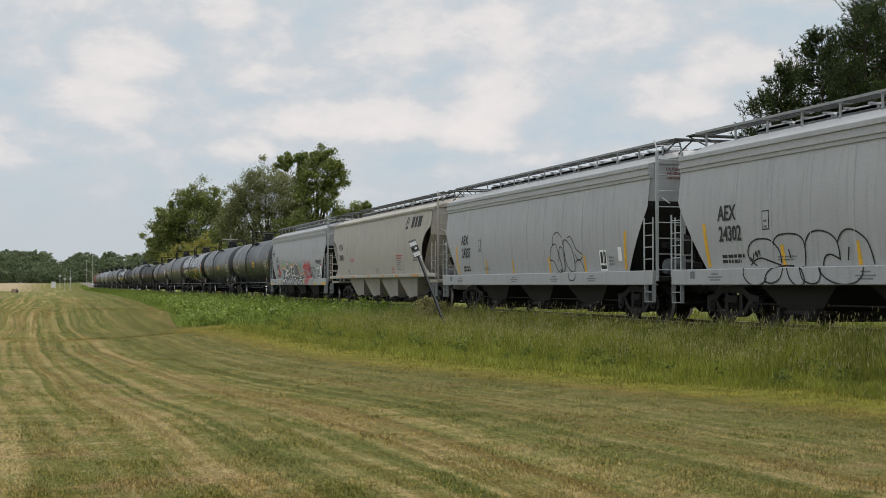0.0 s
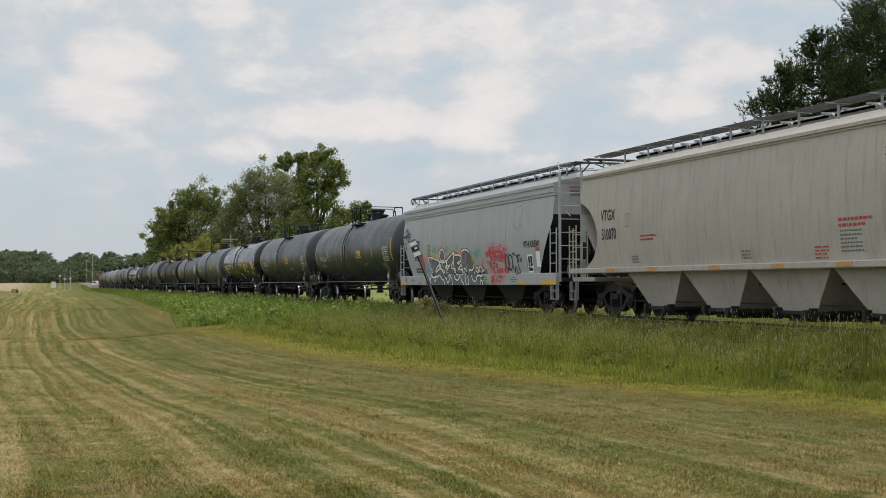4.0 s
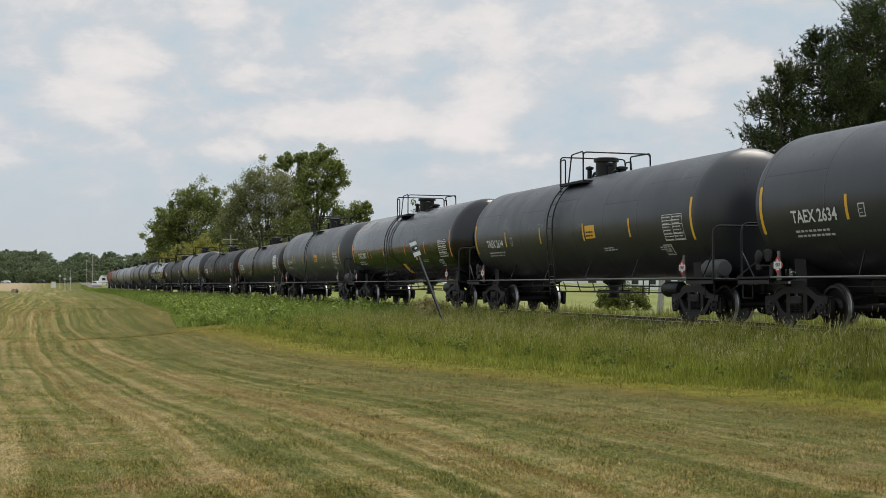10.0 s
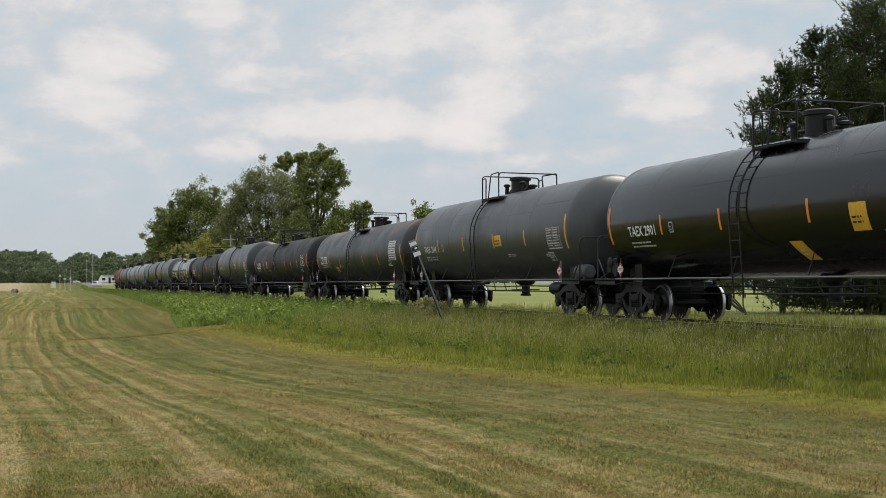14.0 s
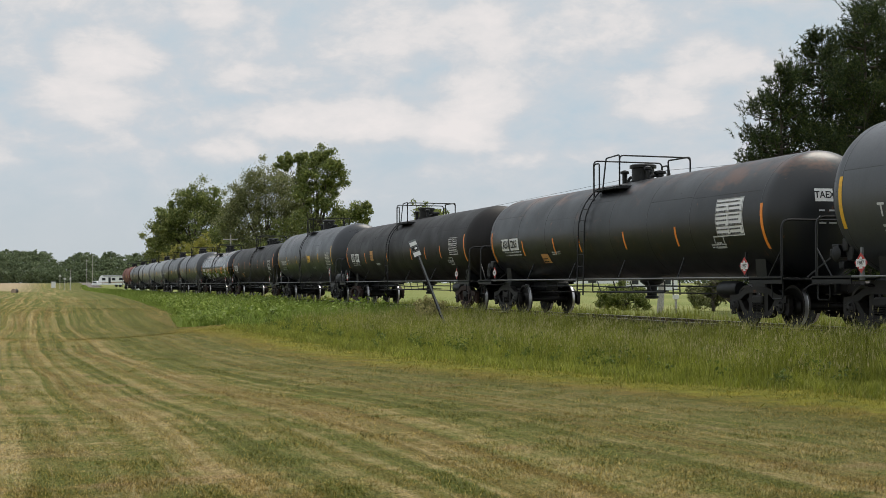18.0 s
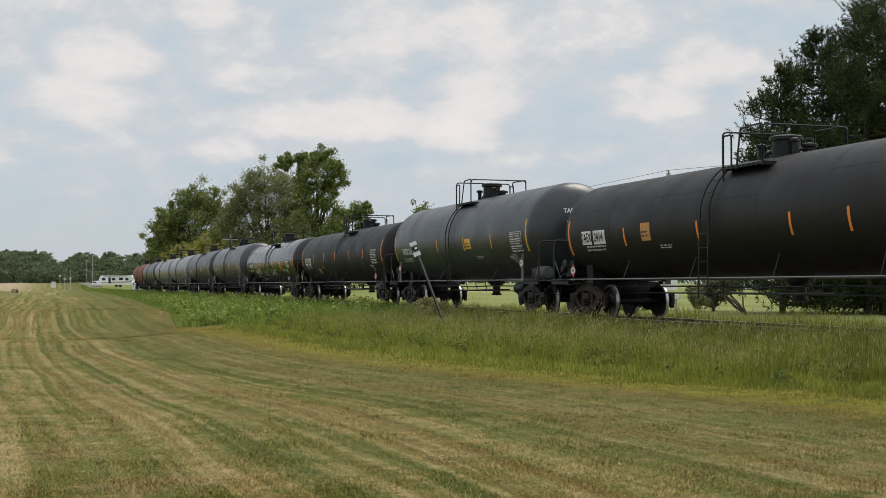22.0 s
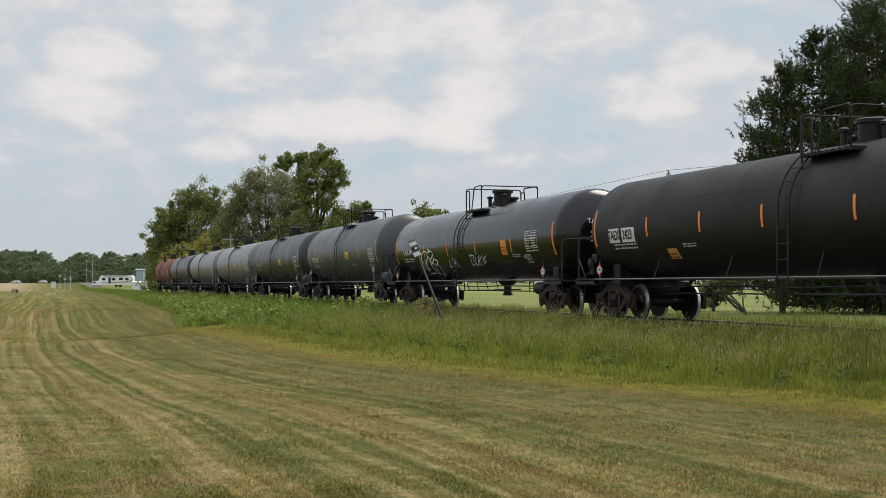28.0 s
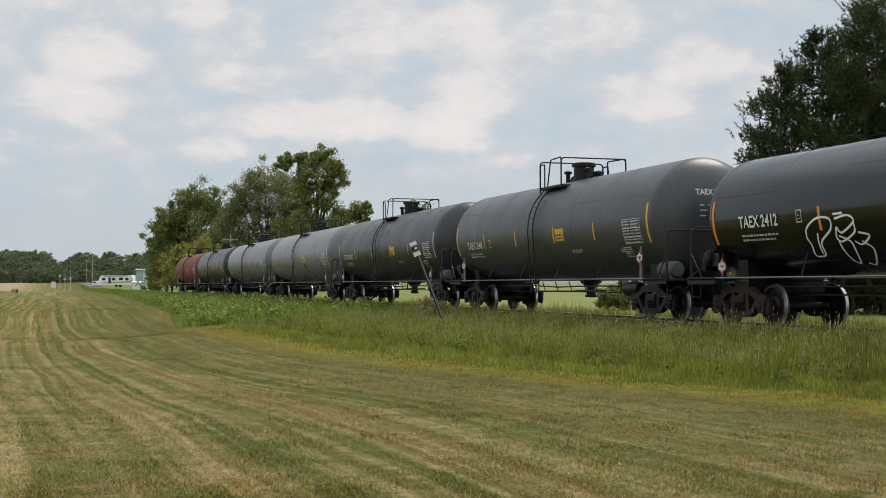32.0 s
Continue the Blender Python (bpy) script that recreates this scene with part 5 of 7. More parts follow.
HOPPERS = [
    ("hopper_grey", "hopper_roof", 3, "bay_black", False, (0.90, 1.26), "pale grey covered hopper car with black bubble graffiti"),
    ("hopper_grey", "hopper_roof", 3, "bay_black", False, (0.90, 1.26), "pale grey covered hopper car with a small black tag"),
    ("hopper_beige", "hopper_beige", 4, "hopper_beige", True, (1.22, 1.36), "beige covered hopper car with dusty sides and open bays"),
    ("hopper_grey", "hopper_roof", 3, "bay_black", False, (0.90, 1.26), "pale grey covered hopper car with coloured graffiti"),
]
hopper_sides = []
for i, (c, r, bays, bm_, rc, sz, lb) in enumerate(HOPPERS):
    a, b = GAPS[i], GAPS[i + 1]
    car, s = hopper_car(b - a, c, r, bays, bm_, rc, sz, lb)
    train.append((car, (a + b) / 2, s))
    hopper_sides.append(s)


# ---- grass ----
RNG = np.random.default_rng(7)


def blades(x, y, h, w, lean=0.25, steps=2, z=None):
    """Curved blades as thin tapered strips."""
    n = len(x)
    z = ground_z(x, y) - 0.02 if z is None else z
    a, b = RNG.uniform(0, 2 * np.pi, n), RNG.uniform(0, 2 * np.pi, n)
    side = np.stack([np.cos(a), np.sin(a), np.zeros(n)], 1) * (w / 2)[:, None]
    tilt = np.stack([np.cos(b), np.sin(b), np.zeros(n)], 1) * (h * lean * RNG.uniform(0.1, 1.6, n))[:, None]
    up = np.zeros((n, 3))
    up[:, 2] = h
    base = np.stack([x, y, z], 1)
    if steps == 1:
        v = np.stack([base - side, base + side, base + up + tilt], 1)
        f = np.arange(n)[:, None] * 3 + np.array([[0, 1, 2]])
        return v.reshape(-1, 3), f
    mid = base + up * 0.6 + tilt * 0.35
    v = np.stack([base - side, base + side, mid - side * 0.75, mid + side * 0.75, base + up * 0.97 + tilt * 1.15], 1)
    f = (np.arange(n)[:, None, None] * 5 + np.array([[[0, 1, 2], [1, 3, 2], [2, 3, 4]]])).reshape(-1, 3)
    return v.reshape(-1, 3), f


def strip_points(n, y0, y1, power=1.0, far=14.1):
    y = y0 + (y1 - y0) * RNG.uniform(0, 1, n) ** power
    e = strip_edge(y)
    u = RNG.uniform(0, 1, n) ** 0.9
    return e + (far - e) * u + RNG.normal(0, 0.12, n), y, u


def clumps(x, y, s=0.8):
    return 0.5 + 0.5 * np.sin(x * 2.1 * s + 1.7 * np.sin(y * 0.9 * s)) * np.sin(y * 1.6 * s + 2.0 * np.sin(x * 1.1 * s))


def patch_height(x, y, u):
    return (0.16 + 0.44 * smooth(0.0, 0.45, u)) * (0.62 + 0.6 * clumps(x, y) * clumps(x + 3.1, y * 1.3, 1.7)) * RNG.uniform(0.6, 1.2, len(x))


x, y, u = strip_points(135000, 9, 46, 1.25)
h = patch_height(x, y, u)
thing("tall_grass", "uncut green grass with tan seed heads beside the railway", "grass", kind="stuff", geo=soup("tall_grass", *blades(x, y, h, RNG.uniform(0.007, 0.017, len(x))), "tall_grass"))
k = RNG.uniform(0, 1, len(x)) < 0.11 * (u > 0.22)
hx, hy, hh = x[k], y[k], h[k] * 1.18
v, f = blades(hx, hy, RNG.uniform(0.04, 0.09, len(hx)), RNG.uniform(0.010, 0.018, len(hx)), 0.3, 2, ground_z(hx, hy) + hh - 0.06)
thing("seed_heads", "tan seed heads above the uncut grass", "grass", kind="stuff", geo=soup("seed_heads", v, f, "seed_head"))
v, f = blades(hx, hy, hh, np.full(len(hx), 0.006), 0.06, 1)
thing("grass_stalks", "thin pale stalks in the uncut grass", "grass", kind="stuff", geo=soup("grass_stalks", v, f, "seed_head"))

x, y, u = strip_points(60000, 46, 100, 1.3)
h = patch_height(x, y, u) * 1.05
thing("tall_grass", "lush uncut grass beside the railway", "grass", kind="stuff", geo=soup("tall_grass", *blades(x, y, h, RNG.uniform(0.02, 0.045, len(x)), 0.3, 1), "lush_grass"))
x, y, u = strip_points(40000, 98, 420, 1.6)
thing("tall_grass", "distant uncut grass along the railway", "grass", kind="stuff", geo=soup("tall_grass", *blades(x, y, patch_height(x, y, u) * 1.1, RNG.uniform(0.05, 0.12, len(x)), 0.3, 1), "lush_grass"))
# lush weeds at the notch, where the mower turns
n = 9000
x, y = RNG.normal(7.2, 1.2, n), RNG.normal(55, 4.0, n)
k = x > strip_edge(y) - 0.25
x, y = x[k], y[k]
thing("weeds", "bright green weeds at the corner of the uncut strip", "weeds", kind="stuff", geo=soup("weeds", *blades(x, y, RNG.uniform(0.10, 0.42, len(x)) * np.clip(1 + 0.7 * (x - strip_edge(y)), 0.25, 1.3), RNG.uniform(0.02, 0.05, len(x)), 0.6), "lush_grass"))
# ragged rim of the strip, and the far side of the track
x, y, u = strip_points(14000, 9, 46, 1.2)
x = strip_edge(y) + RNG.normal(-0.25, 0.28, len(x))
thing("grass_rim", "short ragged grass at the edge of the lawn", "grass", kind="stuff", geo=soup("grass_rim", *blades(x, y, RNG.uniform(0.05, 0.2, len(x)), RNG.uniform(0.008, 0.018, len(x)), 0.6), "tall_grass"))
n = 30000
y = 9 + 37 * RNG.uniform(0, 1, n) ** 1.3
x = strip_edge(y) - np.abs(RNG.normal(0, 0.85, n))
k = RNG.uniform(0, 1, n) < 0.25 + 0.75 * clumps(x, y, 1.3)
thing("low_weeds", "low yellow-green weeds creeping into the lawn's edge", "weeds", kind="stuff", geo=soup("low_weeds", *blades(x[k], y[k], RNG.uniform(0.02, 0.075, k.sum()), RNG.uniform(0.012, 0.03, k.sum()), 1.1, 1), "moss_weed"))
n = 34000
y = 14 + 140 * RNG.uniform(0, 1, n) ** 1.5
x = 18.6 + np.abs(RNG.normal(0, 1.5, n))
thing("tall_grass", "thin tall grass behind the railway track", "grass", kind="stuff",
      geo=soup("tall_grass", *blades(x, y, RNG.uniform(0.25, 0.75, n) * (0.5 + 0.7 * clumps(x, y, 0.5)), RNG.uniform(0.015, 0.04, n), 0.3, 1), "tall_grass"))
# mown blades close to the camera
n = 640000
d = 8.2 + 75 * RNG.uniform(0, 1, n) ** 2.1
l = d * RNG.uniform(-0.39, 0.39, n)
x, y = d * 0.3062 + l * 0.952, d * 0.952 - l * 0.3062
k = (x < strip_edge(y)) & (y > 2)
x, y, d = x[k], y[k], d[k]
thing("mown_grass", "short mown lawn blades, green and straw", "grass", kind="stuff",
      geo=soup("mown_grass", *blades(x, y, RNG.uniform(0.02, 0.055, len(x)) * (0.6 + 0.5 * clumps(x, y, 2.0)), 0.0055 * (0.6 + d / 14), 0.9, 1), "mown"))
n = 150000
y = 20 + 115 * RNG.uniform(0, 1, n) ** 1.25
x = strip_edge(y) - (strip_edge(y) + 4 + 0.12 * y) * RNG.uniform(0, 1, n)
k = RNG.uniform(0, 1, n) < smooth(20, 55, y)
x, y = x[k], y[k]
n = len(x)
thing("mown_grass", "mown lawn blades beyond the crest", "grass", kind="stuff",
      geo=soup("mown_grass", *blades(x, y, RNG.uniform(0.02, 0.05, n), RNG.uniform(0.012, 0.028, n) * (0.4 + y / 80), 0.9, 1), "mown"))
# loose stones of the track bed
n = 5000
x, y = TRACK_X + RNG.choice([-1, 1], n) * RNG.uniform(0.85, 2.2, n), 8 + 70 * RNG.uniform(0, 1, n) ** 1.4
c = np.stack([x, y, ground_z(x, y) + 0.01], 1)
o = RNG.normal(0, 0.028, (n, 4, 3))
f = (np.arange(n)[:, None, None] * 4 + np.array([[[0, 1, 2], [0, 2, 3], [0, 3, 1], [1, 3, 2]]])).reshape(-1, 3)
M["ballast"] = plain("ballast", (0.20, 0.18, 0.16), 0.9, 0.0, 0.4, 9.0)
thing("ballast_stones", "grey crushed stone of the railway bed", "gravel", kind="stuff", geo=soup("ballast_stones", (c[:, None, :] + o).reshape(-1, 3), f, "ballast"))


# ---- trees ----
def leaves(centres, radii, per, size, rng, squash=0.8, outward=0.0):
    """Small four-cornered leaves scattered through balls, thickest near their skins. outward: how far they face away from the middle."""
    k = np.repeat(np.arange(len(centres)), per)
    n = len(k)
    d = rng.normal(0, 1, (n, 3))
    d /= np.linalg.norm(d, axis=1)[:, None]
    r = rng.uniform(0, 1, n) ** 0.45 * np.asarray(radii)[k] * (1 + 0.25 * rng.normal(0, 1, n))
    p = np.asarray(centres)[k] + d * r[:, None] * np.array([1, 1, squash])
    a, b = rng.normal(0, 1, (n, 3)), rng.normal(0, 1, (n, 3))
    if outward:
        a = np.cross(d * outward + rng.normal(0, 0.45, (n, 3)), a)
        b = np.cross(a, d * outward + rng.normal(0, 0.45, (n, 3)))
    a /= np.linalg.norm(a, axis=1)[:, None]
    b -= a * (a * b).sum(1)[:, None]
    b /= np.linalg.norm(b, axis=1)[:, None]
    s = size * rng.uniform(0.6, 1.3, n)[:, None]
    v = np.stack([p - a * s, p + b * s * 0.55, p + a * s, p - b * s * 0.55], 1).reshape(-1, 3)
    return v, np.arange(n * 4).reshape(-1, 4)


# leafy weeds among the grass, thick behind the crest and scattered nearer
def weed_clumps(n, y0, y1, power, size, low, high, leaf, label, upto=1.0):
    y = y0 + (y1 - y0) * RNG.uniform(0, 1, n) ** power
    e = strip_edge(y)
    x = e + 0.2 + (13.4 - e) * RNG.uniform(0, upto, n)
    r = RNG.uniform(low, high, n)
    top = ground_z(x, y) + r * RNG.uniform(0.5, 1.5, n)
    v, f = leaves(np.stack([x, y, top], 1), r, 34, size, RNG, 1.1, 0.7)
    thing("weeds", label, "weeds", kind="stuff", geo=soup("weeds", v, f, leaf))


weed_clumps(900, 49, 120, 1.3, 0.085, 0.16, 0.36, "lush_grass", "bright leafy weeds in the uncut strip")
weed_clumps(420, 13, 50, 1.2, 0.035, 0.08, 0.20, "weed_leaf", "small leafy weeds among the uncut grass")
weed_clumps(260, 50, 62, 1.0, 0.06, 0.10, 0.26, "lush_grass", "low leafy weeds at the edge of the hollow", 0.18)


RIGHT = np.array([0.952, -0.306, 0.0])     # across the view
AWAY = np.array([0.306, 0.952, 0.0])


def broadleaf(name, at, clusters, leaf, label, category="tree", seed=1, per=2500, size=0.19, depth=2.5, sub=18):
    """A tapered trunk, limbs to each bough, and a crown of many leaves in uneven boughs."""
    rng = np.random.default_rng(seed)
    z0 = float(ground_z(at[0], at[1]))
    tree = thing(name, label, category, "trees beyond the track", at=(at[0], at[1], z0))
    top = max(c[1] for c in clusters)
    cs, rs = [], []
    g = Geo()
    fork = 0.28 * top
    w = 0.018 * top + 0.06
    g.tube([(0, 0, -0.1), (0.03 * top * rng.uniform(-1, 1), 0, fork * 0.6), (0.02 * top * rng.uniform(-1, 1), 0.1, fork), (0.03 * top * rng.uniform(-1, 1), 0, top * 0.75)], [w * 1.3, w, w * 0.85, w * 0.25], 8)
    trunk = part("trunk", g, "bark", tree)
    for dx, z, r in clusters:
        c = RIGHT * dx + AWAY * rng.uniform(-depth, depth) + np.array([0, 0, z])
        m = RIGHT * dx * 0.45 + np.array([0, 0, fork + (z - fork) * 0.55])
        part("limb", Geo().tube([(0, 0, min(fork + 0.1 * z, z * 0.6)), tuple(m), tuple(c)], [w * 0.5, w * 0.3, 0.03], 5), "bark", trunk)
        for _ in range(sub):
            cs.append(c + rng.normal(0, 0.62, 3) * r)
            rs.append(r * rng.uniform(0.34, 0.80))
    v, f = leaves(cs, rs, max(8, per // sub), size, rng, outward=0.8)
    part("crown", soup("crown", v, f, leaf), None, tree, "leafy crown with gaps")
    return tree


broadleaf("broadleaf_tree", (42.0, 196.6), [(-4.6, 20.6, 1.0), (-2.4, 21.2, 1.1), (0.2, 20.9, 1.4), (2.2, 19.8, 1.5), (3.0, 17.9, 1.4), (-2.6, 18.6, 1.3), (-0.4, 17.8, 1.7), (2.0, 15.8, 1.5), (-1.6, 15.2, 1.7), (0.6, 13.6, 1.8), (3.8, 12.0, 1.7), (6.0, 12.4, 1.4), (7.6, 13.0, 0.9), (-2, 11, 2.2), (2, 9.5, 2.6), (5.4, 9.2, 2.0), (-1, 6.5, 2.6), (3, 5, 2.8), (7, 9.6, 1.2)],
          "leaf_green", "tall open-crowned broadleaf tree beyond the railway", seed=3)
broadleaf("broadleaf_tree", (36.4, 211.0), [(0, 19.2, 2.4), (-3, 17.7, 2.2), (3, 18.2, 2.2), (-5.2, 14.6, 2.0), (5, 15.2, 2.2), (0, 15.5, 2.5), (-3, 11.5, 2.5), (2, 12, 2.5), (5, 10.5, 2.4), (-5.6, 9, 2.4), (0, 8, 2.8), (4, 6, 2.8), (-3, 5, 3), (-4.2, 16.2, 1.9), (-6.2, 12.2, 2.0), (-1.5, 13.6, 2.2), (3.4, 13.6, 2.2), (6.2, 12.6, 2.0), (-7.0, 6.5, 2.4), (1.8, 17.2, 2.0)],
          "leaf_dark", "rounded grey-green broadleaf tree beyond the railway", seed=4, per=2900, size=0.15)
broadleaf("broadleaf_tree", (26.5, 227.8), [(0, 17.4, 1.9), (2.5, 16.6, 1.9), (-2.3, 16.1, 1.7), (-4.1, 13.8, 1.9), (4.6, 14.5, 1.9), (0, 13.5, 2.4), (-2.5, 10.5, 2.4), (3, 10.5, 2.4), (-5, 9.5, 2.0), (5.5, 9.5, 2.0), (0, 7, 2.8), (-3, 5, 2.8), (3, 4.5, 2.8), (-2.0, 13.0, 2.0), (2.4, 13.4, 2.0), (-5.2, 11.6, 1.8), (5.6, 12.2, 1.8), (6.6, 7.0, 2.2), (-5.4, 6.5, 2.2)],
          "leaf_green", "dark green broadleaf tree beyond the railway", seed=5)
broadleaf("broadleaf_tree", (22.8, 240.8), [(0, 11.6, 1.7), (-1.9, 9.6, 1.4), (1.8, 10, 1.7), (0, 8, 2), (-1.6, 6, 1.8), (1.8, 6, 2), (0, 3.5, 2.2), (-1.9, 2.5, 1.8), (2, 2.5, 2), (-2.2, 1.2, 1.5)],
          "leaf_olive", "small bushy yellow-green tree at the end of the grove", seed=6)
broadleaf("yellow_tree", (25.9, 207.0), [(0, 8.2, 1.1), (-1.5, 6.6, 1.4), (1.5, 6.8, 1.5), (0, 4.5, 1.8), (2.5, 4.8, 1.4), (-2, 3, 1.8), (1.5, 2.5, 1.8)],
          "leaf_yellow", "young yellow-green tree in the grove", seed=7, per=700, size=0.2)
for i, (x, y, h, m) in enumerate([(24.5, 222, 8.5, "leaf_yellow"), (30.0, 203, 7.5, "leaf_green"), (33.0, 205, 8.0, "leaf_dark"), (37.5, 200, 8.0, "leaf_green"), (40.0, 193, 7.0, "leaf_green"), (47.0, 196, 8.0, "leaf_green"), (50.0, 198, 7.0, "leaf_dark"), (22.9, 232, 7.5, "leaf_olive"), (31.0, 224, 11.0, "leaf_green"), (34.5, 216, 11.5, "leaf_dark"), (39.0, 206, 12.0, "leaf_green"), (44.5, 201, 10.5, "leaf_green"), (28.5, 212, 9.5, "leaf_green"), (41.5, 214, 11.5, "leaf_dark"), (46.0, 204, 9.0, "leaf_green")]):
    broadleaf("thicket_tree", (x, y), [(0, h * 0.9, h * 0.17), (-h * 0.25, h * 0.7, h * 0.2), (h * 0.25, h * 0.7, h * 0.2), (0, h * 0.5, h * 0.26), (-h * 0.3, h * 0.3, h * 0.24), (h * 0.3, h * 0.3, h * 0.24)],
              m, "bushy undergrowth tree in the grove", seed=20 + i, per=800)
broadleaf("broadleaf_tree", (88.0, 285.0), [(0, 17, 2), (-2.4, 16, 1.6), (2.6, 16.4, 1.6), (0, 13, 3), (-3, 10, 3), (3, 10, 3), (0, 6, 3)], "leaf_green", "distant broadleaf tree behind the train", seed=40, per=500, size=0.35)
broadleaf("bush", (31.4, 64.5), [(0, 1.15, 0.40), (-0.7, 0.95, 0.42), (0.7, 0.95, 0.42), (-1.0, 0.5, 0.4), (0, 0.6, 0.5), (1.0, 0.5, 0.4)], "leaf_green", "dense round green bush in the field", "bush", seed=41, per=2600, size=0.06, depth=0.5)
broadleaf("bush", (34.6, 60.0), [(0, 1.3, 0.45), (-0.8, 1.2, 0.4), (0.8, 1.5, 0.5), (-1.2, 0.7, 0.4), (0.3, 0.7, 0.5), (1.4, 1.9, 0.5)], "leaf_dark", "dark spreading shrub under the pines", "bush", seed=42, per=1500, size=0.075, depth=0.8)
broadleaf("weed_clump", (12.9, 41.5), [(0, 0.75, 0.16), (-0.3, 0.6, 0.18), (0.3, 0.65, 0.18), (-0.15, 0.35, 0.25), (0.25, 0.35, 0.25)], "seed_head", "brownish weed clump beside the track", "weeds", seed=43, per=420, size=0.05, depth=0.25)


def pine(at, height, radius, seed, base=0.035):
    """A white pine: whorls of boughs that lift at their ends, with tufts of long needles."""
    rng = np.random.default_rng(seed)
    z0 = float(ground_z(at[0], at[1]))
    tree = thing("pine_tree", "dark green pine with long needle tufts and bare lower trunk", "tree", "pines beyond the track", at=(at[0], at[1], z0))
    g = Geo().tube([(0, 0, -0.1), (0.05, 0, height * 0.4), (0, 0.05, height * 0.99)], [0.014 * height, 0.010 * height, 0.02], 9)
    trunk = part("trunk", g, "bark", tree)
    tips, dirs = [], []
    z = height * base
    while z < height * 0.97:
        t = (z / height - base) / (1 - base)
        reach = radius * (0.75 + 0.5 * min(t, 0.3) / 0.3 * 0.5) * (1 - t ** 2.3) + 0.4
        for k in range(rng.integers(4, 7)):
            a = rng.uniform(0, 2 * np.pi)
            r = reach * rng.uniform(0.55, 1.06)
            lift = r * (rng.uniform(0.02, 0.45) if t > 0.12 else rng.uniform(-0.3, 0.05))
            out = np.array([math.cos(a), math.sin(a), 0.0])
            p0, p1, p2 = np.array([0, 0, z]), out * r * 0.55 + np.array([0, 0, z + lift * 0.25]), out * r + np.array([0, 0, z + lift])
            if r > 0.8:
                part("bough", Geo().tube([p0, p1, p2], [0.02 + 0.018 * r, 0.03, 0.012], 4), "bark", trunk)
            # upright plumes along the bough, each a twig set with needle tufts
            for s in rng.uniform(0.3, 1.0, int(6 + 5.0 * r)):
                q = (p0 * (1 - s) + p1 * s) * (1 - s) + (p1 * (1 - s) + p2 * s) * s
                w = 0.10 + 0.12 * r
                q = q + rng.normal(0, 1, 3) * np.array([w, w, w * 0.4])
                way = out * rng.uniform(0.1, 0.9) + np.array([0, 0, rng.uniform(0.45, 1.0)]) + rng.normal(0, 0.22, 3)
                way /= np.linalg.norm(way)
                for l in np.arange(0.0, rng.uniform(0.35, 0.8), 0.11):
                    tips.append(q + way * l + rng.normal(0, 0.025, 3))
                    dirs.append(way)
        z += rng.uniform(0.28, 0.5)
    for l in np.arange(0.0, 0.9, 0.09):
        tips.append(np.array([0, 0, height * 0.95 + l]))
        dirs.append(np.array([0, 0, 1.0]))
    tips, dirs = np.array(tips), np.array(dirs)
    n, k = len(tips), 6
    c = np.repeat(tips, k, 0)
    d = np.repeat(dirs, k, 0) * 0.62 + rng.normal(0, 0.5, (n * k, 3))
    d /= np.linalg.norm(d, axis=1)[:, None]
    s = np.cross(d, rng.normal(0, 1, (n * k, 3)))
    s /= np.linalg.norm(s, axis=1)[:, None]
    length = rng.uniform(0.12, 0.24, n * k)[:, None]
    v = np.stack([c - s * 0.02, c + s * 0.02, c + d * length], 1).reshape(-1, 3)
    part("needles", soup("needles", v, np.arange(n * k * 3).reshape(-1, 3), "needle"), None, tree, "tufts of dark green needles")


for i, (x, y, h, r) in enumerate([(35.6, 54.9, 12.4, 2.8), (39.1, 56.4, 14.7, 3.3), (38.5, 52.0, 15.2, 3.4), (42.3, 56.1, 17.0, 3.8), (42.1, 51.0, 17.4, 4.0), (46.0, 53.0, 17.8, 4.3)]):
    pine((x, y), h, r, 60 + i)

# bare, leaning shrub by the track
rng = np.random.default_rng(77)
shrub = thing("leaning_shrub", "bare leaning branches of a small shrub by the pines", "shrub", at=(32.2, 52.7, -0.52))
for i in range(7):
    a = rng.uniform(0.2, 1.0)
    p = [(0, 0, 0)]
    for j in range(4):
        q = p[-1]
        p.append((q[0] - 0.952 * a * 0.55 + rng.normal(0, 0.08), q[1] + 0.306 * a * 0.55 + rng.normal(0, 0.08), q[2] + rng.uniform(0.3, 0.6)))
    part("branch", Geo().tube(p, [0.05, 0.04, 0.03, 0.02, 0.01], 5), "bark", shrub)

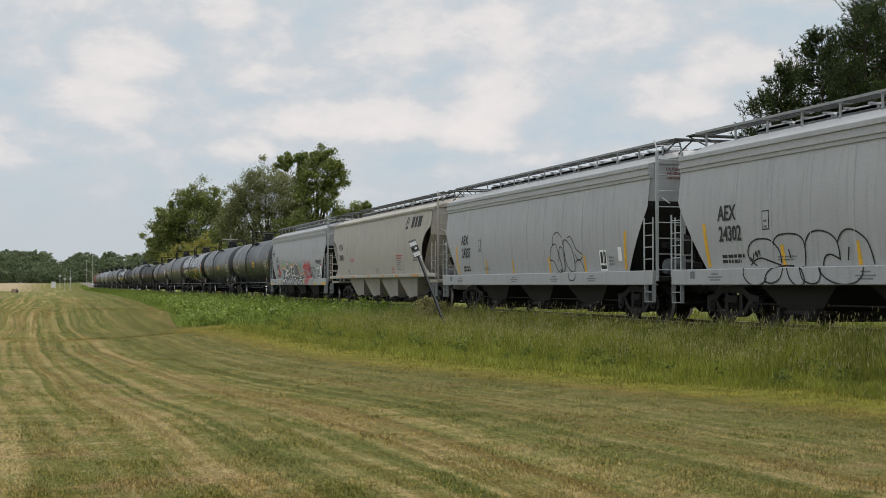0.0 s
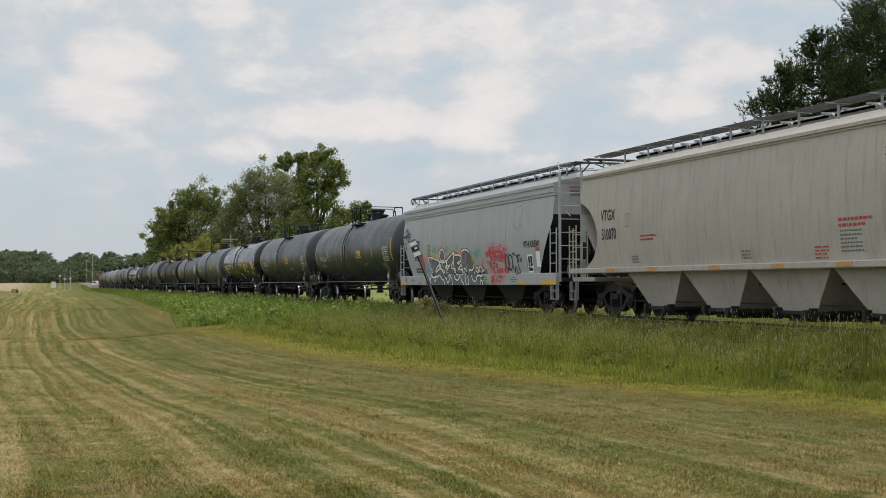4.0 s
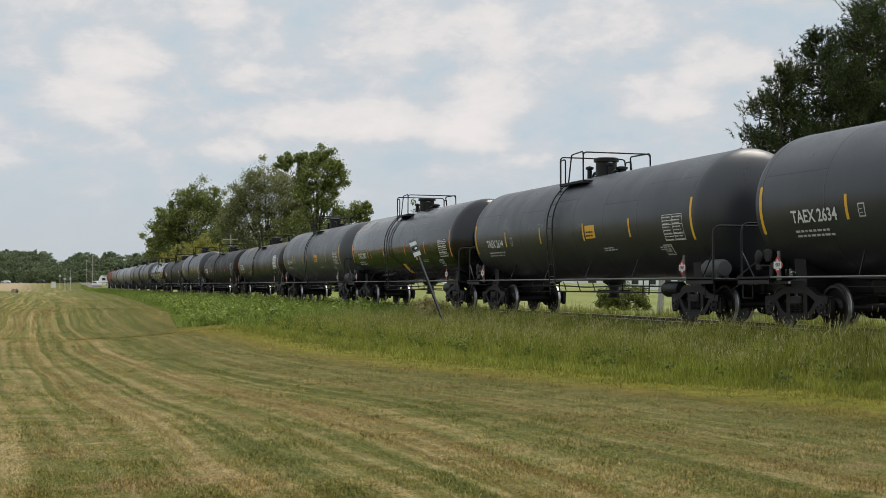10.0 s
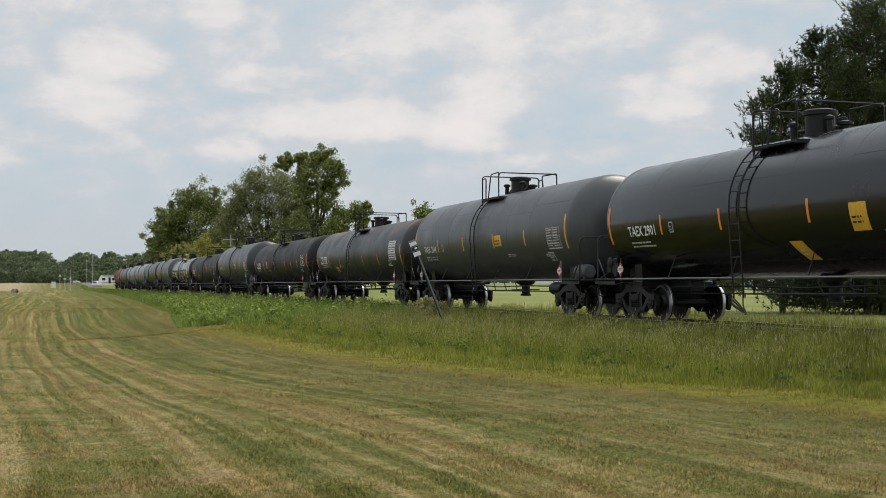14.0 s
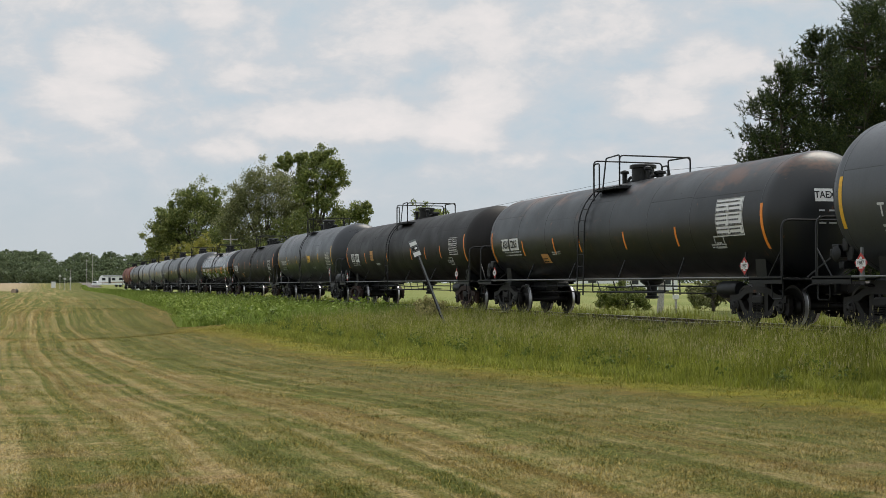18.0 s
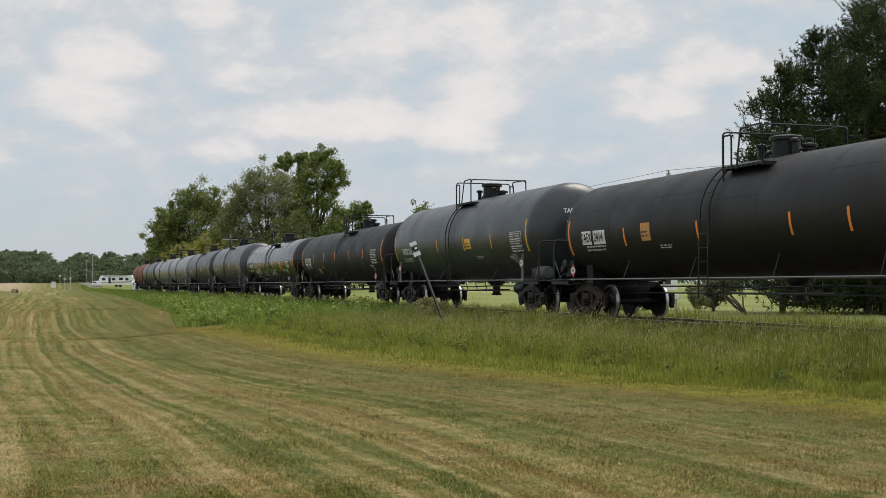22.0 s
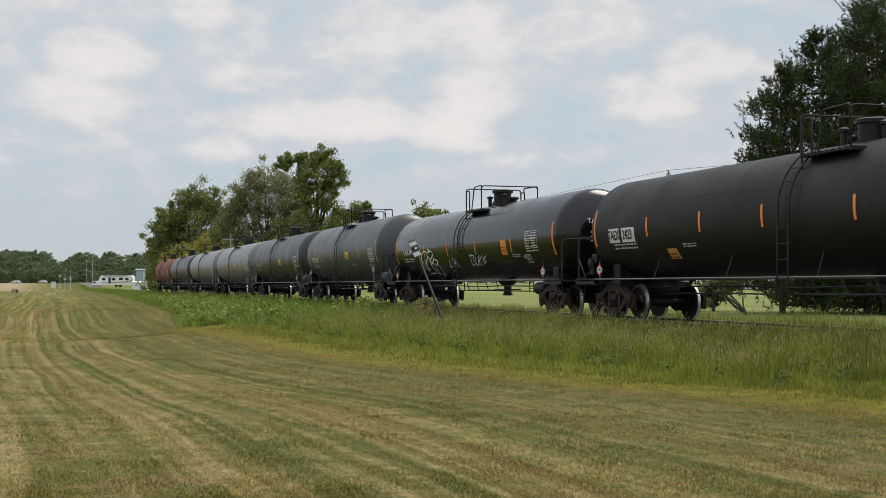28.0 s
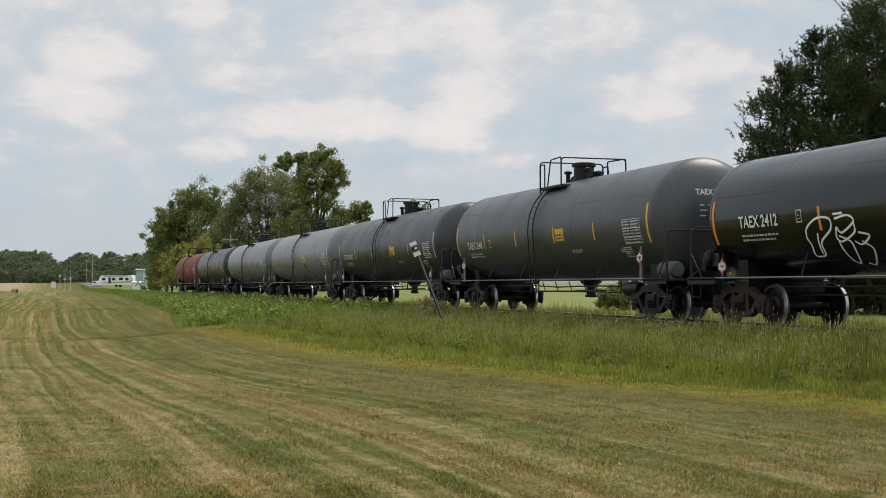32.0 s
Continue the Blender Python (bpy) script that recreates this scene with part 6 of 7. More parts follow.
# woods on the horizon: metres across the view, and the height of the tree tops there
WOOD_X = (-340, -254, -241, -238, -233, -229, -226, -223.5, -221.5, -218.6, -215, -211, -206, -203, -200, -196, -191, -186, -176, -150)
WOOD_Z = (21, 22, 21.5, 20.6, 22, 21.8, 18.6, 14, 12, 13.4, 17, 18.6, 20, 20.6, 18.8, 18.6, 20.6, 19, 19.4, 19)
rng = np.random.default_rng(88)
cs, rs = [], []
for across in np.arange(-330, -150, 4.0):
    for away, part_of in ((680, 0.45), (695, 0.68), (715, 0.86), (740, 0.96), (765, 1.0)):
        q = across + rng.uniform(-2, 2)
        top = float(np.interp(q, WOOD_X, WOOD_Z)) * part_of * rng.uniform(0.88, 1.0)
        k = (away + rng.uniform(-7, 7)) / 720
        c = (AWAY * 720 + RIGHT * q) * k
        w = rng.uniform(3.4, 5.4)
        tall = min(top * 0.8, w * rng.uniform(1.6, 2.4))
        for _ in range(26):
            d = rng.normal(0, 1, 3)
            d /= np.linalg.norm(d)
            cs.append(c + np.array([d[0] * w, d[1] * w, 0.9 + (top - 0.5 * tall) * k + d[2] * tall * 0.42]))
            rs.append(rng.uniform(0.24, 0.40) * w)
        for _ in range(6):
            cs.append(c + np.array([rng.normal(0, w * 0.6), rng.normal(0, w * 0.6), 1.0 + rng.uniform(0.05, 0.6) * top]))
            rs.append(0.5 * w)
# the woods look hazy through their leaf colour alone
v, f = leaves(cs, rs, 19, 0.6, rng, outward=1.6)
thing("far_woods", "hazy green woods with rounded crowns along the horizon", "woods", kind="stuff", geo=soup("far_woods", v, f, "haze_leaf"))
cs, rs = [], []
for across in np.arange(-190, 375, 2.6):
    c = (AWAY + RIGHT * across / 820) * (820 + rng.uniform(-60, 60))
    for k in range(7):
        cs.append(c + np.array([rng.normal(0, 3), rng.normal(0, 3), rng.uniform(0.5, 11)]))
        rs.append(rng.uniform(2.0, 3.4))
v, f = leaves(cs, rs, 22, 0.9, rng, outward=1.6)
thing("far_woods", "low hazy tree line behind the fields", "woods", kind="stuff", geo=soup("far_woods", v, f, "haze_leaf"))


# ---- graffiti and marks on the hoppers and one tank ----
BUBBLES = [
    [(-4.75, 1.3), (-5.02, 1.47), (-5.02, 1.68), (-4.8, 1.83), (-4.46, 1.86), (-4.18, 1.82), (-3.96, 1.69), (-3.85, 1.55), (-3.83, 1.34)],
    [(-4.06, 1.72), (-4.02, 1.82), (-3.85, 1.91), (-3.49, 1.93), (-3.18, 1.89), (-3.01, 1.78), (-2.97, 1.58), (-3.01, 1.28)],
    [(-2.97, 1.63), (-2.92, 1.77), (-2.76, 1.91), (-2.46, 1.95), (-2.14, 1.88), (-1.94, 1.74), (-1.88, 1.55), (-1.88, 1.38)],
    [(-1.92, 1.69), (-1.82, 1.83), (-1.67, 1.92), (-1.47, 1.93), (-1.25, 1.86), (-1.03, 1.71), (-0.92, 1.48), (-0.87, 1.25)],
    [(-5.12, 1.26), (-5.1, 1.09), (-4.9, 0.94), (-4.66, 0.89), (-4.37, 0.94), (-4.23, 1.05)],
    [(-4.3, 0.95), (-4.27, 1.09), (-4.09, 1.22), (-3.76, 1.29), (-3.4, 1.28)],
    [(-4.32, 0.98), (-4.04, 0.94), (-3.76, 1.03), (-3.63, 1.24)],
    [(-3.51, 1.24), (-3.4, 1.03), (-3.18, 0.9), (-2.97, 0.9), (-2.9, 1.03), (-3.05, 1.28)],
    [(-3.07, 1.25), (-2.97, 1.03), (-2.76, 0.94), (-2.5, 0.94), (-2.38, 1.05), (-2.38, 1.22)],
    [(-1.86, 1.38), (-2.14, 1.48), (-2.34, 1.44), (-2.42, 1.27), (-2.34, 1.12), (-2.06, 0.98), (-1.67, 0.91), (-1.29, 0.95), (-1.1, 1.07), (-1.05, 1.23)],
    [(-3.54, 1.62), (-3.49, 1.44)],
    [(-1.57, 1.61), (-1.64, 1.36)],
    [(-4.97, 1.49), (-4.9, 1.42), (-4.82, 1.57)],
    [(-4.77, 1.52), (-4.74, 1.61), (-4.71, 1.49), (-4.63, 1.62), (-4.59, 1.51)],
    [(-4.98, 1.32), (-4.8, 1.42), (-4.56, 1.46), (-4.27, 1.4), (-3.85, 1.3)],
]
TAG_B = [
    [(1.77, 1.63), (1.89, 1.94), (2.21, 2.09), (2.4, 1.87), (2.61, 1.35), (2.33, 1.3), (2.04, 1.59), (1.77, 1.63)],
    [(2.04, 2.07), (2.11, 2.33), (2.4, 2.42), (2.68, 2.28), (2.83, 2.02)],
    [(2.4, 1.58), (2.54, 1.97), (2.75, 1.91), (2.83, 1.46), (2.68, 1.27), (2.47, 1.36)],
    [(2.83, 2.13), (2.97, 2.19), (3.31, 2.01), (3.51, 1.67), (3.45, 1.29), (3.1, 1.35), (2.9, 1.63), (2.83, 2.13)],
    [(3.1, 2.24), (3.38, 2.24), (3.72, 1.89), (4.14, 1.72), (3.78, 1.59), (3.58, 1.78)],
    [(3.24, 1.24), (3.31, 1.07), (3.51, 1.03), (3.69, 1.07), (3.74, 1.22)],
    [(3.58, 1.53), (3.85, 1.61), (4.05, 1.45), (4.11, 1.28)],
]
FILL_D = [
    [(-4.4, 1.91), (-3.18, 1.81), (-2.92, 1.94), (-2.69, 2.17), (-2.36, 2.04), (-2.25, 1.85), (-1.34, 2.05), (-0.48, 1.92), (-0.29, 2.13), (0.43, 2.02), (0.78, 1.55), (1.25, 1.51), (1.67, 1.47), (2.07, 1.3), (1.94, 1.05), (1.9, 0.88), (-4.24, 0.87), (-4.01, 1.35)],
]
LETTERS_D = [
    [(-4.43, 1.93), (-4.08, 1.95), (-3.18, 1.82), (-3.06, 1.69), (-3.45, 1.53), (-3.59, 1.39), (-3.07, 1.51), (-2.7, 1.44), (-2.79, 1.29), (-3.45, 1.19), (-3.94, 1.27), (-4.17, 1.63)],
    [(-3.0, 1.79), (-2.75, 1.74), (-2.39, 1.74), (-2.22, 1.81), (-2.2, 1.67), (-2.39, 1.54), (-2.56, 1.37), (-2.77, 1.42), (-2.99, 1.6)],
    [(-2.15, 1.79), (-1.34, 2.06), (-1.24, 1.97), (-1.36, 1.78), (-1.71, 1.53), (-1.23, 1.48), (-1.55, 1.28), (-2.3, 1.37), (-1.83, 1.63), (-2.09, 1.6)],
    [(-1.27, 2.0), (-0.5, 1.93), (-0.54, 1.77), (-0.93, 1.68), (-0.58, 1.61), (-0.91, 1.47), (-0.48, 1.44), (-0.65, 1.28), (-1.19, 1.33), (-1.37, 1.47), (-1.34, 1.82)],
    [(-0.44, 2.06), (-0.06, 2.15), (0.46, 2.03), (0.79, 1.59), (0.56, 1.41), (0.3, 1.43), (0.48, 0.98), (0.24, 0.92), (0.07, 1.26), (-0.21, 1.5), (-0.35, 1.28), (-0.51, 1.63)],
]
RINGS_D = [
    [(-2.96, 2.08), (-2.78, 2.21), (-2.55, 2.21), (-2.36, 2.06), (-2.4, 1.85), (-2.62, 1.8), (-2.89, 1.86), (-2.96, 2.08)],
    [(0.97, 1.43), (1.1, 1.52), (1.23, 1.43), (1.12, 1.33), (0.97, 1.43)],
    [(1.28, 1.43), (1.47, 1.54), (1.65, 1.43), (1.48, 1.3), (1.28, 1.43)],
    [(1.69, 1.33), (1.86, 1.43), (2.04, 1.32), (1.87, 1.22), (1.69, 1.33)],
    [(1.7, 0.97), (1.82, 1.06), (1.94, 0.96), (1.83, 0.86), (1.7, 0.97)],
    [(-3.12, 1.61), (-3.01, 1.68), (-2.89, 1.6), (-3.01, 1.53), (-3.12, 1.61)],
    [(-2.28, 1.58), (-2.16, 1.64), (-2.05, 1.57), (-2.16, 1.5), (-2.28, 1.58)],
]
STROKES_D = [
    [(-4.31, 0.88), (-4.14, 1.02), (-4.05, 1.2), (-3.92, 1.07), (-4.07, 0.89)],
    [(-2.79, 1.29), (-3.19, 1.26), (-3.51, 1.13), (-3.43, 1.03), (-3.23, 1.15)],
    [(-2.3, 1.32), (-2.07, 1.35), (-1.8, 1.28), (-1.64, 1.11), (-1.84, 0.99), (-2.0, 1.13), (-2.19, 1.18)],
    [(-1.12, 1.31), (-0.99, 1.13), (-0.68, 1.08), (-0.48, 1.22), (-0.35, 1.28)],
    [(-2.81, 1.26), (-2.56, 1.13), (-2.3, 1.07), (-2.17, 0.88)],
    [(-1.64, 1.27), (-1.37, 1.11), (-1.29, 0.88)],
    [(-0.36, 1.25), (-0.27, 1.06), (-0.08, 0.97), (-0.04, 0.88)],
    [(0.77, 1.35), (0.86, 1.15), (1.04, 1.04), (1.26, 1.05), (1.36, 1.19), (1.56, 1.23), (1.83, 1.2)],
    [(1.76, 1.15), (1.73, 1.02), (1.82, 1.06)],
]
PINK_D = [
    [(-0.86, 1.69), (-0.66, 1.7), (-0.54, 1.63), (-0.81, 1.62)],
    [(0.19, 1.87), (0.35, 1.8), (0.21, 1.74)],
    [(-0.52, 1.9), (-0.44, 1.85), (-0.47, 1.78)],
]
RED_D = [
    [(-4.47, 1.89), (-4.38, 1.99), (-4.06, 2.0), (-3.14, 1.86)],
    [(-3.0, 1.8), (-3.0, 2.08), (-2.76, 2.25), (-2.48, 2.25), (-2.29, 2.08), (-2.27, 1.87)],
    [(-2.22, 1.85), (-1.34, 2.11), (-0.52, 1.97)],
    [(-0.5, 1.99), (-0.47, 2.13), (-0.27, 2.21)],
    [(0.45, 2.06), (0.84, 1.6)],
    [(0.82, 1.43), (1.05, 1.55), (1.3, 1.57), (1.57, 1.56), (2.11, 1.33)],
    [(-2.8, 2.26), (-2.82, 2.33)],
    [(-2.67, 2.26), (-2.65, 2.34)],
    [(1.74, 1.49), (1.74, 1.82)],
    [(1.62, 1.5), (1.66, 1.64)],
]
# clouds of sprayed paint: middle (along, up) and spread
MIST_D = {
    "spray_teal": [(-3.79, 2.16, 0.16, 0.2), (-3.54, 2.2, 0.1, 0.15), (-2.19, 2.17, 0.24, 0.14), (-1.92, 2.18, 0.13, 0.1), (-0.85, 2.22, 0.11, 0.09), (1.05, 1.97, 0.44, 0.13), (1.42, 2.08, 0.25, 0.11), (2.17, 1.02, 0.23, 0.12), (2.35, 1.08, 0.13, 0.08), (-4.6, 1.44, 0.21, 0.19), (-4.3, 1.13, 0.19, 0.11), (-3.06, 2.18, 0.12, 0.12)],
    "spray_yellow": [(-3.98, 2.12, 0.31, 0.16), (-3.36, 2.0, 0.4, 0.12), (-1.73, 2.08, 0.26, 0.1), (-0.69, 2.13, 0.25, 0.09), (0.82, 1.85, 0.18, 0.17), (2.11, 1.53, 0.16, 0.14), (2.44, 1.08, 0.11, 0.13), (-4.74, 1.14, 0.22, 0.12), (-4.62, 2.05, 0.19, 0.16)],
    "spray_red": [(-5.29, 1.76, 0.29, 0.23), (-5.11, 1.55, 0.17, 0.19), (2.27, 1.92, 0.17, 0.11), (2.75, 2.12, 0.35, 0.16), (3.6, 2.05, 0.4, 0.18), (3.95, 1.75, 0.2, 0.3), (4.0, 1.45, 0.2, 0.2), (2.55, 1.55, 0.2, 0.2), (2.9, 1.08, 0.19, 0.09), (3.65, 1.19, 0.29, 0.07), (3.4, 1.04, 0.36, 0.09)],
}
RED_SCRAWL = [
    [(-5.45, 1.82), (-5.27, 1.5), (-5.29, 1.94), (-5.09, 1.4), (-5.13, 1.91), (-4.91, 1.6), (-5.41, 1.71), (-4.89, 1.68)],
    [(-5.36, 1.97), (-5.18, 2.07), (-5.04, 1.94)],
    [(-5.02, 1.55), (-4.91, 1.36)],
]
WORDS_D = [
    [(2.46, 1.97), (2.56, 1.75), (2.56, 1.96), (2.77, 1.92), (2.72, 1.83), (2.57, 1.84), (2.78, 1.7)],
    [(2.96, 1.91), (2.84, 1.9), (2.87, 1.72), (3.0, 1.74)],
    [(2.85, 1.81), (2.98, 1.82)],
    [(3.18, 1.94), (3.04, 1.93), (3.1, 1.68)],
    [(3.08, 1.81), (3.19, 1.82)],
    [(3.23, 1.88), (3.29, 1.7), (3.38, 1.72), (3.37, 1.9)],
    [(3.57, 1.9), (3.45, 1.86), (3.57, 1.76), (3.46, 1.66)],
    [(3.75, 1.86), (3.62, 1.83), (3.67, 1.68), (3.76, 1.69)],
    [(3.63, 1.76), (3.75, 1.77)],
    [(2.7, 1.61), (2.97, 1.63)],
    [(2.83, 1.62), (2.88, 1.46)],
    [(3.1, 1.6), (3.01, 1.53), (3.1, 1.46), (3.17, 1.53), (3.1, 1.6)],
    [(2.76, 1.47), (2.89, 1.27), (3.04, 1.29)],
    [(3.13, 1.42), (3.08, 1.33), (3.18, 1.27), (3.26, 1.35), (3.13, 1.42)],
    [(3.42, 1.43), (3.3, 1.4), (3.42, 1.33), (3.31, 1.26)],
    [(3.52, 1.26), (3.48, 1.42), (3.62, 1.41), (3.6, 1.34), (3.49, 1.34)],
]
BAND_D = [
    [(2.4, 1.98), (2.52, 2.05), (2.82, 1.98), (3.18, 2.0), (3.6, 1.96), (3.74, 1.82), (3.89, 1.71), (3.88, 1.48), (3.78, 1.41), (3.95, 1.27)],
    [(2.48, 1.52), (2.58, 1.57), (2.74, 1.43), (2.77, 1.3)],
    [(2.11, 1.97), (2.39, 1.95)],
    [(2.22, 1.66), (2.29, 1.68)],
    [(2.36, 1.65), (2.43, 1.68)],
    [(2.49, 1.66), (2.56, 1.67)],
    [(2.77, 1.14), (2.91, 1.17), (2.98, 1.06), (2.87, 0.96), (2.81, 1.08)],
    [(3.53, 1.2), (3.71, 1.19)],
]
BLACK_D = [
    [(-7.64, 2.99), (-7.28, 3.16), (-7.42, 2.7), (-7.07, 3.07), (-7.14, 2.63), (-6.79, 2.94), (-7.93, 2.83), (-6.86, 2.84)],
    [(-7.5, 2.59), (-7.21, 2.25), (-7.42, 2.48), (-7.28, 2.61)],
]
BLACK_D2 = [
    [(3.94, 1.73), (4.02, 1.87), (4.2, 1.72), (4.2, 1.44), (4.38, 1.39), (4.56, 1.59), (4.45, 1.83), (4.24, 1.84), (4.27, 1.6), (4.09, 1.4), (3.96, 1.56), (3.94, 1.73)],
    [(4.56, 1.89), (4.67, 1.9), (4.95, 1.78), (5.01, 1.54), (5.15, 1.26), (4.95, 1.3), (4.77, 1.47), (4.7, 1.29), (4.56, 1.55), (4.56, 1.89)],
    [(5.01, 1.85), (5.1, 1.61), (5.05, 1.81), (5.22, 1.84)],
    [(5.22, 1.75), (5.29, 1.63), (5.35, 1.76)],
]
OUTLINE_D = [
    [(4.95, 3.38), (5.12, 3.34), (5.32, 3.39), (5.41, 3.24), (5.32, 3.08), (5.37, 2.88), (5.29, 2.73), (5.01, 2.65), (4.74, 2.75), (4.67, 2.93), (4.75, 3.12), (4.72, 3.27), (4.95, 3.38)],
]
TAG_T1 = [
    [(-5.08, 1.81), (-4.98, 2.03), (-4.59, 2.21), (-4.2, 2.18), (-4.22, 1.97), (-4.65, 1.72), (-4.76, 1.42), (-5.09, 1.4), (-5.02, 1.66), (-5.08, 1.81)],
    [(-4.67, 1.91), (-4.76, 1.68), (-4.82, 1.45)],
    [(-4.03, 2.17), (-3.62, 2.22), (-3.46, 2.09), (-3.9, 1.89), (-4.02, 2.0), (-4.12, 1.78)],
    [(-3.46, 2.09), (-3.52, 1.88), (-3.98, 1.71), (-4.12, 1.78)],
    [(-4.02, 1.83), (-3.72, 1.66), (-3.88, 1.19), (-4.04, 1.23), (-4.09, 1.51), (-4.09, 1.71)],
    [(-3.41, 1.88), (-3.11, 1.8), (-3.43, 1.63), (-3.61, 1.7)],
    [(-3.4, 1.7), (-3.19, 1.5), (-3.49, 1.12), (-3.68, 1.15)],
    [(-4.06, 2.26), (-3.77, 2.27)],
]
TAG_T2 = [
    [(-1.58, 1.83), (-1.91, 1.52), (-1.6, 1.56)],
    [(-1.27, 1.84), (-1.04, 1.88), (-1.21, 1.71), (-1.36, 1.72), (-1.35, 1.53)],
    [(-0.89, 1.83), (-1.19, 1.69), (-1.01, 1.64), (-1.32, 1.48)],
    [(-0.79, 1.79), (-0.93, 1.59), (-0.74, 1.52)],
    [(0.93, 1.98), (0.67, 1.55)],
    [(0.71, 1.93), (1.24, 1.93), (1.02, 1.78), (1.14, 1.65), (0.64, 1.53)],
    [(1.4, 1.87), (1.08, 1.57), (1.31, 1.58), (1.67, 1.88)],
    [(1.79, 1.93), (1.42, 1.54)],
    [(2.1, 1.9), (1.64, 1.72), (1.72, 1.51)],
    [(2.16, 1.83), (1.92, 1.67), (2.12, 1.63), (2.26, 1.8), (2.16, 1.83)],
    [(2.51, 1.91), (2.2, 1.79), (2.26, 1.64)],
]
LOGO_C = [
    [(5.62, 3.21), (5.98, 3.21), (6.16, 3.63), (5.80, 3.63)],
    [(6.10, 3.21), (6.38, 3.21), (6.56, 3.63), (6.28, 3.63)],
    [(6.50, 3.21), (6.98, 3.21), (7.16, 3.63), (6.68, 3.63)],
    [(4.82, 3.33), (5.11, 3.66), (5.19, 3.65), (5.03, 3.36)],
    [(5.21, 3.65), (5.3, 3.64), (5.31, 3.36), (5.19, 3.41)],
    [(4.82, 3.21), (5.01, 3.31), (5.21, 3.27), (5.16, 3.18), (4.93, 3.16)],
]
side_a, side_b, side_c, side_d = hopper_sides
side_t = train[8][2]
for q in BUBBLES:
    side_a.ribbon(curl(q), 0.035, "black", label="black sprayed line")
for q in TAG_B:
    side_b.ribbon(curl(q), 0.03, "black", label="black sprayed line")
def mist(side, spots, mat, seed, label=""):
    """Fine drops of sprayed paint, thinning outwards."""
    rng, g = random.Random(seed), Geo()
    for a, z, ra, rz in spots:
        for _ in range(int(130 * ra * rz / 0.05) + 30):
            p, q, r = a + rng.gauss(0, 0.6) * ra, z + rng.gauss(0, 0.6) * rz, rng.uniform(0.008, 0.026)
            if q < 0.94 or abs(q - 1.26) < 0.03:
                continue
            lift, ring = rng.uniform(0.003, 0.0075), []
            for t in (0.3, 1.6, 2.8, 4.0, 5.2):
                x, zz = side.surface(q + r * math.sin(t), lift, 0)
                ring.append((x, -p - r * math.cos(t), zz))
            g.add(ring, [(0, 1, 2, 3, 4)])
    ob = part("spray_mist", g, mat, side.car, label, smooth=False)
    ob["kind"] = "stuff"


for mt, seed in (("spray_yellow", 1), ("spray_teal", 2), ("spray_red", 3)):
    mist(side_d, MIST_D[mt], mt, seed)
for q in FILL_D:
    side_d.blob(curl(q + q[:1], 3)[:-1], "spray_silver", 0.0075, label="charcoal sprayed letters outlined in white", cut=1.26)
for q in LETTERS_D + RINGS_D:
    o = curl(q + q[:1], 4)[:-1]
    side_d.ribbon(o, 0.115, "black", 0.0095, closed=True)
    side_d.ribbon(o, 0.06, "spray_white", 0.0125, closed=True)
for q in STROKES_D:
    side_d.ribbon(curl(q), 0.10, "black", 0.0105)
    side_d.ribbon(curl(q), 0.055, "spray_white", 0.0135)
for q in PINK_D:
    side_d.blob(q, "red", 0.0125)
for q in RED_D:
    side_d.ribbon(curl(q), 0.035, "spray_red", 0.0145)
for q in RED_SCRAWL + BAND_D:
    side_d.ribbon(curl(q), 0.085, "spray_red", 0.011, label="red sprayed line")
for q in WORDS_D:
    side_d.ribbon(curl(q), 0.055, "spray_red", 0.015, label="red sprayed letter")
for q in BLACK_D + BLACK_D2:
    side_d.ribbon(curl(q), 0.045, "black", 0.012)
for q in OUTLINE_D:
    side_d.ribbon(curl(q), 0.02, "ink_grey", 0.006)
side_d.text("VTH KREW", 6.2, 2.14, 0.27, "black", 0.95, 0.012, "black sprayed words")
for q in TAG_T1:
    side_t.ribbon(curl(q), 0.045, "spray_white", label="white sprayed line")
for q in TAG_T2:
    side_t.ribbon(curl(q), 0.032, "pale_white", label="white sprayed line")
for q in LOGO_C:
    side_c.blob(q, "black", 0.008, "emblem", "dark slanted emblem shape")

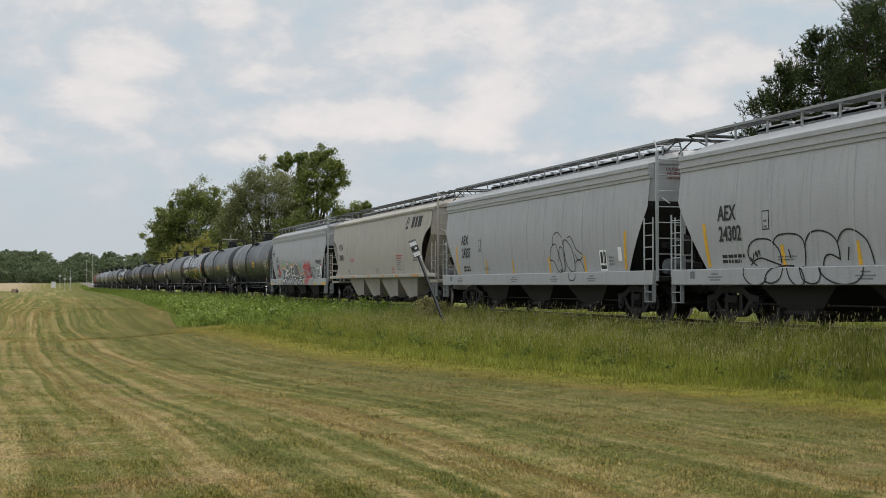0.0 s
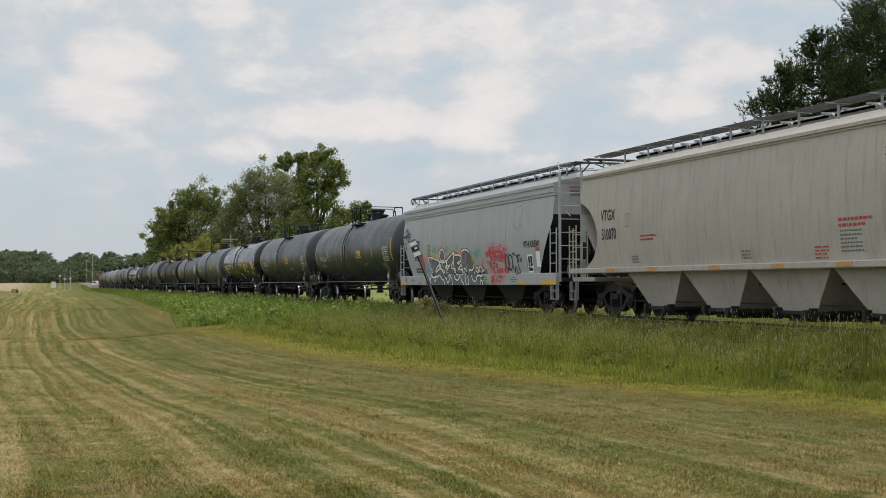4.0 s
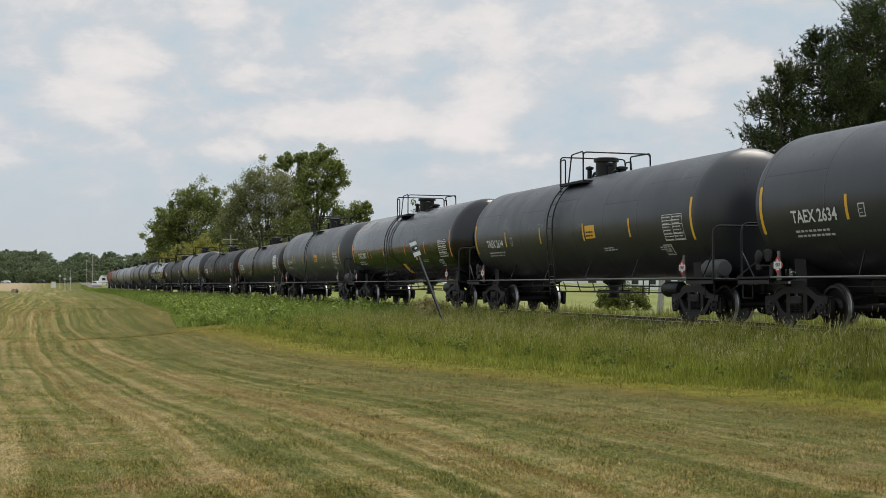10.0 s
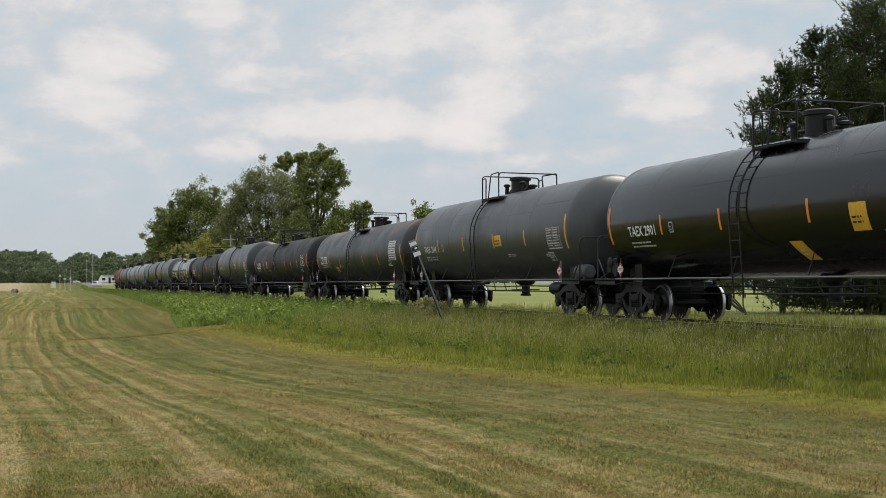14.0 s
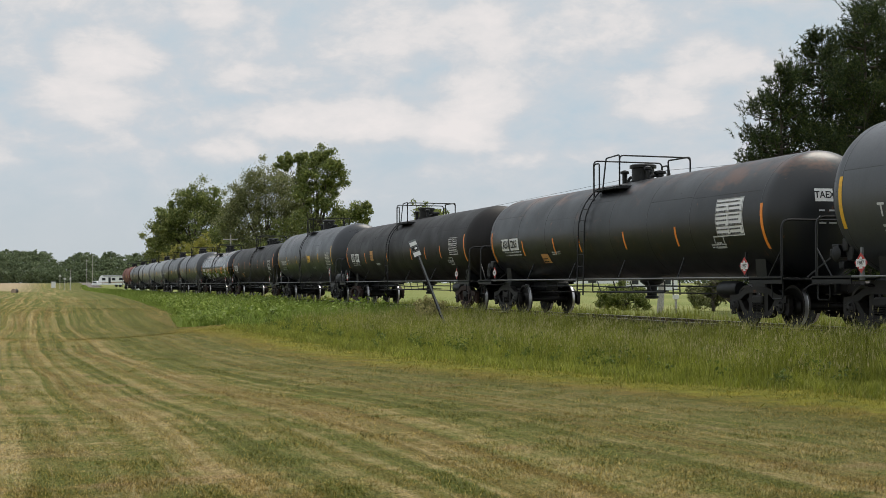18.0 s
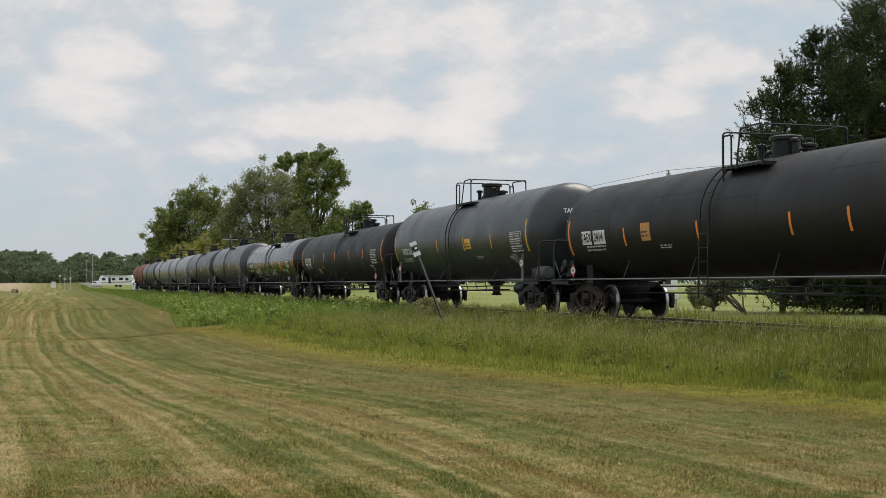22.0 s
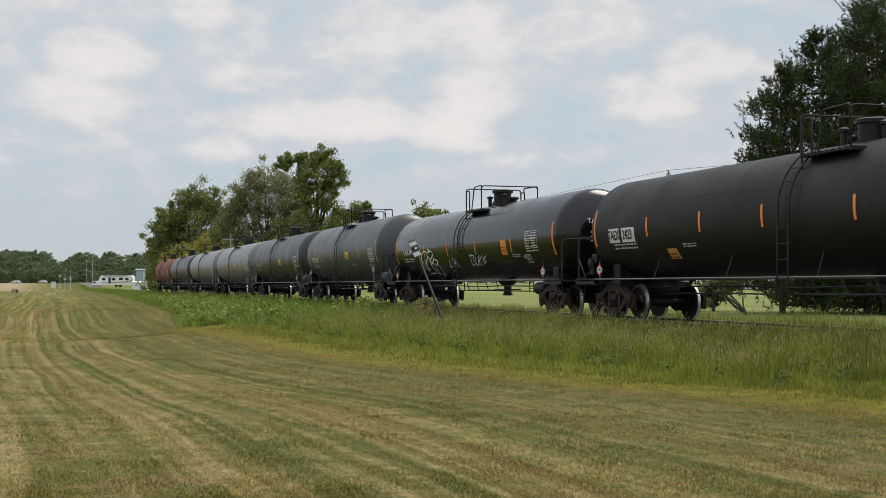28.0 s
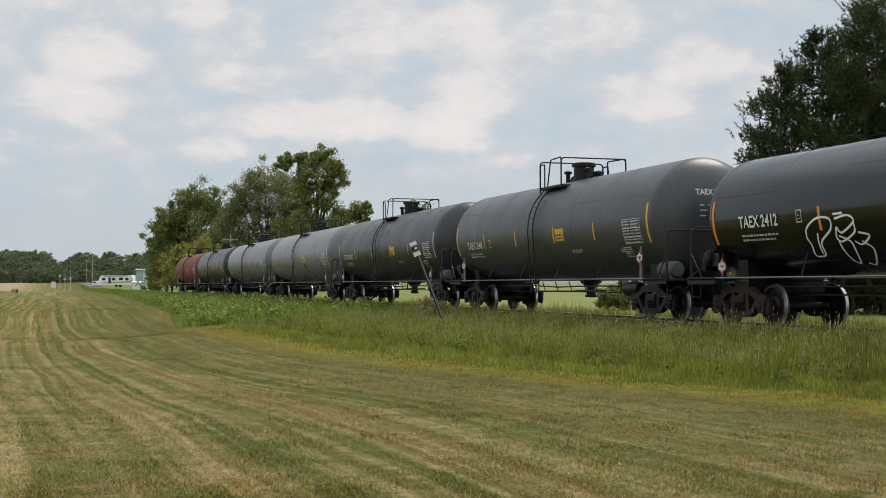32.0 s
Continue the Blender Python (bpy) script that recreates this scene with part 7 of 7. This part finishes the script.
for s, word, num, seed in ((side_a, "AEX", "24302", 1), (side_b, "AEX", "24337", 2), (side_d, "AEX", "24290", 3)):
    if s is not side_a:
        s.quad("number_patch", -5.72, 2.22, 1.15, 1.1, "patch_grey", "repainted patch behind the number", 0.004)
    s.text(word, -5.82, 2.45, 0.46, "black", 0.85, 0.018)
    s.text(num, -5.70, 2.00, 0.46, "black", 0.80, 0.018)
    s.quad("plate_mark", -4.3, 2.24, 0.26, 0.40, "black")
    s.quad("plate_mark", -4.3, 2.24, 0.21, 0.35, "hopper_grey", lift=0.008)
    s.bars(-4.3, 2.20, 0.12, 2, "black", 0.05, 0.12, lift=0.011, seed=seed)
    s.bars(-5.63, 1.49, 0.95, 2, "black", 0.07, 0.11, 4, seed=seed)
    for a in (-6.3, -1.0, 2.2, 4.8):
        s.put("small_print", [(a - 0.22, 1.0), (a + 0.22, 1.0), (a + 0.22, 1.03), (a - 0.22, 1.03), (a - 0.3, 1.06), (a + 0.3, 1.06), (a + 0.3, 1.09), (a - 0.3, 1.09), (a - 0.15, 1.13), (a + 0.15, 1.13), (a + 0.15, 1.16), (a - 0.15, 1.16)],
              [(0, 1, 2, 3), (4, 5, 6, 7), (8, 9, 10, 11)], "ink_grey", lift=0.006)
    o = 0.64 if s is side_d else 0.0
    s.quad("rating_table", 5.4 + o, 1.56, 0.42, 0.55, "spray_white")
    s.quad("rating_field", 5.32 + o, 1.63, 0.14, 0.30, "black", lift=0.008)
    s.quad("rating_field", 5.50 + o, 1.63, 0.14, 0.30, "black", lift=0.008)
    s.quad("rating_field", 5.4 + o, 1.38, 0.34, 0.10, "black", lift=0.008)
    s.bars(5.95, 1.6, 0.4, 3, "ink_grey", 0.05, 0.09, seed=seed)
    s.bars(-3.6, 1.46, 0.7, 2, "ink_grey", 0.03, 0.06, seed=seed)
    s.quad("sill_bracket", -7.3, 1.13, 0.20, 0.16, "ink_grey", lift=0.006)
for s in (side_a, side_b):
    s.quad("end_stripe", -6.75, 1.79, 0.14, 0.98, "yellow", "orange-yellow reflector stripe", lean=-0.12)
    s.quad("end_stripe", 6.75, 1.79, 0.14, 0.98, "yellow", "orange-yellow reflector stripe", lean=0.10)
    for a in (-3.75, -1.3, 1.7, 4.2):
        s.quad("stripe", a, 1.49, 0.12, 0.46, "yellow", "orange-yellow reflector stripe", lean=-0.08)
for a, w in ((-7.5, 0.75), (5.55, 0.62), (7.67, 1.1)):
    side_d.quad("sill_stripe", a, 0.98, w, 0.12, "yellow", "orange reflector strip on the sill", 0.006)
for a, w in ((-5.4, 0.4), (-2.6, 0.4), (2.3, 0.45)):
    side_d.quad("sill_stripe", a, 0.98, w, 0.10, "tan_decal", "", 0.006)
side_b.quad("label_paper", 6.42, 1.70, 0.22, 0.36, "spray_white", "torn white paper label")
side_d.quad("label_paper", 6.7, 1.70, 0.30, 0.50, "spray_white", "white paper label with a red head")
side_d.quad("label_head", 6.7, 1.98, 0.32, 0.10, "red", "", 0.008)
# beige hopper
side_c.text("VTGX", -6.5, 2.72, 0.40, "black", 0.8)
side_c.quad("plate_mark", -5.35, 2.55, 0.22, 0.34, "ink_grey")
side_c.quad("plate_mark", -5.35, 2.55, 0.18, 0.30, "hopper_beige", lift=0.008)
side_c.text("510070", -6.45, 2.22, 0.40, "black", 0.74)
side_c.bars(4.0, 2.10, 1.05, 2, "red", 0.055, 0.11, 8)
side_c.bars(3.85, 1.90, 0.7, 6, "ink_grey", 0.03, 0.075, 7)
side_c.bars(2.9, 1.62, 0.5, 4, "red", 0.03, 0.07, 2)
side_c.bars(-4.2, 2.1, 0.9, 2, "red", 0.04, 0.09, 8)
side_c.bars(-5.0, 1.6, 0.4, 3, "ink_grey", 0.04, 0.07, 3)
side_c.bars(0.2, 1.6, 0.4, 3, "ink_grey", 0.04, 0.07, 3)
side_c.bars(6.25, 2.2, 0.5, 4, "black", 0.06, 0.11, 3)
side_c.quad("label_paper", 7.0, 1.95, 0.36, 0.42, "spray_white", "white label with a red head")
side_c.quad("label_head", 7.0, 2.12, 0.42, 0.08, "red", "", 0.008)
for a, w in ((-6.33, 0.55), (-3.95, 0.5), (-1.03, 0.45), (1.48, 0.45), (3.68, 0.45), (6.35, 0.95)):
    side_c.quad("sill_stripe", a, 1.29, w, 0.085, "dull_orange", "orange reflector strip on the sill", 0.006)


# ---- beside the track and far off ----
def ray_spot(across, away):
    """A place on the ground by metres across and away from the camera's line of sight."""
    x, y = away * 0.3062 + across * 0.952, away * 0.952 - across * 0.3062
    return x, y, float(ground_z(x, y))


# leaning marker post with reflectors
bx, by, bz = ray_spot(0.16, 39.0)
marker = thing("marker_post", "leaning dark steel marker post with white reflectors in tall grass", "marker post", at=(bx, by, bz))
tip = Vector((-1.10 * 0.952, 1.10 * 0.306, 2.18 - bz))
part("post", Geo().tube([(0, 0, -0.1), tuple(tip)], 0.1, flat=(0.042, 0.02)), "under_black", marker, smooth=False)
part("flange", Geo().tube([(0.03, -0.045, -0.1), (tip.x + 0.03, tip.y - 0.045, tip.z)], 0.1, flat=(0.008, 0.03)), "ink_grey", marker, smooth=False)
d = tip.normalized()
w = Vector((0.952, -0.306, 0)) - d * Vector((0.952, -0.306, 0)).dot(d)
w.normalize()
n = w.cross(d)
n = n if n.y < 0 else -n


def tilted(u0, u1, v0, v1, lift):
    c = [tip + d * b + w * a + n * (lift + t) for t in (0, 0.012) for a, b in ((u0, v0), (u1, v0), (u1, v1), (u0, v1))]
    return Geo().add([tuple(p) for p in c], [(0, 1, 2, 3), (7, 6, 5, 4)] + [(i, i + 4, (i + 1) % 4 + 4, (i + 1) % 4) for i in range(4)])


part("plate", tilted(-0.11, 0.13, -0.42, 0.12, 0.03), "ink_grey", marker, smooth=False)
part("reflector", tilted(-0.10, 0.12, -0.06, 0.06, 0.045), "spray_white", marker, "white reflector panel", smooth=False)
part("reflector", tilted(-0.10, 0.12, -0.40, -0.27, 0.045), "spray_white", marker, "white reflector panel", smooth=False)
part("dark_band", tilted(-0.09, 0.11, -0.22, -0.11, 0.045), "black", marker, smooth=False)
part("reflector", tilted(0.0, 0.08, -0.19, -0.13, 0.058), "spray_white", marker, smooth=False)


def utility_pole(foot, height, lean=(0, 0), arm=1.2):
    p = thing("utility_pole", "weathered wooden utility pole with a cross-arm", "utility pole", "poles along the line", at=foot)
    part("shaft", Geo().tube([(0, 0, -0.2), (lean[0], lean[1], height)], [0.16, 0.10], 10), "pole_wood", p)
    part("cross_arm", Geo().block((lean[0] - arm * 0.9, lean[1] - 0.05, height - 0.75), (lean[0] + arm * 0.9, lean[1] + 0.05, height - 0.63), 0.015), "pole_wood", p)
    for s in (-0.8, 0.8, 0.0):
        z = height - 0.63 if s else height
        part("insulator", Geo().lathe([(0.03, z), (0.05, z + 0.05), (0.03, z + 0.1), (0.05, z + 0.13), (0.01, z + 0.17)], 8, "z", (lean[0] + s * arm, lean[1], 0)), "ink_grey", p)
    return Vector(foot) + Vector((lean[0], lean[1], height + 0.15))


tops = [utility_pole(ray_spot(30, 28), 7.0), utility_pole(ray_spot(10.0, 58), 6.6, (0.45, -0.1)), utility_pole(ray_spot(-30.5, 180), 8.6)]
for dx in (-0.5, 0.0, 0.5):
    pts = []
    for a, b in zip(tops[:3], tops[1:3]):
        for i in range(13):
            t = i / 12
            p = a.lerp(b, t)
            pts.append((p.x + dx, p.y, p.z - 0.6 * math.sin(math.pi * t) * (b - a).length / 60 - (0 if dx == 0 else 0.6)))
    thing("power_line", "thin dark overhead power line between poles", "wire", "wires", geo=Geo().tube(pts, 0.008, 4), material="under_black")
for a, w_, h in ((-176, 630, 14.2), (-186, 655, 12.6), (-190, 640, 7.0)):
    utility_pole(ray_spot(a, w_), h)

# small marker in the field
m = thing("field_marker", "short wooden post with a pale cap in the field", "post", at=ray_spot(11.5, 62))
part("post", Geo().block((-0.05, -0.05, -0.1), (0.05, 0.05, 0.75), 0.01), "pole_wood", m)
part("cap", Geo().block((-0.14, -0.1, 0.72), (0.14, 0.1, 0.95), 0.02), "white", m)


def house(at, w, dp, h, roof_h, wall, roof, turn, windows, label, name="house"):
    b = thing(name, label, "building", at=at)
    b.rotation_euler = (0, 0, turn)
    part("wall", Geo().box((-w / 2, -dp / 2, -0.5), (w / 2, dp / 2, h)), wall, b, smooth=False)
    e = 0.35
    g = Geo().add([(-w / 2 - e, -dp / 2 - e, h), (w / 2 + e, -dp / 2 - e, h), (w / 2 + e, dp / 2 + e, h), (-w / 2 - e, dp / 2 + e, h), (-w / 2 - e, 0, h + roof_h), (w / 2 + e, 0, h + roof_h)],
                  [(0, 1, 5, 4), (2, 3, 4, 5), (0, 4, 3), (1, 2, 5), (3, 2, 1, 0)])
    part("roof", g, roof, b, smooth=False)
    for x, z, ww, hh in windows:
        f = part("window", Geo().box((x - ww / 2 - 0.08, -dp / 2 - 0.05, z - hh / 2 - 0.08), (x + ww / 2 + 0.08, -dp / 2 + 0.02, z + hh / 2 + 0.08)), "white", b, smooth=False)
        part("pane", Geo().box((x - ww / 2, -dp / 2 - 0.07, z - hh / 2), (x + ww / 2, -dp / 2 - 0.04, z + hh / 2)), "dark_glass", f, smooth=False)


TURN = radians(-17.83)
house(ray_spot(44, 400), 30, 10, 3.4, 2.2, "siding", "roofing", TURN, [(-10, 1.6, 1.2, 1.2), (-4, 1.6, 1.2, 1.2), (3, 1.4, 2.6, 2.4), (9, 1.6, 1.2, 1.2)], "long low white farm building across the field")
house(ray_spot(33.5, 205), 8.5, 6, 3.0, 2.0, "siding", "roofing", TURN, [(-2.6, 1.5, 1.1, 1.2), (0.2, 1.5, 1.1, 1.2), (2.6, 1.5, 1.1, 1.2)], "white house with dark windows behind the bush")
house(ray_spot(58, 225), 9, 6, 2.8, 1.8, "siding", "roofing", TURN, [(-2.6, 1.5, 1.1, 1.2), (1.6, 1.5, 1.1, 1.2)], "white house partly hidden by trees")
house(ray_spot(-83.1, 345), 2.0, 2.5, 5.4, 0.3, "blue_grey", "blue_grey", TURN, [], "tall narrow blue-grey shed beside the grove", "shed")
house(ray_spot(-80.6, 335), 4.0, 3.0, 2.0, 0.3, "siding", "siding", TURN, [], "low white shed beside the grove", "shed")
house(ray_spot(-72.0, 328), 3.6, 2.0, 1.7, 0.2, "siding", "siding", TURN, [(-0.6, 1.0, 1.0, 0.6)], "white parked van seen past the trees", "parked_van")

# camper trailer
rv = thing("camper_trailer", "long white camper trailer with dark windows and tan stripes", "camper", at=ray_spot(-104.0, 400))
rv.scale = (1.25, 1.25, 1.25)
rv.rotation_euler = (0, 0, TURN)
g = Geo()
prof = [(-4.3, 0.6), (-4.5, 1.2), (-3.9, 2.8), (-3.5, 3.0), (3.9, 3.0), (4.4, 2.6), (4.5, 0.6)]
g.add([(x, y, z) for y in (-1.2, 1.2) for x, z in prof], [tuple(range(7)), tuple(range(13, 6, -1))] + [(i, (i + 1) % 7, (i + 1) % 7 + 7, i + 7) for i in range(7)])
part("body", g, "siding", rv, smooth=False)
for x, w_, z, h in ((-3.0, 0.9, 2.0, 0.6), (-1.5, 0.6, 1.7, 1.5), (-0.5, 0.9, 2.0, 0.6), (1.4, 1.0, 2.1, 0.6), (2.9, 0.8, 2.0, 0.6)):
    part("window", Geo().box((x - w_ / 2, -1.24, z - h / 2), (x + w_ / 2, -1.19, z + h / 2)), "dark_glass", rv, smooth=False)
part("stripe", Geo().add([(-4.0, -1.215, 1.0), (4.0, -1.215, 1.2), (4.3, -1.215, 1.9), (3.4, -1.215, 1.5), (-4.0, -1.215, 1.15)], [(0, 1, 2, 3, 4)]), "tan_decal", rv, smooth=False)
part("awning", Geo().tube([(-3.2, -1.3, 2.85), (3.0, -1.3, 2.85)], 0.1, 8), "ink_grey", rv)
for x in (0.2, 1.2):
    part("wheel", Geo().lathe([(0.02, -1.2), (0.36, -1.19), (0.36, -0.98), (0.02, -0.97)], 14, "y", (x, 0, 0.36)), "under_black", rv)

# pickup-like white box van beside the camper, crossing signals, low dark mound
van = thing("parked_truck", "white parked pickup beside the camper", "truck", at=ray_spot(-110.0, 398))
van.rotation_euler = (0, 0, TURN)
part("body", Geo().block((-1.2, -0.9, 0.4), (1.9, 0.9, 1.1), 0.1), "siding", van)
part("cab", Geo().block((-1.0, -0.85, 1.1), (0.5, 0.85, 1.8), 0.15), "siding", van)
part("window", Geo().box((-0.8, -0.88, 1.2), (0.3, -0.84, 1.6)), "dark_glass", van)
for a, w_, h in ((-110, 365, 3.6), (-107.5, 362, 3.8), (-116, 380, 4.4)):
    s = thing("crossing_signal", "pale railway crossing signal mast with crossbuck", "signal", "signals at the road", at=ray_spot(a, w_))
    part("mast", Geo().tube([(0, 0, -0.2), (0, 0, h)], 0.07, 8), "faded_white", s)
    part("crossbuck", Geo().tube([(-0.4, -0.1, h - 0.75), (0.4, -0.1, h - 0.2)], 0.1, flat=(0.02, 0.07)), "white", s)
    part("crossbuck", Geo().tube([(0.4, -0.12, h - 0.75), (-0.4, -0.12, h - 0.2)], 0.1, flat=(0.02, 0.07)), "white", s)
    for x in (-0.45, 0.45):
        part("lamp_hood", Geo().lathe([(0.05, -0.1), (0.2, -0.14), (0.2, 0.1), (0.05, 0.1)], 12, "y", (x, -0.1, h - 1.4)), "black", s)
cab = thing("signal_cabinet", "pale grey metal signal cabinet at the crossing", "cabinet", at=ray_spot(-119.5, 385))
part("body", Geo().block((-0.6, -0.5, 0), (0.6, 0.5, 1.9), 0.05), "white", cab)
part("roof", Geo().block((-0.7, -0.6, 1.9), (0.7, 0.6, 2.0), 0.04), "ink_grey", cab)
bale = thing("drain_pipe", "dark drain pipe end on bare soil in the field", "pipe", at=ray_spot(-66.5, 195))
bale.rotation_euler = (0, 0, TURN)
part("pipe", Geo().lathe([(0.25, -0.6), (0.36, -0.6), (0.36, 0.6), (0.25, 0.6)], 18, "y", (0, 0, 0.2)), "under_black", bale)
part("rim", Geo().lathe([(0.33, -0.64), (0.40, -0.64), (0.40, -0.55), (0.33, -0.55)], 18, "y", (0, 0, 0.2)), "tan_decal", bale)

# the road behind the fields, and what drives on it
ROAD_AWAY = 650.0
M["asphalt"] = plain("asphalt", (0.06, 0.06, 0.06), 0.9, 0.0, 0.2, 2.0)
rd = Geo()
for i in range(80):
    for a in (-1000 + 25 * i,):
        q = [ray_spot(a + da, ROAD_AWAY + dw) for da, dw in ((0, -4), (25, -4), (25, 4), (0, 4))]
        rd.add([(p[0], p[1], p[2] + 0.06) for p in q], [(0, 1, 2, 3)])
thing("road", "distant grey asphalt road across the fields", "road", kind="structure", geo=rd, material="asphalt", smooth=False)


def far_car(color, label):
    M.setdefault(color, plain(color, {"car_red": (0.35, 0.06, 0.04), "car_dark": (0.05, 0.05, 0.06)}.get(color, (0.75, 0.75, 0.75)), 0.3))
    c = thing("car", label, "car", "traffic on the far road")
    g, n = Geo(), 10
    p = [(-2.2, 0.35), (-2.25, 0.85), (-1.9, 0.98), (-1.3, 1.42), (0.5, 1.46), (1.15, 1.02), (2.1, 0.88), (2.25, 0.6), (2.2, 0.35), (0, 0.3)]
    g.add([(x, y, z) for y in (-0.88, 0.88) for x, z in p], [tuple(range(n)), tuple(range(2 * n - 1, n - 1, -1))] + [(i, (i + 1) % n, (i + 1) % n + n, i + n) for i in range(n)])
    part("body", g, color, c)
    part("window", Geo().add([(x, -0.895, z) for x, z in ((-1.5, 0.98), (0.9, 1.0), (0.4, 1.36), (-1.15, 1.34))], [(0, 1, 2, 3)]), "dark_glass", c, smooth=False)
    for x in (-1.4, 1.4):
        for y in (-0.8, 0.8):
            part("wheel", Geo().lathe([(0.02, y - 0.1), (0.33, y - 0.1), (0.33, y + 0.1), (0.02, y + 0.1)], 14, "y", (x, 0, 0.33)), "under_black", c)
    return c


semi = thing("semi_truck", "white box trailer behind a dark road tractor", "truck", "traffic on the far road")
part("trailer", Geo().block((-8.0, -1.3, 1.1), (8.0, 1.3, 4.0), 0.05), "siding", semi)
part("cab", Geo().block((8.8, -1.2, 0.6), (11.2, 1.2, 3.3), 0.2), "black", semi)
part("bonnet", Geo().block((11.2, -1.0, 0.6), (12.8, 1.0, 1.9), 0.2), "black", semi)
part("chassis", Geo().block((-7.8, -0.5, 0.7), (9.0, 0.5, 1.1), 0.05), "under_black", semi)
for x in (-6.8, -5.5, 7.4, 8.6, 11.8):
    part("wheel", Geo().lathe([(0.05, -1.25), (0.5, -1.25), (0.5, 1.25), (0.05, 1.25)], 14, "y", (x, 0, 0.5)), "under_black", semi)
# vehicle, place across the view at the start, metres each second
TRAFFIC = [
    (semi, -963.5, 25.2, 1.8), (far_car("car_white", "white car on the far road"), 520.0, -26.5, -1.8), (far_car("car_white", "white car on the far road"), 548.0, -27.0, -1.8),
    (far_car("car_red", "red car on the far road"), -296.0, 13.0, 1.8), (far_car("car_white", "white car on the far road"), -112.0, -11.5, -1.8),
    (far_car("car_dark", "dark car on the far road"), -73.0, -13.6, -1.8), (far_car("car_white", "pale car on the far road"), -372.0, 13.0, 1.8),
]


# ---- what moves ----
def run(t):
    """How far the train has rolled: it slows a little."""
    return 7.76473 * t - 0.032066 * t * t + 0.00027733 * t ** 3


def motions():
    times = [0.0, 0.5] + [float(i) for i in range(1, 32)] + [31.5, 32.0]
    for car, y, _ in train:
        walk(car, [(t, pose(TRACK_X, y - run(t), 0)) for t in times])
    # wheels roll without slip; all that sit alike in their bogie share one course
    turns = [i / 15 for i in range(481)]
    for end in (0, 1):
        first = wheelsets[end]
        p = first.location.copy()
        walk(first, [(t, pose(*p, math.degrees(run(t) / 0.457))) for t in turns])
        for w in wheelsets[end + 2::2]:
            w.rotation_mode = "QUATERNION"
            w.animation_data_create()
            w.animation_data.action = first.animation_data.action
            w.animation_data.action_slot = first.animation_data.action_slot
    for car, across, pace, lane in TRAFFIC:
        rows = []
        for t in (0.0, 8.0, 16.0, 24.0, 32.0):
            x, y, z = ray_spot(across + pace * t, ROAD_AWAY - lane)
            rows.append((t, pose(x, y, z + 0.01, 0, 0, -17.83 + (0 if pace > 0 else 180))))
        walk(car, rows)
    # the clouds drift
    walk(backdrop, [(0.0, pose(*EYE)), (16.0, pose(*EYE, 0, 0, 0.62)), (32.0, pose(*EYE, 0, 0, 1.24))])


motions()
